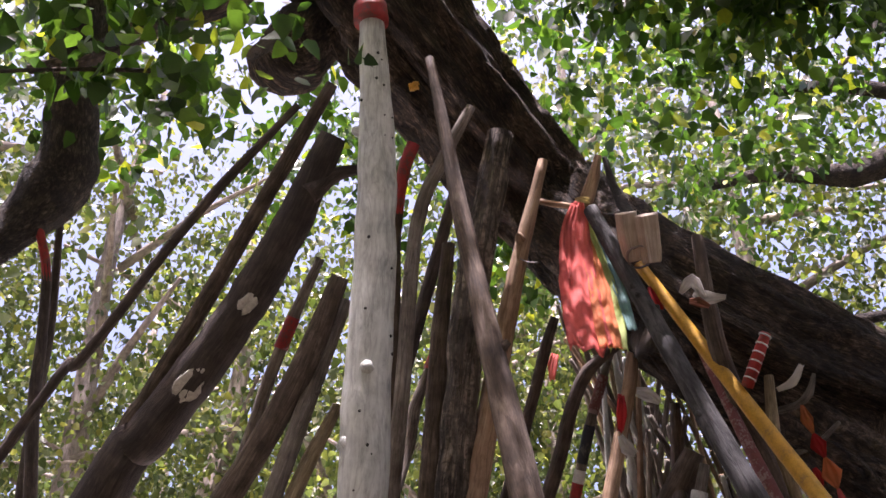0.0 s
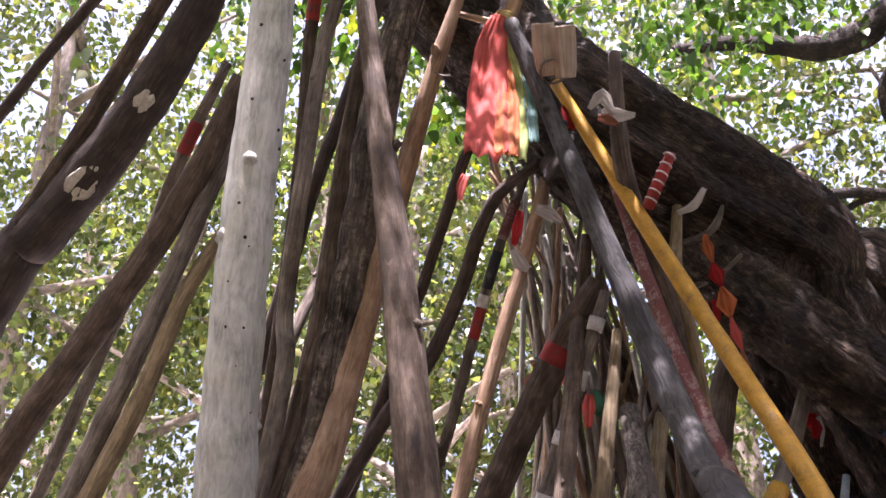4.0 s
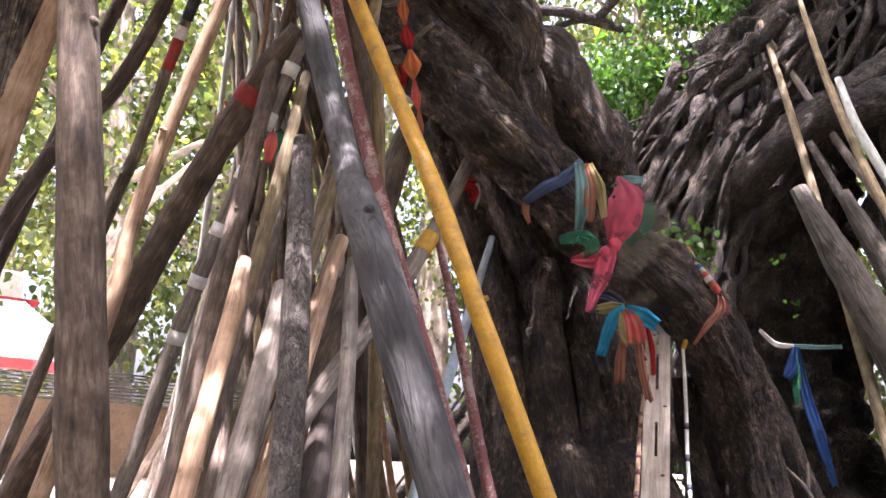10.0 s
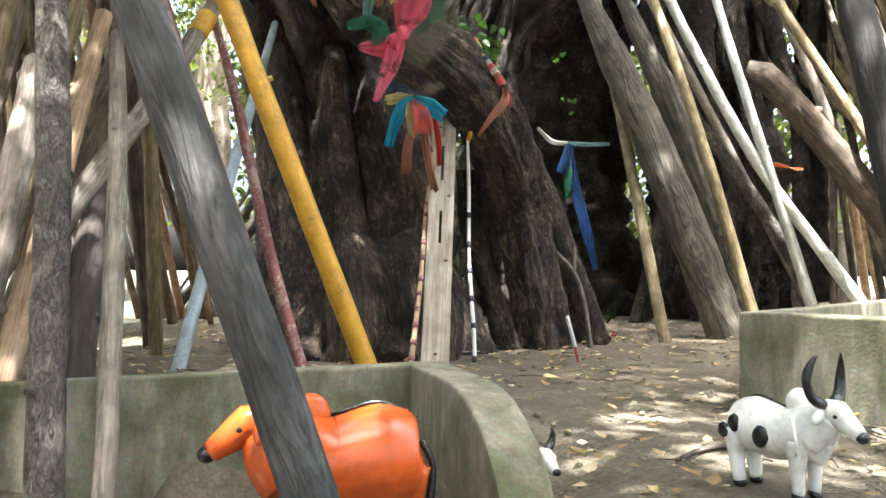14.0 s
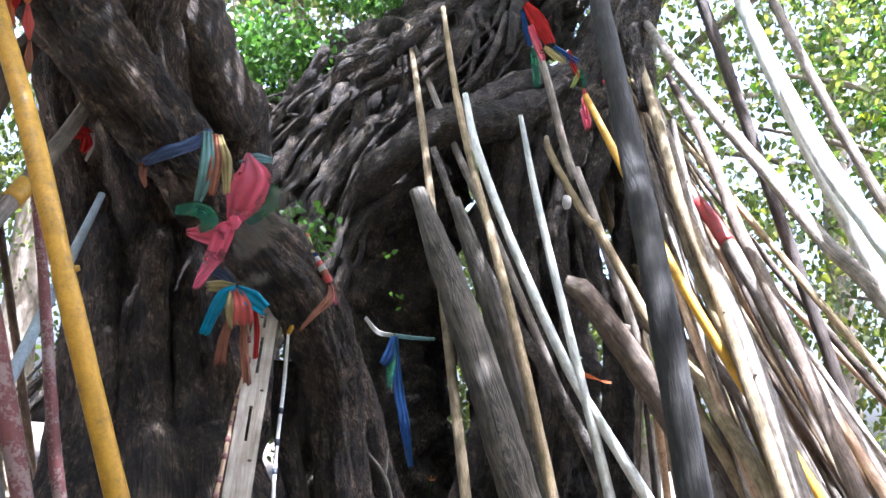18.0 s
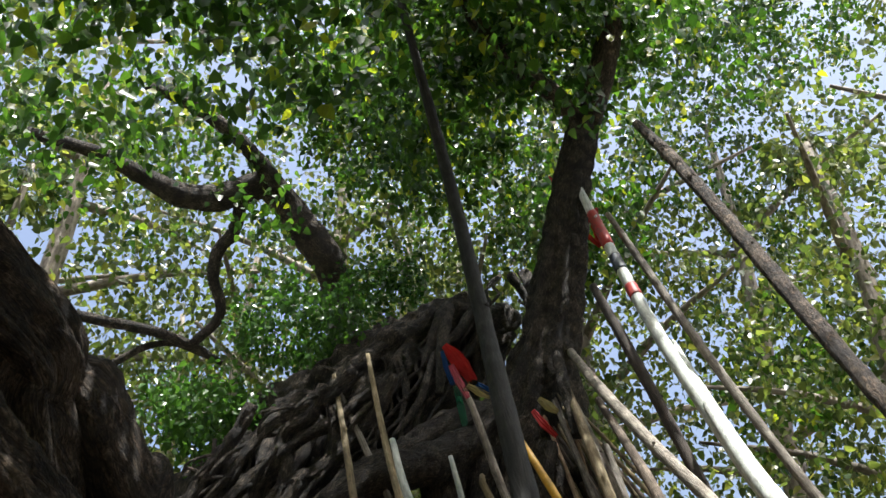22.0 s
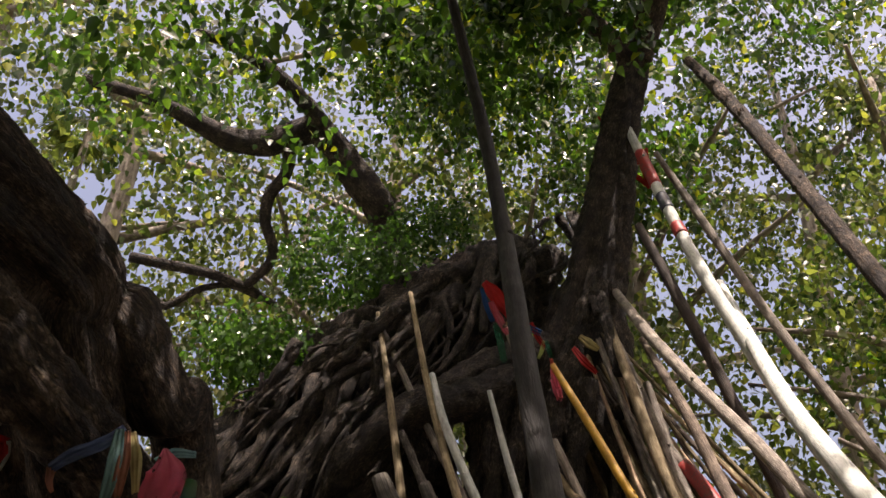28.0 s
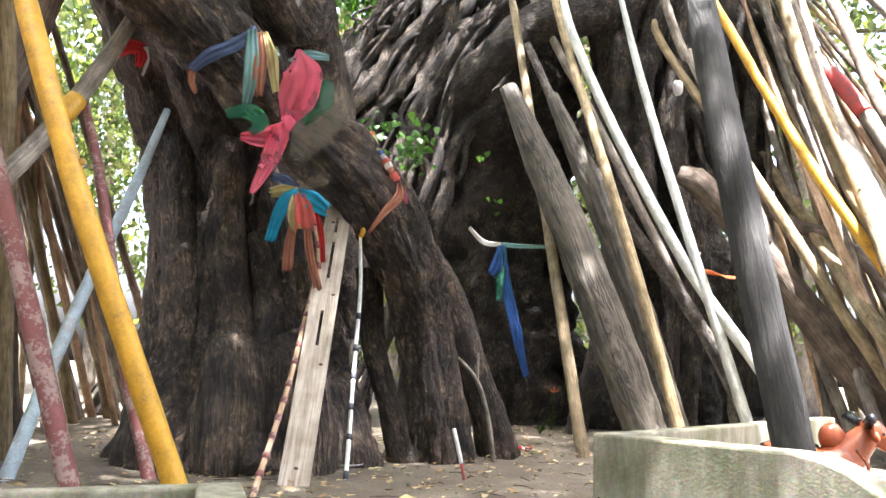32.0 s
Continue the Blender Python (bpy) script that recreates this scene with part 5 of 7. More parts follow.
pole([(11.96, 5.89, 5.34), (11.85, 5.23, 4.51), (11.64, 4.74, 3.84), (11.41, 4.31, 3.18), (11.22, 3.82, 2.41), (11.16, 3.23, 1.52)], 0.091, 0.099, wood_grey, "grey pole with a red band", [(0.145, 0.281, red_paint)])
pole([(13.49, 6.45, 12.41), (13.03, 5.84, 10.57), (12.55, 5.21, 8.76), (12.11, 4.53, 6.94), (11.76, 3.74, 5.03), (11.55, 2.92, 3.17)], 0.090, 0.120, white_wash, "tall white pole with red, black and white bands", [(0.120, 0.203, red_paint), (0.231, 0.263, black_paint), (0.296, 0.321, red_paint)])
pole([(13.74, 5.17, 8.11), (10.85, 3.43, 4.79), (9.70, 2.53, 3.32), (8.89, 1.90, 2.31)], 0.100, 0.119, white_wash, "stout whitewashed pole in full sun")
pole([(13.18, 5.67, 10.79), (13.00, 5.04, 9.16), (12.74, 4.45, 7.67), (12.46, 3.85, 6.23), (12.22, 3.20, 4.75), (12.08, 2.52, 3.30)], 0.071, 0.071, wood_grey, "long thin grey leaning pole")
pole([(12.60, 5.89, 9.02), (12.50, 5.45, 7.78), (12.43, 5.01, 6.47), (12.36, 4.58, 5.14), (12.30, 4.15, 3.80), (12.23, 3.76, 2.61)], 0.095, 0.080, wood_dark, "dark crooked leaning pole")
pole([(13.74, 7.30, 8.99), (12.05, 5.75, 6.87), (11.13, 4.62, 5.35), (10.69, 3.81, 4.28), (10.23, 3.17, 3.42), (9.66, 2.38, 2.46)], 0.087, 0.086, wood_grey, "long grey weathered pole")
pole([(12.79, 6.79, 7.68), (11.68, 5.83, 5.83), (11.36, 5.33, 4.47), (11.07, 4.82, 3.46), (10.73, 4.45, 2.83)], 0.078, 0.091, wood_olive, "olive brown leaning pole")
pole([(12.50, 6.45, 6.94), (11.85, 5.78, 5.69), (11.43, 5.16, 4.15), (10.78, 4.40, 2.89)], 0.075, 0.091, wood_grey, "grey-brown leaning prop pole")
pole([(12.97, 6.29, 7.16), (11.89, 5.14, 5.27), (11.31, 4.51, 4.00), (10.44, 3.71, 2.74)], 0.077, 0.085, wood_brown, "brown leaning prop pole")
pole([(13.66, 4.95, 12.97), (13.05, 4.24, 11.32), (12.40, 3.59, 9.69), (11.73, 2.98, 8.08), (11.07, 2.38, 6.47), (10.48, 1.81, 5.00)], 0.125, 0.104, bark_dark, "long dark brown pole reaching a high fork", rough=0.12)
pole([(10.37, 6.44, 3.22), (10.49, 6.27, 3.14), (10.81, 5.88, 2.54), (11.20, 5.41, 1.73), (11.54, 5.01, 1.00), (11.72, 4.81, 0.66)], 0.150, 0.237, wood_brown, "broad reddish brown hewn timber", rough=0.05, seg=7)
pole([(12.52, 6.21, 6.24), (11.97, 5.51, 4.19), (11.47, 4.93, 3.10), (10.72, 4.17, 2.00)], 0.089, 0.090, wood_olive, "olive pole in the row")
pole([(12.12, 5.83, 5.98), (11.72, 5.25, 4.23), (11.14, 4.49, 2.91), (10.50, 3.91, 1.95)], 0.085, 0.088, wood_grey, "pale pole in the row")
pole([(11.96, 7.05, 5.67), (13.31, 7.46, 4.91), (14.75, 7.85, 4.06), (17.27, 8.42, 2.10), (20.12, 9.28, 0.20)], 0.061, 0.089, wood_olive, "thin olive pole in the row")
pole([(12.40, 6.71, 3.73), (14.33, 7.21, 2.55), (16.08, 7.83, 1.42), (18.41, 8.76, 0.18)], 0.067, 0.089, wood_tan, "tan pole in the row")
pole([(12.53, 6.61, 3.90), (11.70, 5.45, 2.58), (10.77, 4.48, 1.56), (10.34, 3.87, 0.89)], 0.086, 0.098, wood_olive, "sunlit tan pole in the row")
pole([(12.32, 7.11, 3.78), (11.80, 5.87, 2.78), (11.56, 5.13, 2.44), (10.85, 4.07, 1.55)], 0.094, 0.085, wood_brown, "brown pole in the row")


# Two hewn logs that close the hollow
def log(pts, wide, deep, mat, label):
    """A rough-hewn, split log: a flattened tube with worn edges."""
    pts = to_ground(pts)
    s = Shape()
    n = len(pts)
    tube(s, pts, [wide * (0.45 + 0.55 * min(1, 2.2 * i / (n - 1)) ** 0.5) for i in range(n)], seg=24, step=0.06, rough=0.12, lobes=2, deep=deep, seed=wide * 50)
    return tagged(part("hewn_log", s, mat), label, "log", "hewn logs")


log([(8.28, 7.27, 4.00), (8.45, 6.98, 3.25), (8.60, 6.69, 2.51), (8.76, 6.41, 1.74), (8.94, 6.14, 0.90), (9.12, 5.89, 0.03)], 0.205, 0.1, wood_log, "thick split grey log leaning over the hollow")
log([(9.19, 7.44, 4.15), (9.31, 7.17, 3.47), (9.44, 6.89, 2.74), (9.58, 6.62, 1.96), (9.70, 6.38, 1.17), (9.78, 6.20, 0.48)], 0.155, 0.1, wood_log, "weathered grey log beside another")

# The farther rows of thin props, seen in gaps
rnd = random.Random(8)
for k in range(58):
    base = Vector((4.86, 11.45, -0.27)).lerp(Vector((5.56, 11.79, -0.20)), 0) + Vector((-2.8 + 0.08 * k + rnd.uniform(-0.3, 0.3), rnd.uniform(-1.0, 1.6), 0))
    base.z = -0.03
    up = Vector((3.42, 7.78, 3.92)).lerp(Vector((1.72, 7.21, 6.00)), rnd.random()) + Vector((rnd.uniform(-0.3, 0.3), 0.4, rnd.uniform(-0.4, 0.2)))
    pole([tuple(up), tuple(up.lerp(base, 0.5) + Vector((rnd.uniform(-0.08, 0.08), 0, rnd.uniform(-0.06, 0.06)))), tuple(base)], rnd.uniform(0.025, 0.04), rnd.uniform(0.04, 0.065), rnd.choice([wood_grey, wood_tan, wood_olive, wood_brown, wood_grey, white_wash]), "slim prop pole behind the trunk", ground=False, knots=0, seg=7, group="far support poles")
for k in range(62):
    up = Vector((13.08, 7.42, 8.00)).lerp(Vector((13.18, 6.59, 5.51)), rnd.random()) + Vector((rnd.uniform(-0.3, 0.5), rnd.uniform(-0.2, 0.5), rnd.uniform(-0.5, 0.7)))
    base = Vector((11.93, 5.17, 0.48)).lerp(Vector((11.42, 2.76, 2.74)), rnd.random()) + Vector((rnd.uniform(-1.4, 2.4), rnd.uniform(-1.8, 1.2), 0))
    base.z = -0.03
    pole([tuple(up), tuple(up.lerp(base, 0.5) + Vector((rnd.uniform(-0.1, 0.1), rnd.uniform(-0.1, 0.1), rnd.uniform(-0.12, 0.05)))), tuple(base)], rnd.uniform(0.025, 0.045), rnd.uniform(0.045, 0.075), rnd.choice([wood_grey, wood_tan, wood_olive, wood_brown, wood_grey]), "slim prop pole in the row round the strangler tree", ground=False, knots=1, seg=7, group="props round the strangler")

pole([(-3.63, 6.92, 6.59), (-3.50, 7.26, 6.12), (-3.48, 7.55, 5.54), (-3.36, 7.89, 4.26)], 0.037, 0.066, wood_dark, "dark thin pole with red paint rings", [(0.02, 0.1, red_paint), (0.28, 0.36, red_paint)])
pole([(-3.57, 7.39, 6.78), (-3.56, 7.85, 5.72), (-3.50, 8.07, 4.27)], 0.044, 0.056, wood_dark, "dark thin pole beside another")


# Lichen and dark flecks on two of the poles
EYE = Vector((0.6, 0.3, 1.7))


def fleck(name, pole_ob, pts, top, low, share, size, mat, seed, petals=1, turn=0.0):
    """A flat spot on the side of a pole that faces the clearing."""
    p = Vector(stretch(pts, share, share + 0.01)[0])
    q = Vector(stretch(pts, share + 0.03, share + 0.04)[0])
    along = (q - p).normalized()
    out = EYE - p
    out = (out - along * out.dot(along)).normalized()
    out = Matrix.Rotation(turn, 3, along) @ out
    across = along.cross(out)
    r = (top + (low - top) * share) * 1.1
    m = Matrix((across, along, out)).transposed()
    s = Shape()
    for k in range(petals):
        a = k * math.tau / max(petals, 1) + seed
        off = (across * math.cos(a) + along * math.sin(a)) * size * (0.7 if petals > 1 else 0)
        lump(s, p + out * r + off, (size * (0.6 if petals > 1 else 1), size * 1.1, 0.007), seed + k, 0.35, 9, 5, m)
    return part(name, s, mat, pole_ob)


rnd = random.Random(12)
lichen = paint("pale_lichen", (0.62, 0.60, 0.52), (0.4, 0.38, 0.3), 0.3, 0.9, 30.0)
for share, size, petals in ((0.261, 0.085, 5), (0.170, 0.055, 4), (0.245, 0.025, 2)):
    fleck("lichen_spot", dark_pole, dark_pts, 0.138, 0.219, share, size, lichen, share * 40, petals)
for k in range(26):
    fleck("knot_mark", white_pole, white_pts, 0.115, 0.19, rnd.uniform(0.05, 0.85), rnd.uniform(0.004, 0.012), wood_black, k, 1, rnd.uniform(-1.1, 1.1))
s = Shape()
tube(s, [(-0.79, 5.47, 5.66), (-0.62, 5.49, 5.87), (-0.40, 5.54, 5.99)], [0.085, 0.066, 0.035], seg=12, step=0.05, rough=0.15)
part("fork", s, wood_dark, dark_pole)

for k in range(6):
    a, b = Vector(ringed[0]), Vector(ringed[-1])
    axis = (b - a).normalized()
    u, c = axis.orthogonal().normalized(), a.lerp(b, 0.06 + 0.16 * k)
    w = axis.cross(u)
    s = Shape()
    tube(s, [c + axis * 0.02 * math.cos(i * math.tau / 12) + (u * math.cos(i * math.tau / 12) + w * math.sin(i * math.tau / 12)) * 0.038 for i in range(13)], [0.006] * 13, seg=6, step=0.5)
    part("white_ring", s, white_paint, red_stick)
# Lashings under the limb: crossed stick tips, wedges and wire
pole([(1.52, 5.36, 6.03), (1.60, 5.50, 5.87), (1.64, 5.48, 5.66), (1.68, 5.41, 5.45)], 0.025, 0.051, wood_slate, "dark pointed stick bound with wire", ground=False, knots=0, name="pointed_stick", group="lashed sticks")
pole([(1.01, 5.73, 5.86), (1.19, 5.75, 5.84), (1.35, 5.71, 5.79)], 0.030, 0.025, wood_tan, "short stick tied across two poles", ground=False, knots=0, name="cross_stick", group="lashed sticks")
for pts, r in (([(1.55, 5.11, 5.28), (1.58, 5.21, 5.16), (1.62, 5.33, 5.01)], 0.085), ([(1.68, 5.06, 5.23), (1.71, 5.16, 5.11), (1.74, 5.27, 4.96)], 0.095)):
    s = Shape()
    tube(s, pts, [r * 1.05, r, r * 0.8], seg=5, step=0.03, rough=0.08, wave=6)
    ob = tagged(part("wooden_wedge", s, wood_plank, smooth=False), "pale grey hewn wooden wedge tied between two poles", "wedge", "wedges")
    bev = ob.modifiers.new("worn_edge", "BEVEL")
    bev.width, bev.segments = 0.008, 2
wire_mat = paint("dull_wire", (0.16, 0.15, 0.14), (0.20, 0.12, 0.08), 0.3, 0.5, 20.0)


def binding(name, centre, axis, r, turns, thick, mat, label):
    """A cord or wire wound round a pole."""
    axis = Vector(axis).normalized()
    u = axis.orthogonal().normalized()
    w = axis.cross(u)
    c = Vector(centre)
    pts = [c + axis * (k / 12 * thick * 2.2 - turns * thick * 1.1) + (u * math.cos(k * math.tau / 12) + w * math.sin(k * math.tau / 12)) * (r + 0.004 * math.sin(k * 1.7)) for k in range(turns * 12 + 1)]
    s = Shape()
    tube(s, pts, [thick] * len(pts), seg=6, step=0.5)
    return tagged(part(name, s, mat), label, "binding", "bindings")


def axis_of(a, b):
    return Vector(b) - Vector(a)


binding("wire_binding", (1.65, 5.48, 5.69), axis_of((1.60, 5.50, 5.87), (1.68, 5.41, 5.45)), 0.040, 4, 0.006, wire_mat, "wire wound round a pointed stick")
binding("cord_binding", (1.37, 5.63, 5.77), axis_of((1.46, 5.52, 5.95), (1.39, 5.67, 5.77)), 0.057, 2, 0.008, wood_tan, "pale cord wound round a lashed pole")
binding("wire_binding", (1.65, 5.26, 5.00), axis_of((1.66, 5.43, 5.41), (1.67, 5.23, 4.98)), 0.094, 2, 0.006, wire_mat, "wire wound round the wooden wedges")
binding("wire_binding", (0.88, 5.84, 5.34), axis_of((0.92, 5.75, 5.66), (0.83, 5.82, 5.02)), 0.054, 3, 0.006, wire_mat, "wire wound round a tan pole")
binding("cord_binding", (-0.00, 5.23, 6.62), axis_of((0.12, 5.27, 6.72), (-0.16, 5.31, 6.63)), 0.030, 6, 0.006, yellow_paint, "yellow cord wound between two poles")
for pts in ([(1.41, 5.58, 5.69), (1.53, 5.53, 5.59), (1.60, 5.43, 5.55)], [(2.290, 7.390, 7.582), (2.399, 7.184, 7.445), (2.482, 7.033, 7.431), (2.509, 6.965, 7.445)], [(0.85, 5.76, 5.31), (0.91, 5.70, 5.23), (0.98, 5.67, 5.21)]):
    s = Shape()
    tube(s, pts, [0.006] * len(pts), seg=6, step=0.03)
    tagged(part("loose_wire", s, wire_mat), "loose end of dull lashing wire", "wire", "loose wires")


# Painted cattle statues
gloss_orange = paint("gloss_orange_paint", (0.62, 0.11, 0.02), (0.45, 0.09, 0.03), 0.1, 0.18, 4.0, 0.03)
gloss_white = paint("gloss_white_paint", (0.80, 0.80, 0.76), (0.6, 0.58, 0.52), 0.05, 0.25, 6.0, 0.05)
gloss_black = paint("gloss_black_paint", (0.015, 0.016, 0.018), (0.06, 0.055, 0.05), 0.1, 0.25, 8.0, 0.05)
gloss_brown = paint("gloss_red_brown_paint", (0.30, 0.07, 0.025), (0.18, 0.06, 0.03), 0.2, 0.25, 6.0, 0.04)


def cow(at, turn, size, coat, belly, horn_long, spots, label, saddle=True, nod=0.0, fat=1.0):
    body, dark, pale = Shape(), Shape(), Shape()
    tube(body, [(-0.46, 0, 0.56), (-0.42, 0, 0.55), (-0.22, 0, 0.56), (0.08, 0, 0.52), (0.3, 0, 0.58), (0.4, 0, 0.6)], [r * fat for r in (0.07, 0.17, 0.22, 0.2, 0.19, 0.12)], seg=22, step=0.03, rough=0.03, wave=3)
    lump(body, (0.2, 0, 0.74 + 0.06 * fat), (0.12, 0.085, 0.13), 3, 0.05)
    for w in (-0.12, -0.04, 0.04):
        tube(body, [(0.3, w * 2.0, 0.72), (0.38, w * 2.4, 0.58), (0.34, w * 2.0, 0.42)], [0.012, 0.016, 0.01], seg=6, step=0.05)
    tube(body, [(0.28, 0, 0.6), (0.42, 0, 0.74), (0.52, 0, 0.84)], [0.18 * fat, 0.14 * fat, 0.11], seg=18, step=0.03, rough=0.03)
    tube(body, [(0.46, 0, 0.9), (0.55, 0, 0.87), (0.66, 0, 0.79), (0.77, 0, 0.71)], [0.07, 0.115, 0.09, 0.062], seg=16, step=0.02)
    tube(pale, [(0.5, 0, 0.72), (0.44, 0, 0.58), (0.4, 0, 0.42), (0.3, 0, 0.38)], [0.05, 0.075, 0.06, 0.03], seg=12, step=0.03, rough=0.2, wave=12)
    lump(pale, (-0.05, 0, 0.46), (0.3, 0.15 * fat, 0.16 * fat), 5, 0.03)
    lump(dark, (0.79, 0, 0.7), (0.055, 0.06, 0.05), 2, 0.05)
    for y in (-1, 1):
        tube(body, [(-0.36, 0.11 * y, 0.52), (-0.37, 0.12 * y, 0.3), (-0.33, 0.11 * y, 0.04)], [0.14, 0.075, 0.055], seg=12, step=0.05)
        tube(body, [(0.27, 0.11 * y, 0.5), (0.27, 0.12 * y, 0.28), (0.28, 0.11 * y, 0.04)], [0.11, 0.065, 0.05], seg=12, step=0.05)
        for x in (-0.33, 0.28):
            lump(dark, (x, 0.11 * y, 0.03), (0.065, 0.06, 0.05), x, 0.05)
        lump(body, (0.5, 0.16 * y, 0.84), (0.035, 0.09, 0.05), 1, 0.05, turn=Matrix.Rotation(-0.5 * y, 3, "X"))
        lump(dark, (0.6, 0.088 * y, 0.85), (0.03, 0.018, 0.026), 4, 0.03)
        a, b = 0.07 * y, horn_long
        tube(dark, [(0.49, a, 0.93), (0.46, a * 2.6, 0.97), (0.44, a * 3.3, 0.97 + 0.13 * b), (0.46, a * 3.0, 0.97 + 0.26 * b), (0.49, a * 2.3, 0.97 + 0.36 * b)], [0.045, 0.05, 0.043, 0.028, 0.008], seg=10, step=0.03)
        for x, z, r in spots:
            lump(dark, (x, 0.2 * fat * y, z), (r, 0.02 + r * 0.12, r * 1.15), x, 0.1)
    tube(dark, [(-0.46, 0, 0.66), (-0.53, 0.02, 0.5), (-0.5, 0.05, 0.25)], [0.022, 0.02, 0.03], seg=8, step=0.04)
    if saddle:
        tube(dark, [(-0.43, 0, 0.57 + 0.15 * fat), (-0.2, 0, 0.565 + 0.22 * fat), (0.08, 0, 0.525 + 0.2 * fat)], [0.012, 0.014, 0.012], seg=6, step=0.05)
    for shape in (body, dark, pale):
        shape.v = [Vector((v[0], v[1], v[2] - nod * min(1, max(0, (v[0] - 0.3) / 0.2)))) for v in map(Vector, shape.v)]
    ob = statue("cow_statue", [(body, coat), (dark, gloss_black), (pale, belly)], label, "statue", "cattle statues")
    ob.matrix_world = pose(at[0], at[1], at[2], 0, 0, turn) @ Matrix.Scale(size, 4)
    return ob


def flat_at(p, z):
    return (p[0], p[1], z)


cow((2.44, 2.98, PEN_FLOOR), 154, 0.56, gloss_orange, gloss_white, 0.4, (), "glossy orange painted cow statue with white belly in the pen", nod=0.08, fat=1.5)
cow((3.46, 2.02, 0.0), -97, 0.36, gloss_white, gloss_white, 1.05, ((-0.3, 0.58, 0.07), (-0.02, 0.5, 0.085), (-0.42, 0.5, 0.06)), "small white bull statue with black spots and long black horns", nod=0.1, fat=1.15)
cow((3.12, 2.86, -0.17), -95, 0.27, gloss_white, gloss_white, 0.65, ((-0.2, 0.58, 0.07),), "white bull statue with short black horns beside the pen wall", nod=0.1)
cow((5.87, 2.53, 0.06), -40, 0.55, gloss_brown, gloss_white, 0.15, (), "glossy red-brown cow statue in the second pen")


# Offering cloths and ribbons
def cloth(name, colour, sheer=0.35, weave=420.0):
    m, ns, ln, bsdf = material(name)
    geo = ns.new("ShaderNodeNewGeometry")
    a = node(ns, "TexNoise", Scale=7.0, Detail=4.0)
    b = node(ns, "TexNoise", Scale=weave, Detail=1.0)
    for n in (a, b):
        ln.new(geo.outputs["Position"], n.inputs["Vector"])
    cr = ramp(ns, [(0.3, tuple(c * 0.65 for c in colour)), (0.6, colour)])
    ln.new(a.outputs["Fac"], cr.inputs["Fac"])
    ln.new(cr.outputs["Color"], bsdf.inputs["Base Color"])
    bsdf.inputs["Roughness"].default_value = 0.8
    bump = node(ns, "Bump", Strength=0.2, Distance=0.002)
    ln.new(b.outputs["Fac"], bump.inputs["Height"])
    ln.new(bump.outputs[0], bsdf.inputs["Normal"])
    tr = ns.new("ShaderNodeBsdfTranslucent")
    ln.new(cr.outputs["Color"], tr.inputs["Color"])
    mix = ns.new("ShaderNodeMixShader")
    mix.inputs[0].default_value = 0.4
    ln.new(bsdf.outputs[0], mix.inputs[1])
    ln.new(tr.outputs[0], mix.inputs[2])
    clear = ns.new("ShaderNodeBsdfTransparent")
    out = ns.new("ShaderNodeMixShader")
    out.inputs[0].default_value = sheer
    ln.new(mix.outputs[0], out.inputs[1])
    ln.new(clear.outputs[0], out.inputs[2])
    ln.new(out.outputs[0], ns["Material Output"].inputs["Surface"])
    return m


pink = cloth("sheer_pink_cloth", (0.85, 0.17, 0.26), 0.5)
coral = cloth("coral_cloth", (0.72, 0.16, 0.13), 0.16)
orange_cloth = cloth("orange_cloth", (0.74, 0.25, 0.09), 0.2)
lime = cloth("pale_green_cloth", (0.48, 0.58, 0.20), 0.2)
teal = cloth("teal_cloth", (0.20, 0.36, 0.35), 0.25)
blue_cloth = cloth("blue_cloth", (0.02, 0.085, 0.27), 0.1)
sky_cloth = cloth("sky_blue_cloth", (0.02, 0.35, 0.55), 0.05)
yellow_cloth = cloth("faded_yellow_cloth", (0.56, 0.48, 0.22), 0.2)
brown_cloth = cloth("sheer_brown_cloth", (0.30, 0.26, 0.19), 0.8)
rust = cloth("rust_cloth", (0.44, 0.19, 0.12), 0.2)
navy = cloth("faded_navy_cloth", (0.09, 0.13, 0.24), 0.2)
green_cloth = cloth("dark_green_cloth", (0.04, 0.22, 0.13), 0.3)
red_cloth = cloth("red_cloth", (0.55, 0.03, 0.03), 0.1)
white_cloth = cloth("white_cloth", (0.7, 0.68, 0.64), 0.1)


def bundle(name, at, label, strips, category="cloth", fold=0.3):
    """Several strips of cloth tied together: (points, widths, material)."""
    ob = thing(name, at, label, category)
    outward = (Vector((1.0, 0.4, 1.0)) - Vector(at)).normalized()
    for k, (pts, wides, mat) in enumerate(strips):
        ribbon(pts, wides, mat, "ribbon", ob, fold=fold, face=outward, seed=k * 1.7 + at[0], fray=0.5)
    return ob


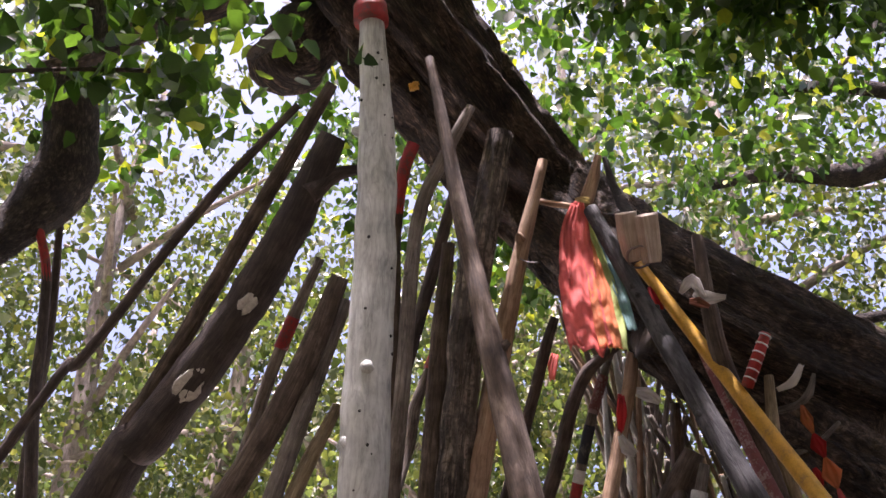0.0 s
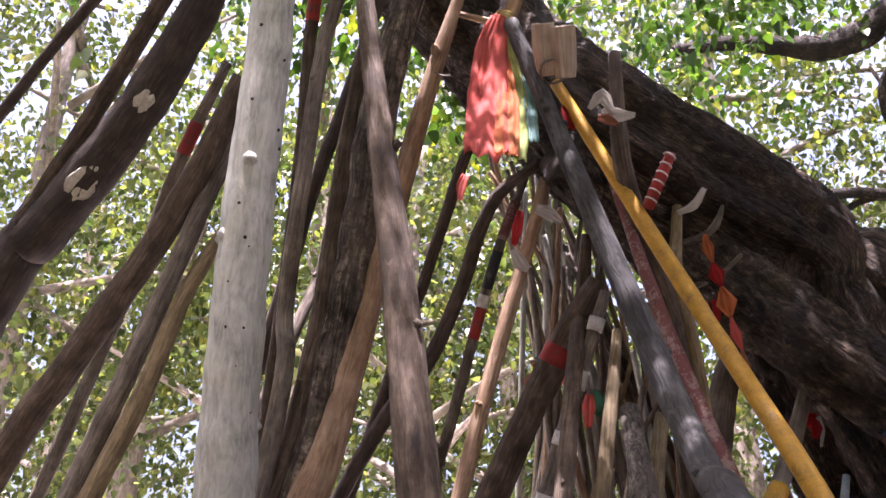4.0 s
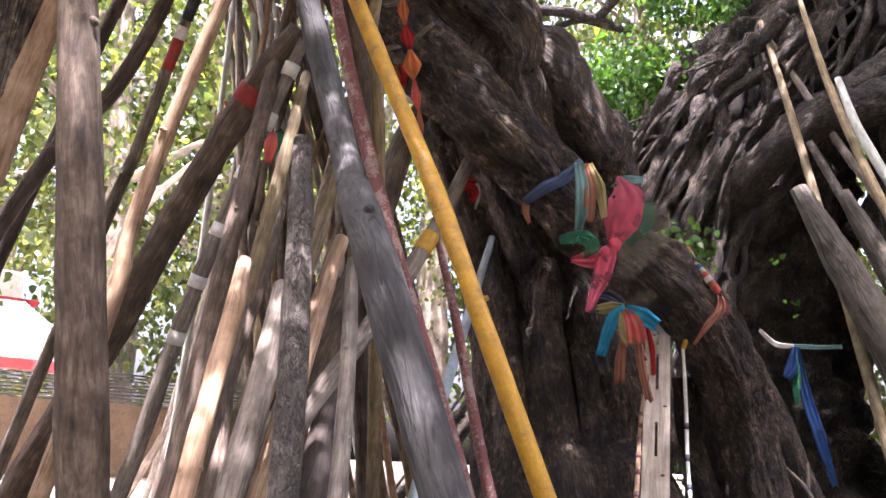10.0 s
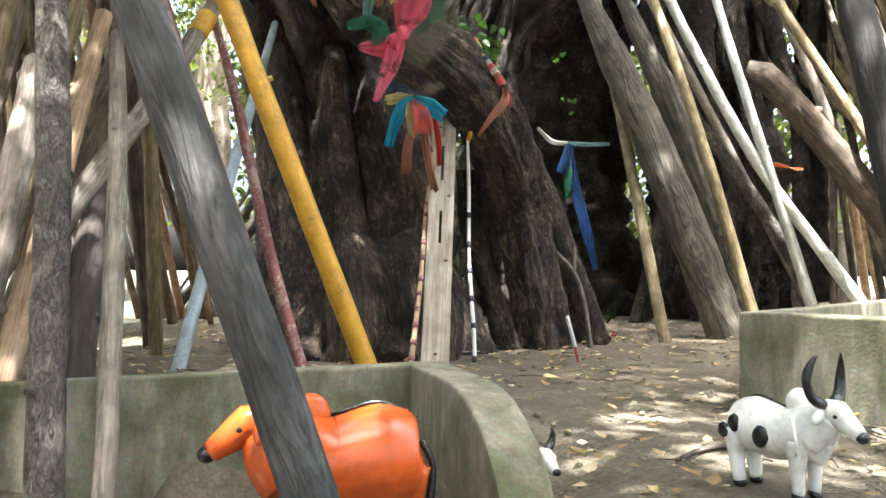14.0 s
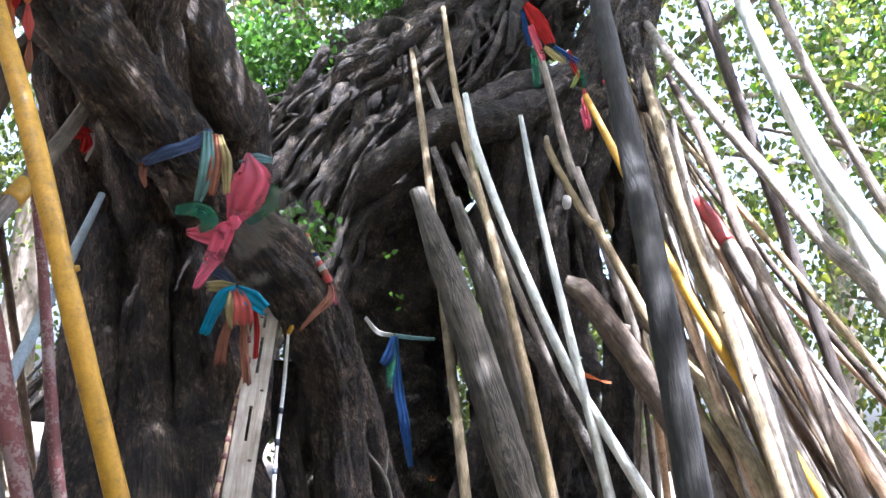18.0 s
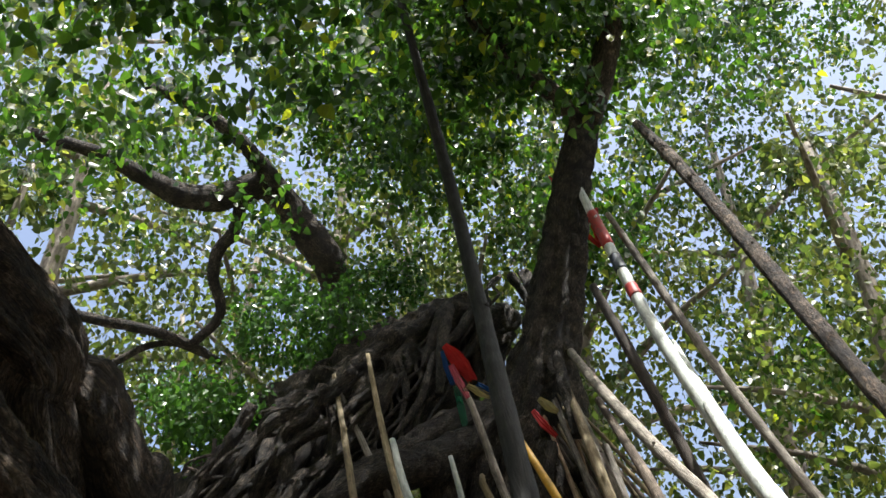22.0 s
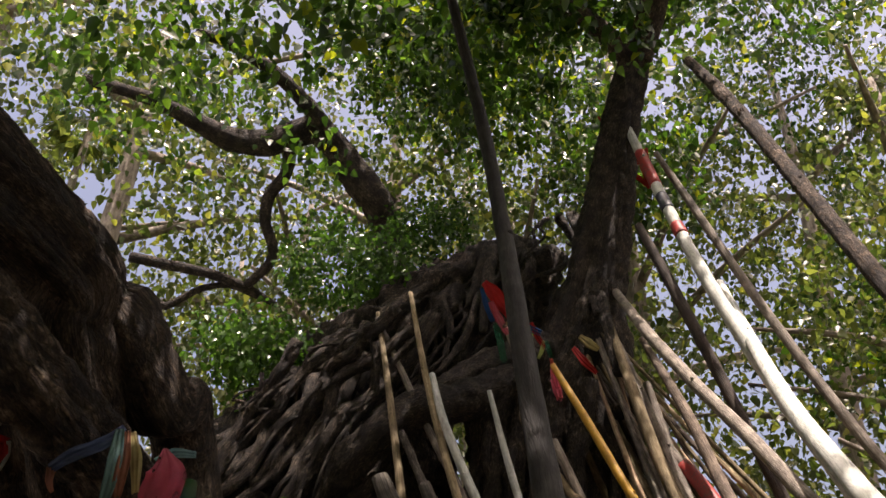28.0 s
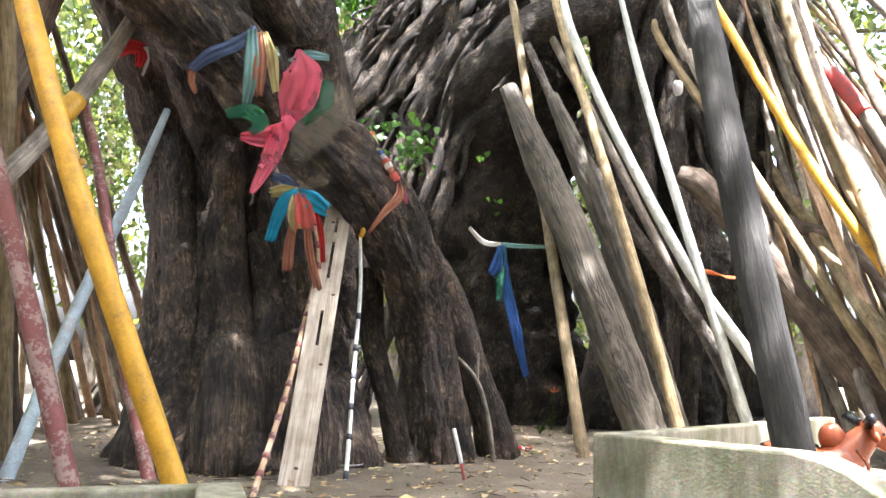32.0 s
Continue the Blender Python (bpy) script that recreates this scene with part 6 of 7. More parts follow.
bundle("offering_cloth", (1.33, 5.58, 5.72), "coral, orange, pale green and teal cloths tied to a pole", [
    ([(1.31, 5.48, 5.66), (1.27, 5.49, 5.45), (1.23, 5.42, 4.97), (1.19, 5.17, 4.41), (1.17, 4.98, 4.09)], [0.078, 0.190, 0.267, 0.301, 0.301], coral),
    ([(1.27, 5.47, 5.63), (1.20, 5.47, 5.38), (1.15, 5.41, 4.91), (1.12, 5.23, 4.45), (1.10, 5.03, 4.14)], [0.056, 0.111, 0.134, 0.134, 0.111], coral),
    ([(1.33, 5.51, 5.68), (1.34, 5.55, 5.39), (1.35, 5.36, 4.82), (1.31, 5.14, 4.39), (1.28, 4.97, 4.10)], [0.033, 0.077, 0.143, 0.165, 0.154], orange_cloth),
    ([(1.36, 5.62, 5.75), (1.42, 5.68, 5.49), (1.44, 5.46, 4.90), (1.40, 5.22, 4.45), (1.35, 5.07, 4.14)], [0.033, 0.076, 0.131, 0.153, 0.153], lime),
    ([(1.37, 5.67, 5.77), (1.49, 5.70, 5.45), (1.51, 5.41, 4.82), (1.49, 5.16, 4.34)], [0.033, 0.055, 0.089, 0.066], teal),
    ([(1.30, 5.55, 5.72), (1.34, 5.51, 5.71), (1.41, 5.53, 5.71)], [0.048, 0.054, 0.048], yellow_cloth),
])
bundle("pink_bow", (4.91, 6.14, 2.59), "sheer pink cloth tied in a bow round a root", [
    ([(4.82, 5.91, 3.12), (4.78, 5.75, 2.88), (4.77, 5.82, 2.68), (4.74, 5.88, 2.53)], [0.034, 0.289, 0.275, 0.069], pink),
    ([(4.95, 5.80, 2.93), (4.87, 5.81, 2.78), (4.78, 5.84, 2.62), (4.76, 5.88, 2.53)], [0.055, 0.165, 0.110, 0.041], pink),
    ([(4.74, 5.88, 2.52), (4.69, 5.89, 2.42), (4.62, 5.87, 2.23), (4.50, 5.88, 1.96)], [0.068, 0.163, 0.136, 0.047], pink),
] + [
    ([(4.72, 5.90, 2.50), (4.62, 5.95, 2.41), (4.45, 6.02, 2.39)], [0.068, 0.178, 0.055], pink),
    ([(4.67, 5.88, 2.45), (4.65, 5.88, 2.34), (4.62, 5.87, 2.23)], [0.028, 0.082, 0.041], pink),
    ([(5.07, 5.79, 2.89), (5.01, 5.79, 2.73), (4.95, 5.86, 2.51), (4.87, 5.91, 2.28)], [0.272, 0.408, 0.340, 0.136], brown_cloth),
    ([(5.01, 5.82, 2.91), (4.97, 5.80, 2.73), (4.89, 5.88, 2.56)], [0.114, 0.183, 0.069], green_cloth),
    ([(5.17, 6.04, 3.19), (4.91, 5.93, 3.11), (4.75, 5.89, 3.00)], [0.057, 0.080, 0.046], teal),
])
knot = Shape()
lump(knot, (4.72, 5.81, 2.51), (0.05, 0.04, 0.05), 7, 0.4)
lump(knot, (4.65, 5.85, 2.45), (0.04, 0.04, 0.04), 9, 0.4)
tagged(part("cloth_knot", knot, pink), "round knot of pink sheer cloth", "cloth")
bundle("faded_ribbons", (4.57, 6.07, 3.23), "faded blue, teal, rust and yellow ribbons round a root", [
    ([(4.47, 5.93, 3.20), (4.31, 5.89, 3.02), (4.15, 5.98, 2.91), (4.11, 6.20, 2.85)], [0.050, 0.091, 0.091, 0.066], navy),
    ([(4.12, 6.19, 2.86), (4.12, 6.18, 2.76), (4.17, 6.20, 2.69)], [0.066, 0.050, 0.025], rust),
    ([(4.42, 5.89, 3.16), (4.37, 5.76, 2.90), (4.37, 5.77, 2.70), (4.39, 5.84, 2.58)], [0.066, 0.107, 0.091, 0.066], teal),
] + [
    ([(4.47, 5.87, 3.15), (4.42, 5.73, 2.91), (4.42, 5.73, 2.74), (4.45, 5.77, 2.64)], [0.050, 0.091, 0.091, 0.050], rust),
    ([(4.51, 5.86, 3.16), (4.51, 5.73, 2.93), (4.57, 5.75, 2.69)], [0.041, 0.083, 0.050], yellow_cloth),
    ([(4.32, 6.00, 2.53), (4.40, 5.80, 2.52), (4.48, 5.76, 2.45), (4.44, 5.84, 2.38)], [0.066, 0.115, 0.107, 0.050], green_cloth),
])
bundle("ribbon_rosette", (4.92, 5.95, 2.03), "blue, yellow, violet and rust ribbons tied in a rosette", [
    ([(4.92, 5.96, 2.05), (4.84, 6.00, 1.98), (4.80, 6.05, 1.83), (4.78, 6.10, 1.67)], [0.062, 0.101, 0.086, 0.078], sky_cloth),
    ([(4.92, 5.96, 2.05), (4.93, 5.76, 1.96), (5.01, 5.68, 1.88)], [0.061, 0.137, 0.099], sky_cloth),
    ([(4.92, 5.97, 2.06), (4.85, 6.06, 2.06), (4.79, 6.16, 2.05)], [0.047, 0.102, 0.078], yellow_cloth),
    ([(4.92, 5.97, 2.06), (4.90, 6.14, 2.17), (4.86, 6.27, 2.20)], [0.048, 0.079, 0.063], navy),
    ([(4.92, 5.97, 2.06), (4.97, 5.83, 2.11), (5.08, 5.78, 2.16)], [0.046, 0.084, 0.061], brown_cloth),
] + [
    ([(4.92, 5.96, 2.05), (4.88, 5.80, 1.91), (4.91, 5.80, 1.76)], [0.061, 0.138, 0.161], coral),
    ([(4.91, 5.98, 2.04), (4.85, 5.89, 1.87), (4.89, 5.86, 1.76)], [0.061, 0.100, 0.123], yellow_cloth),
    ([(4.87, 5.91, 1.81), (4.88, 5.98, 1.65), (4.90, 6.02, 1.45)], [0.062, 0.077, 0.085], rust),
    ([(4.92, 5.81, 1.81), (4.99, 5.87, 1.61), (5.11, 5.92, 1.33)], [0.046, 0.061, 0.061], rust),
    ([(4.96, 5.75, 1.87), (5.02, 5.77, 1.73), (5.10, 5.85, 1.53)], [0.038, 0.045, 0.038], red_cloth),
])
bundle("blue_sash", (9.46, 8.58, 2.41), "long blue and green sash hung in the dark hollow", [
    ([(10.17, 8.44, 2.49), (9.73, 8.42, 2.44), (9.35, 8.46, 2.42)], [0.054, 0.054, 0.054], teal),
    ([(9.35, 8.46, 2.42), (9.26, 8.43, 2.15), (9.20, 8.47, 2.01)], [0.074, 0.147, 0.107], blue_cloth),
    ([(9.38, 8.47, 2.41), (9.30, 8.41, 2.01), (9.27, 8.39, 1.68)], [0.067, 0.121, 0.053], green_cloth),
    ([(9.39, 8.46, 2.40), (9.38, 8.34, 1.80), (9.42, 8.18, 1.22), (9.49, 8.09, 0.73)], [0.073, 0.127, 0.140, 0.073], blue_cloth),
    ([(9.35, 8.46, 2.42), (9.15, 8.57, 2.44), (8.91, 8.59, 2.60)], [0.053, 0.067, 0.040], white_cloth),
])
bundle("ribbon_tuft", (10.51, 7.35, 7.18), "red, blue, green and yellow ribbons on a pole top", [
    ([(9.72, 6.87, 7.06), (9.90, 6.79, 6.88), (10.14, 6.70, 6.60)], [0.091, 0.233, 0.152], red_cloth),
    ([(9.73, 6.92, 6.99), (9.85, 6.94, 6.78), (9.99, 6.94, 6.56)], [0.051, 0.081, 0.071], blue_cloth),
    ([(9.87, 6.88, 6.81), (10.04, 6.86, 6.58), (10.18, 6.83, 6.39)], [0.081, 0.122, 0.071], pink),
    ([(10.02, 6.92, 6.54), (10.15, 6.95, 6.30), (10.27, 6.98, 6.05)], [0.071, 0.101, 0.081], green_cloth),
    ([(10.11, 6.79, 6.55), (10.23, 6.68, 6.46), (10.34, 6.58, 6.39)], [0.061, 0.122, 0.071], yellow_cloth),
    ([(10.18, 6.67, 6.56), (10.31, 6.56, 6.46), (10.44, 6.44, 6.38)], [0.061, 0.101, 0.081], blue_cloth),
    ([(10.31, 6.51, 6.52), (10.42, 6.50, 6.35), (10.53, 6.46, 6.20)], [0.051, 0.081, 0.061], red_cloth),
    ([(10.50, 6.44, 6.28), (10.52, 6.50, 6.17), (10.53, 6.58, 6.06)], [0.061, 0.071, 0.040], lime),
    ([(10.51, 6.42, 6.28), (10.57, 6.42, 6.17), (10.63, 6.42, 6.05)], [0.051, 0.061, 0.040], green_cloth),
    ([(10.63, 6.43, 6.05), (10.73, 6.46, 5.82), (10.86, 6.47, 5.54)], [0.040, 0.081, 0.061], coral),
])
bundle("pink_shreds", (10.79, 6.52, 5.95), "bright pink paper shreds tied to a yellow pole", [
    ([(10.78, 6.53, 6.03), (10.70, 6.44, 5.81), (10.74, 6.42, 5.63)], [0.048, 0.109, 0.061], pink),
    ([(10.79, 6.55, 5.83), (10.74, 6.43, 5.60), (10.77, 6.43, 5.47)], [0.060, 0.133, 0.060], pink),
    ([(11.23, 6.46, 6.44), (11.25, 6.29, 6.17), (11.37, 6.18, 6.00)], [0.073, 0.122, 0.061], red_cloth),
    ([(11.36, 6.42, 6.66), (11.37, 6.27, 6.50), (11.44, 6.16, 6.39)], [0.075, 0.149, 0.075], yellow_cloth),
])
bundle("red_tatters", (14.17, 6.71, 12.19), "red and white shredded strips round a pole top", [
    ([(13.57, 7.02, 12.70), (14.01, 6.89, 12.25), (14.32, 6.66, 11.68)], [0.039, 0.130, 0.156], red_cloth),
    ([(14.46, 6.50, 12.12), (14.37, 6.53, 11.64), (14.48, 6.51, 11.16)], [0.052, 0.206, 0.155], red_cloth),
    ([(13.94, 6.73, 12.76), (14.17, 6.71, 12.19), (14.33, 6.64, 11.68)], [0.039, 0.130, 0.078], white_cloth),
    ([(14.40, 6.69, 12.25), (14.32, 6.61, 11.80), (14.41, 6.57, 11.48)], [0.039, 0.078, 0.052], white_cloth),
    ([(14.19, 6.97, 11.76), (14.37, 6.76, 11.48), (14.48, 6.55, 11.17)], [0.038, 0.103, 0.103], red_cloth),
])
bundle("red_rag", (3.98, 7.03, 3.22), "red rag tied to a grey stick", [
    ([(3.81, 6.94, 3.10), (3.88, 6.86, 3.15), (3.99, 6.84, 3.15)], [0.082, 0.117, 0.082], red_cloth),
    ([(3.96, 6.85, 3.16), (3.97, 6.83, 3.08), (3.96, 6.85, 3.01)], [0.070, 0.094, 0.047], red_cloth),
    ([(3.99, 6.82, 3.17), (4.02, 6.84, 3.07), (4.00, 6.86, 2.95)], [0.035, 0.035, 0.023], white_cloth),
])
bundle("knotted_rag", (1.99, 7.07, 3.51), "teal and coral rag knotted round a splintered pole", [
    ([(1.82, 7.08, 3.52), (1.94, 6.95, 3.53), (2.12, 7.09, 3.53)], [0.075, 0.104, 0.085], rust),
    ([(1.83, 7.03, 3.56), (1.90, 6.93, 3.53), (1.99, 6.96, 3.53)], [0.047, 0.066, 0.047], teal),
    ([(1.86, 7.05, 3.46), (1.80, 7.04, 3.40), (1.76, 7.08, 3.37)], [0.057, 0.066, 0.019], rust),
    ([(2.03, 7.03, 3.47), (2.09, 7.02, 3.37), (2.11, 7.05, 3.27)], [0.057, 0.066, 0.028], coral),
])
bundle("coral_rag", (2.09, 6.29, 3.03), "coral rag hanging from a pole", [
    ([(2.07, 6.28, 3.06), (2.05, 6.24, 2.95), (2.05, 6.27, 2.82)], [0.048, 0.096, 0.048], coral),
    ([(2.10, 6.29, 3.09), (2.13, 6.27, 3.02), (2.12, 6.30, 2.92)], [0.048, 0.077, 0.048], green_cloth),
])
bundle("red_scraps", (1.69, 5.04, 4.09), "bright red cloth scraps behind the yellow pole", [
    ([(1.78, 5.54, 4.93), (1.81, 5.53, 4.84), (1.84, 5.56, 4.75)], [0.046, 0.103, 0.057], red_cloth),
    ([(1.77, 5.55, 4.91), (1.81, 5.56, 4.82), (1.79, 5.55, 4.75)], [0.045, 0.068, 0.034], orange_cloth),
    ([(2.96, 6.30, 3.82), (3.01, 6.33, 3.70), (3.10, 6.41, 3.56)], [0.058, 0.093, 0.058], orange_cloth),
    ([(3.02, 6.26, 3.83), (3.05, 6.27, 3.76), (3.07, 6.37, 3.64)], [0.035, 0.058, 0.035], red_cloth),
])
bundle("red_rag", (1.46, 5.58, 4.01), "dark red rag and pale paper hung on a crooked pole", [
    ([(1.48, 5.62, 4.09), (1.44, 5.52, 3.90), (1.42, 5.53, 3.78)], [0.048, 0.067, 0.038], red_cloth),
    ([(1.42, 5.55, 3.76), (1.47, 5.60, 3.69), (1.54, 5.67, 3.68)], [0.038, 0.095, 0.047], white_cloth),
    ([(1.58, 5.59, 4.10), (1.67, 5.62, 4.09), (1.78, 5.73, 4.09)], [0.061, 0.101, 0.040], white_cloth),
    ([(1.17, 6.26, 4.74), (1.14, 6.26, 4.64), (1.13, 6.28, 4.52)], [0.054, 0.075, 0.043], coral),
])
bundle("paper_flower", (1.97, 5.14, 4.64), "faded pinkish paper flowers on the limb", [
    ([(1.86, 5.17, 4.64), (1.93, 5.10, 4.70), (2.02, 5.16, 4.60)], [0.03, 0.1, 0.03], white_cloth),
    ([(1.95, 5.15, 4.64), (2.04, 5.16, 4.60), (2.15, 5.13, 4.59)], [0.06, 0.1, 0.03], white_cloth),
    ([(2.48, 5.40, 4.04), (2.57, 5.34, 4.07), (2.62, 5.27, 4.16)], [0.03, 0.06, 0.03], white_cloth),
    ([(1.92, 5.19, 4.59), (1.98, 5.18, 4.58), (2.05, 5.19, 4.55)], [0.04, 0.07, 0.03], rust),
])
bundle("orange_garland", (2.80, 5.76, 4.10), "string of faded orange and red cloth flowers", [
    ([(2.80, 5.76, 4.10), (2.83, 5.80, 4.01), (2.87, 5.84, 3.92)], [0.02, 0.090, 0.02], orange_cloth),
    ([(2.87, 5.84, 3.92), (2.90, 5.87, 3.85), (2.94, 5.90, 3.77)], [0.02, 0.120, 0.02], red_cloth),
    ([(2.94, 5.90, 3.77), (2.98, 5.94, 3.67), (3.02, 5.99, 3.58)], [0.02, 0.150, 0.02], orange_cloth),
    ([(3.02, 5.99, 3.58), (3.06, 6.03, 3.47), (3.10, 6.06, 3.38)], [0.02, 0.080, 0.02], coral),
    ([(3.10, 6.06, 3.38), (3.13, 6.09, 3.27), (3.16, 6.12, 3.18)], [0.02, 0.060, 0.02], rust),
], "garland")
# A beaded rainbow garland
garland = thing("garland", (5.62, 5.91, 2.44), "rainbow striped garland of paper rings on the root", "garland")
stops = [orange_cloth, lime, yellow_cloth, green_cloth, yellow_cloth, blue_cloth, white_cloth, coral, white_cloth, rust, coral]
line = [p for p, _ in smooth_path([(5.56, 5.98, 2.63), (5.56, 5.87, 2.47), (5.60, 5.77, 2.34), (5.66, 5.73, 2.23)], 0.02)]
for k, mat in enumerate(stops):
    i, j = int(k / len(stops) * (len(line) - 1)), int((k + 1) / len(stops) * (len(line) - 1))
    s = Shape()
    tube(s, [line[i], line[max(j, i + 1)]], [0.034, 0.032], seg=12, step=0.01, rough=0.15, wave=30)
    under(part("ring", s, mat), garland)
bundle("rust_strip", (5.70, 5.77, 2.16), "rust cloth strip round the root", [
    ([(5.71, 5.77, 2.23), (5.67, 5.71, 2.10), (5.55, 5.74, 1.95), (5.49, 5.84, 1.80)], [0.032, 0.075, 0.053, 0.021], rust),
    ([(5.70, 5.78, 2.25), (5.72, 5.73, 2.16), (5.77, 5.74, 2.06)], [0.022, 0.032, 0.022], pink),
])


# Plank with two long slits, leaning on the root
def board(parent, x0, x1, y0, y1, mat, thick=0.035):
    s = Shape()
    v = []
    for y in np.linspace(y0, y1, 10):
        for x, z in ((x0, 0), (x1, 0), (x1, thick), (x0, thick)):
            v.append((x + 0.0025 * noise.noise((x * 9, y * 4, 1)), y, z + 0.003 * noise.noise((x * 5, y * 3, 4))))
    f = [(3, 2, 1, 0), (36, 37, 38, 39)]
    for i in range(9):
        f += [(4 * i + k, 4 * i + (k + 1) % 4, 4 * i + 4 + (k + 1) % 4, 4 * i + 4 + k) for k in range(4)]
    s.add(v, f, [[(v[i][0] + 0.5 * v[i][2], v[i][1]) for i in face] for face in f])
    return part("board", s, mat, parent, smooth=False)


low, high = Vector((4.64, 5.31, -0.15)), Vector((5.54, 6.34, 2.15))
low.z = -0.02
up = (high - low).normalized()
side = up.cross(Vector((-0.55, -0.83, 0.0))).normalized()
side = -side if side.x < 0 else side
out = side.cross(up)
plank = thing("wooden_plank", low, "bare grey-brown plank with long slits and nail holes", "plank")
plank.matrix_world = Matrix.Translation(low) @ Matrix((side, up, out)).transposed().to_4x4()
L, W = (high - low).length, 0.1
for x0, x1, y0, y1 in ((-W, -0.012, 0, L), (0.012, W, 0, L), (-0.014, 0.014, 0.9 * L, L), (-0.014, 0.014, 0.54 * L, 0.66 * L), (-0.014, 0.014, 0.0, 0.42 * L), (-0.014, 0.014, 0.8 * L, 0.84 * L)):
    board(plank, x0, x1, y0, y1, wood_plank)
for x, y in ((-0.03, 0.88), (0.05, 0.36), (0.0, 0.05), (0.06, 0.6)):
    s = Shape()
    lump(s, (x, y * L, 0.035), (0.016, 0.011, 0.004), y)
    part("nail_hole", s, wood_dark, plank)

# Thin sticks by the plank
pole([(5.13, 6.08, 1.89), (5.18, 6.04, 1.55), (5.09, 6.00, 1.24), (4.70, 5.56, 0.61), (4.20, 5.01, -0.01)], 0.016, 0.020, wood_tan, "thin tan stick with dark twisted rings", [(0.06 * i, 0.06 * i + 0.018, maroon_paint) for i in range(16)], knots=0, seg=7, group="offering sticks", name="striped_stick")
pole([(5.54, 6.03, 1.79), (5.59, 6.07, 1.37), (5.47, 5.92, 0.83), (5.17, 5.50, 0.19), (5.07, 5.37, -0.11)], 0.017, 0.016, white_paint, "thin white stick with dark flecks", [(0.12 * i + 0.3, 0.12 * i + 0.315, black_paint) for i in range(6)], knots=0, seg=7, group="offering sticks", name="striped_stick")
pole([(5.65, 6.00, 1.99), (5.57, 6.01, 1.89), (5.54, 6.03, 1.79)], 0.021, 0.021, yellow_paint, "short orange stick tied to another", ground=False, knots=0, seg=7, group="offering sticks", name="striped_stick")
twig = Shape()
tube(twig, [(6.95, 5.91, -0.05), (6.81, 5.87, 0.41), (6.72, 5.91, 0.69), (6.59, 6.01, 0.88)], [0.025, 0.023, 0.020, 0.012], seg=7, step=0.05, rough=0.15)
tube(twig, [(6.72, 5.91, 0.69), (6.73, 5.91, 0.93)], [0.017, 0.010], seg=7, step=0.05, rough=0.15)
tagged(part("forked_twig", twig, wood_grey), "pale forked twig stuck in the soil", "twig")
pole([(5.89, 5.22, 0.35), (5.92, 5.18, 0.17), (5.93, 5.13, -0.02)], 0.011, 0.013, red_paint, "short red and white incense stick", [(0.0, 0.5, white_paint)], knots=0, seg=6, group="offering sticks", name="incense_stick", rough=0.0)


# A white dish, offerings and litter
def dish(at, r):
    s = Shape()
    prof = [(0.0, 0.004), (r * 0.6, 0.004), (r * 0.95, 0.018), (r, 0.026), (r * 0.97, 0.02), (r * 0.6, 0.0), (0.0, 0.0)]
    n = 24
    v = [(at[0] + a * math.cos(k / n * math.tau), at[1] + a * math.sin(k / n * math.tau), at[2] + z) for a, z in prof for k in range(n)]
    f = [(i * n + k, i * n + (k + 1) % n, (i + 1) * n + (k + 1) % n, (i + 1) * n + k) for i in range(len(prof) - 1) for k in range(n)]
    s.add(v, f)
    return tagged(part("dish", s, gloss_white), "shallow white dish on the soil", "dish")


dish(flat_at((5.47, 6.02, 0.00), 0.02), 0.17)
flowers = thing("offering_flowers", (7.71, 6.53, 0.00), "withered red and yellow offering flowers on the soil", "flowers")
rnd = random.Random(3)
for k in range(26):
    p = Vector(flowers.location) + Vector((rnd.uniform(-0.22, 0.3), rnd.uniform(-0.15, 0.15), rnd.uniform(0.01, 0.07)))
    s = Shape()
    lump(s, p, (rnd.uniform(0.015, 0.04), rnd.uniform(0.015, 0.04), rnd.uniform(0.01, 0.025)), k, 0.5, 8, 5)
    under(part("petal", s, rnd.choice([red_cloth, rust, rust, yellow_cloth, white_cloth])), flowers)


def plant(at, high, mat, label, blades, seed, flower=None):
    rnd = random.Random(seed)
    ob = thing("small_plant", at, label, "plant")
    for k in range(blades):
        a = rnd.random() * math.tau
        tip = Vector(at) + Vector((math.cos(a) * high * 0.5, math.sin(a) * high * 0.5, high * rnd.uniform(0.4, 1.0)))
        ribbon([Vector(at), Vector(at).lerp(tip, 0.6) + Vector((0, 0, high * 0.25)), tip], [0.008, 0.05, 0.006], mat, "leaf", ob, fold=0.15, waves=0.5, cells=4, seed=k)
    if flower:
        s = Shape()
        tube(s, [Vector(at), Vector(at) + Vector((0.03, 0, high)), Vector(at) + Vector((0.05, 0, high * 2.2))], [0.008, 0.007, 0.005], seg=6, step=0.1)
        under(part("stem", s, leaf_ivy), ob)
        for k in range(8):
            a = k * 0.8
            b = Vector(at) + Vector((0.05, 0, high * 2.2))
            ribbon([b, b + Vector((math.cos(a) * 0.09, math.sin(a) * 0.09, 0.02 + 0.05 * (k % 2)))], [0.02, 0.004], flower, "petal", ob, cells=3, seed=k)
    return ob


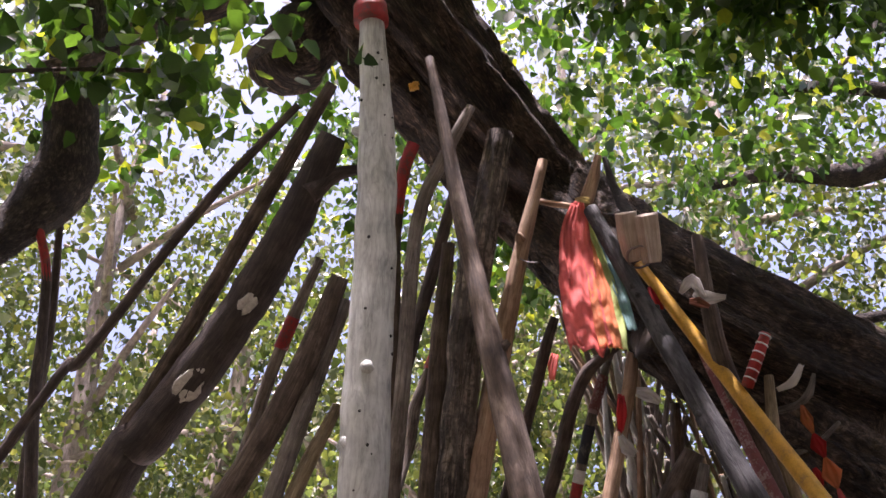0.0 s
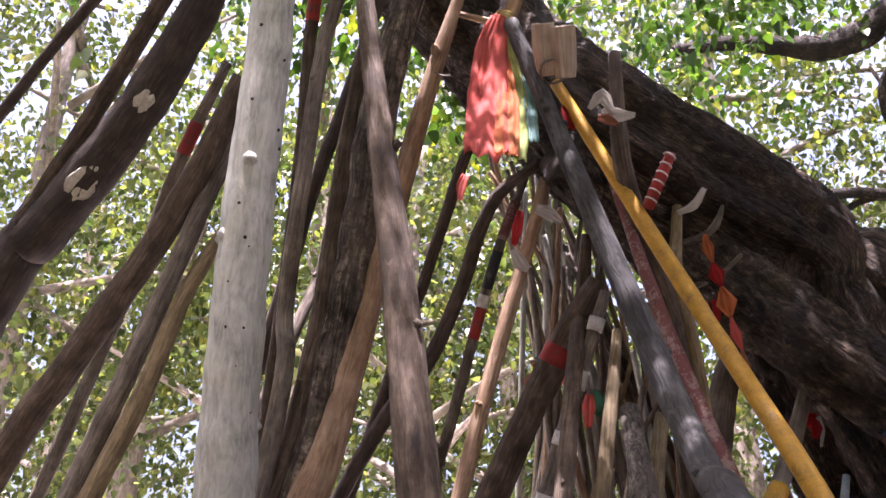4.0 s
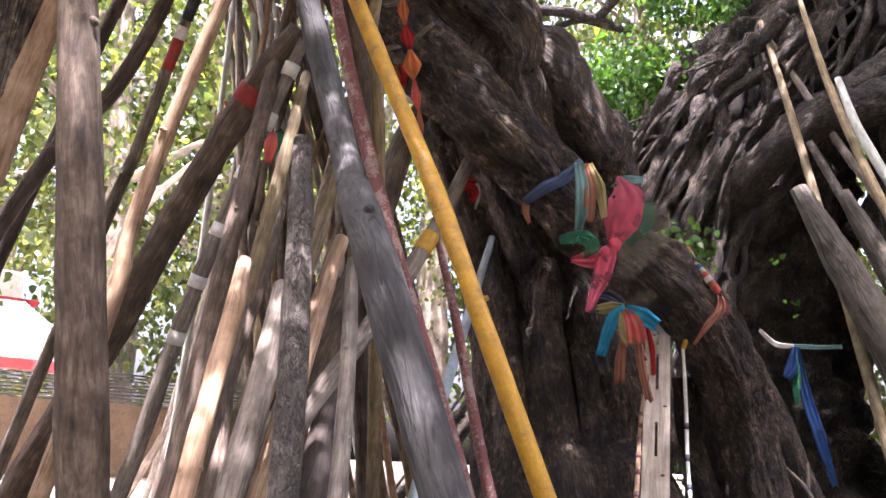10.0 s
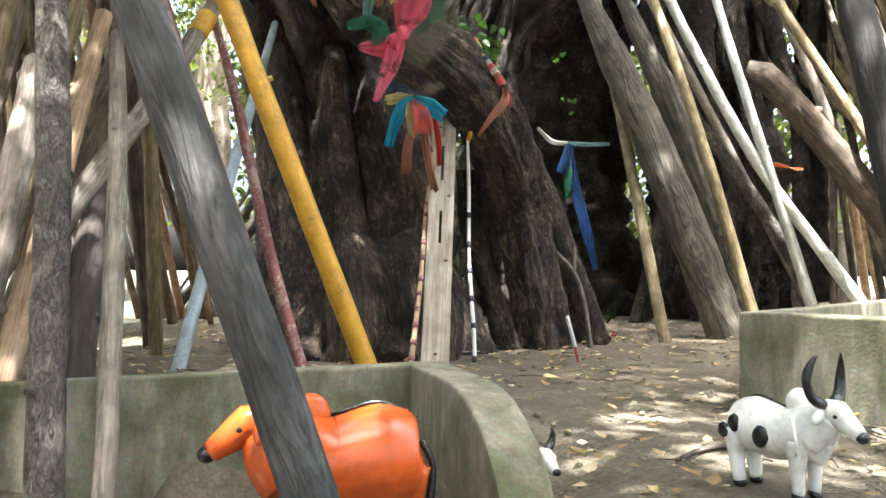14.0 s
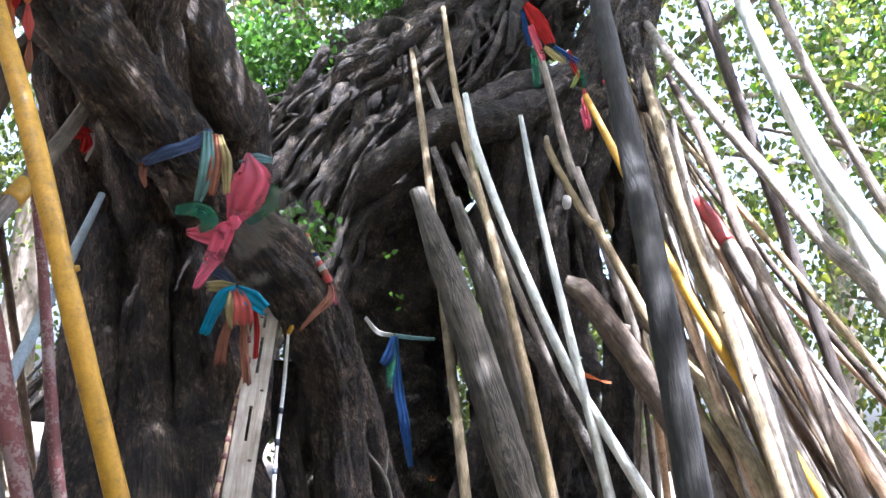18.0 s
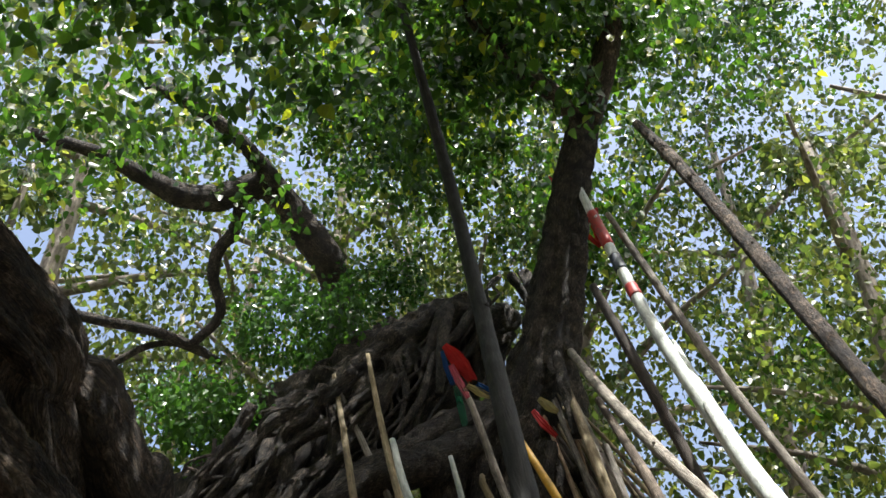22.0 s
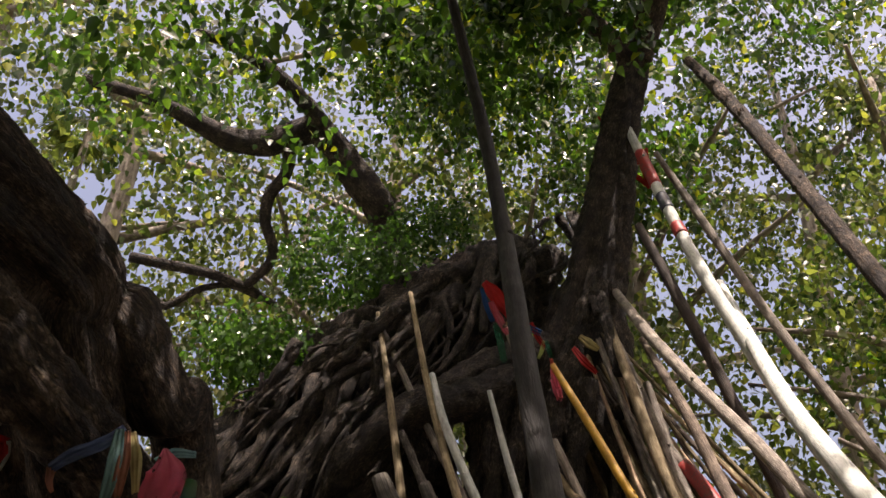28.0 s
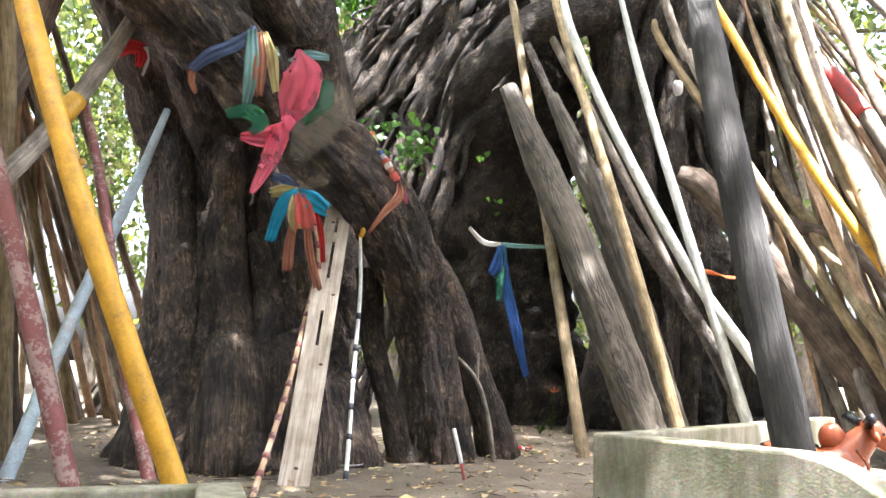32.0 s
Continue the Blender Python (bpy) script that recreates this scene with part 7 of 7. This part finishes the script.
plant((9.93, 8.26, 0.00), 0.16, leaf_ivy, "small green seedling at the hollow", 9, 5)
plant((10.80, 8.88, 0.00), 0.24, leaf_ivy, "wilting orange flower on a thin stem", 3, 6, orange_cloth)
rs = np.random.RandomState(77)
for at, n, size, label in (((7.32, 7.71, 3.05), 16, 0.05, "green sprouts on the roots"), ((8.03, 7.42, 3.14), 6, 0.06, "green sprouts in the hollow"), ((8.33, 7.51, 2.68), 4, 0.08, "thin green leaves in the hollow"), ((6.55, 7.35, 3.20), 16, 0.055, "green leaves of a climber")):
    sprout = thing("sprout", at, label, "plant", "sprouts")
    for k, spot in enumerate(tufts(rs, np.array([at]), n, 0.16)):
        leaves("leaf", [spot], size, leaf_ivy, int(at[0] * 10) + k, 0.1, sprout)

# Dry litter
dry = leafy("dry_leaf", [(0.0, (0.16, 0.09, 0.045)), (0.5, (0.30, 0.20, 0.10)), (0.85, (0.42, 0.33, 0.2)), (1.0, (0.55, 0.5, 0.4))], 0.15, 0.7)
rs = np.random.RandomState(9)
n = 2600
xy = np.stack([rs.uniform(0.5, 11, n), rs.uniform(1.0, 10, n)], 1)
xy = np.array([p for p in xy if not in_pen(*p)])
n = len(xy)
C = np.concatenate([xy, rs.uniform(0.012, 0.035, (n, 1))], 1)


def litter(name, C, size, mat, seed):
    """Leaves lying about flat on the soil, curled a little."""
    rs = np.random.RandomState(seed)
    s = Shape()
    for c in C:
        a, tilt = rs.rand() * math.tau, rs.uniform(-0.35, 0.35)
        m = Matrix.Translation(c) @ Matrix.Rotation(a, 4, "Z") @ Matrix.Rotation(tilt, 4, "X")
        k = size * rs.uniform(0.5, 1.4)
        s.add([m @ Vector((x * k, y * k, abs(z) * k * 2)) for x, y, z in LEAF], [(0, 3, 2, 1), (0, 5, 4, 3)])
    return tagged(part(name, s, mat, smooth=False), "scattered dry brown leaves on the soil", "leaf litter", kind="stuff")


litter("leaf_litter", C, 0.05, dry, 4)
s = Shape()
for k in range(420):
    x, y = rs.uniform(0.5, 10), rs.uniform(1.0, 9)
    if in_pen(x, y):
        continue
    a, l = rs.rand() * math.tau, rs.uniform(0.04, 0.22)
    b = Vector((x, y, 0.012))
    tube(s, [b, b + Vector((math.cos(a) * l * 0.5, math.sin(a) * l * 0.5, rs.uniform(0, 0.02))), b + Vector((math.cos(a + 0.3) * l, math.sin(a + 0.3) * l, 0))], [0.004, 0.004, 0.002], seg=5, step=0.2)
tagged(part("twig_litter", s, wood_brown), "scattered small dry twigs on the soil", "twigs", kind="stuff")
s = Shape()
for k in range(900):
    x, y = rs.uniform(0.5, 10), rs.uniform(1.0, 9)
    if in_pen(x, y):
        continue
    r = rs.uniform(0.006, 0.022)
    lump(s, (x, y, 0.004), (r, r * rs.uniform(0.7, 1.2), r * 0.7), k, 0.4, 6, 4)
tagged(part("gravel", s, concrete), "scattered small stones and clods on the soil", "gravel", kind="stuff")
big = Shape()
m = Matrix.Translation(flat_at((4.94, 4.37, 0.00), 0.02)) @ Matrix.Rotation(1.9, 4, "Z")
big.add([m @ Vector((x * 0.22, y * 0.22, abs(z) * 0.4)) for x, y, z in LEAF], [(0, 3, 2, 1), (0, 5, 4, 3)])
ob = tagged(part("fallen_leaf", big, yellow_cloth), "large fallen yellowish leaf on the soil", "leaf")
ob.modifiers.new("thick", "SOLIDIFY").thickness = 0.003
stick = Shape()
tube(stick, [(3.50, 2.44, 0.02), (3.76, 2.50, 0.02), (3.92, 2.47, 0.02)], [0.008, 0.011, 0.012], seg=7, step=0.05, rough=0.2)
tagged(part("fallen_stick", stick, wood_dark), "dark fallen stick lying on the soil", "stick")

bag = Shape()
lump(bag, (10.61, 6.62, 4.40), (0.07, 0.06, 0.1), 3, 0.35)
tagged(part("cloth_bag", bag, white_cloth), "small white cloth bag hung on a pole", "bag")
ribbon([(10.42, 6.18, 2.03), (10.44, 6.01, 1.99), (10.50, 5.90, 1.95), (10.62, 5.85, 1.95)], [0.06, 0.07, 0.06, 0.03], orange_cloth, "orange_strip", label="orange cloth strip tied between leaning poles")
tagged(bpy.data.objects["orange_strip"], "orange cloth strip tied between leaning poles", "cloth")


# Temple buildings beyond the trees
roof_red = paint("red_roof_trim", (0.40, 0.03, 0.03), (0.25, 0.05, 0.04), 0.1)
roof_pale = paint("pale_roof", (0.74, 0.71, 0.66), (0.5, 0.46, 0.4), 0.15, 0.7, 2.0)
roof_tile = paint("grey_roof_tiles", (0.22, 0.20, 0.19), (0.12, 0.11, 0.1), 0.4, 0.8, 3.0)
wall_brown = paint("brown_plaster", (0.38, 0.26, 0.17), (0.25, 0.16, 0.1), 0.3, 0.8, 2.0)


def block(name, centre, size, turn, mat, parent, label=""):
    s = Shape()
    x, y, z = (c / 2 for c in size)
    v = [(a * x, b * y, c * z) for a in (-1, 1) for b in (-1, 1) for c in (-1, 1)]
    s.add(v, [(0, 1, 3, 2), (4, 6, 7, 5), (0, 4, 5, 1), (2, 3, 7, 6), (0, 2, 6, 4), (1, 5, 7, 3)])
    ob = part(name, s, mat, None, label, smooth=False)
    ob.matrix_world = Matrix.Translation(centre) @ Matrix.Rotation(radians(turn), 4, "Z")
    bev = ob.modifiers.new("edge", "BEVEL")
    bev.width = 0.02
    ob.parent = parent
    ob.matrix_parent_inverse = Matrix.Translation(parent.location).inverted()
    return ob


yard = Shape()
g = [(x, y, z) for x in (-26, 4.5) for y in (10.6, 34) for z in (-0.1, 0.06)]
yard.add(g, [(0, 1, 3, 2), (4, 6, 7, 5), (0, 4, 5, 1), (2, 3, 7, 6), (0, 2, 6, 4), (1, 5, 7, 3)])
tagged(part("pavement", yard, roof_pale, smooth=False), "pale sunlit paved temple yard", "pavement", kind="structure")
a = Vector((-0.11, 20.06, 2.38))
house = thing("temple_pavilion", (a.x, a.y, 0), "temple pavilion with pale roof and red trim", "building")
turn = 15.0
block("red_eave", (a.x, a.y, a.z), (4.2, 0.25, 0.22), turn, roof_red, house)
block("post", (a.x - 0.3, a.y + 0.2, a.z / 2), (0.45, 0.45, a.z), turn, roof_red, house)
block("post", (a.x + 1.8, a.y + 0.5, a.z / 2), (0.3, 0.3, a.z), turn, roof_red, house)
s = Shape()
s.add([(a.x - 2.0, a.y, a.z + 0.1), (a.x + 2.0, a.y + 0.6, a.z + 0.1), (a.x + 0.2, a.y + 2.2, a.z + 1.6), (a.x - 2.0, a.y + 2.0, a.z + 1.6), (a.x - 2.0, a.y, a.z + 0.0), (a.x + 2.0, a.y + 0.6, a.z), (a.x + 0.2, a.y + 2.2, a.z + 1.5), (a.x - 2.0, a.y + 2.0, a.z + 1.5)],
      [(0, 1, 2, 3), (7, 6, 5, 4), (0, 4, 5, 1), (1, 5, 6, 2), (2, 6, 7, 3), (3, 7, 4, 0)])
under(part("roof", s, roof_pale, smooth=False), house)
b = Vector((-0.42, 22.34, 3.98))
block("upper_eave", (b.x, b.y, b.z), (1.6, 0.2, 0.16), turn, roof_red, house)
block("upper_roof", (b.x - 0.3, b.y + 0.3, b.z + 0.4), (1.4, 0.3, 0.7), turn, roof_pale, house)
c = Vector((2.17, 23.77, 1.92))
low_house = thing("low_house", (c.x, c.y, 0), "low house with grey tiled roof and brown wall", "building")
block("wall", (c.x, c.y + 1.0, c.z / 2), (8.0, 0.3, c.z), turn, wall_brown, low_house)
for i in range(9):
    block("tile_course", (c.x - math.sin(radians(turn)) * 0.16 * i, c.y + 0.2 + 0.16 * i, c.z + 0.02 + 0.1 * i), (8.4, 0.26, 0.035), turn, roof_tile, low_house)
bpy.context.view_layer.update()
for name, eave in (("roof", "red_eave"), ("upper_roof", "upper_eave")):
    top = bpy.data.objects[name]
    trim = bpy.data.objects[eave]
    place = trim.matrix_world.copy()
    trim.parent = top
    trim.matrix_parent_inverse = top.matrix_world.inverted()
    trim.matrix_basis = place
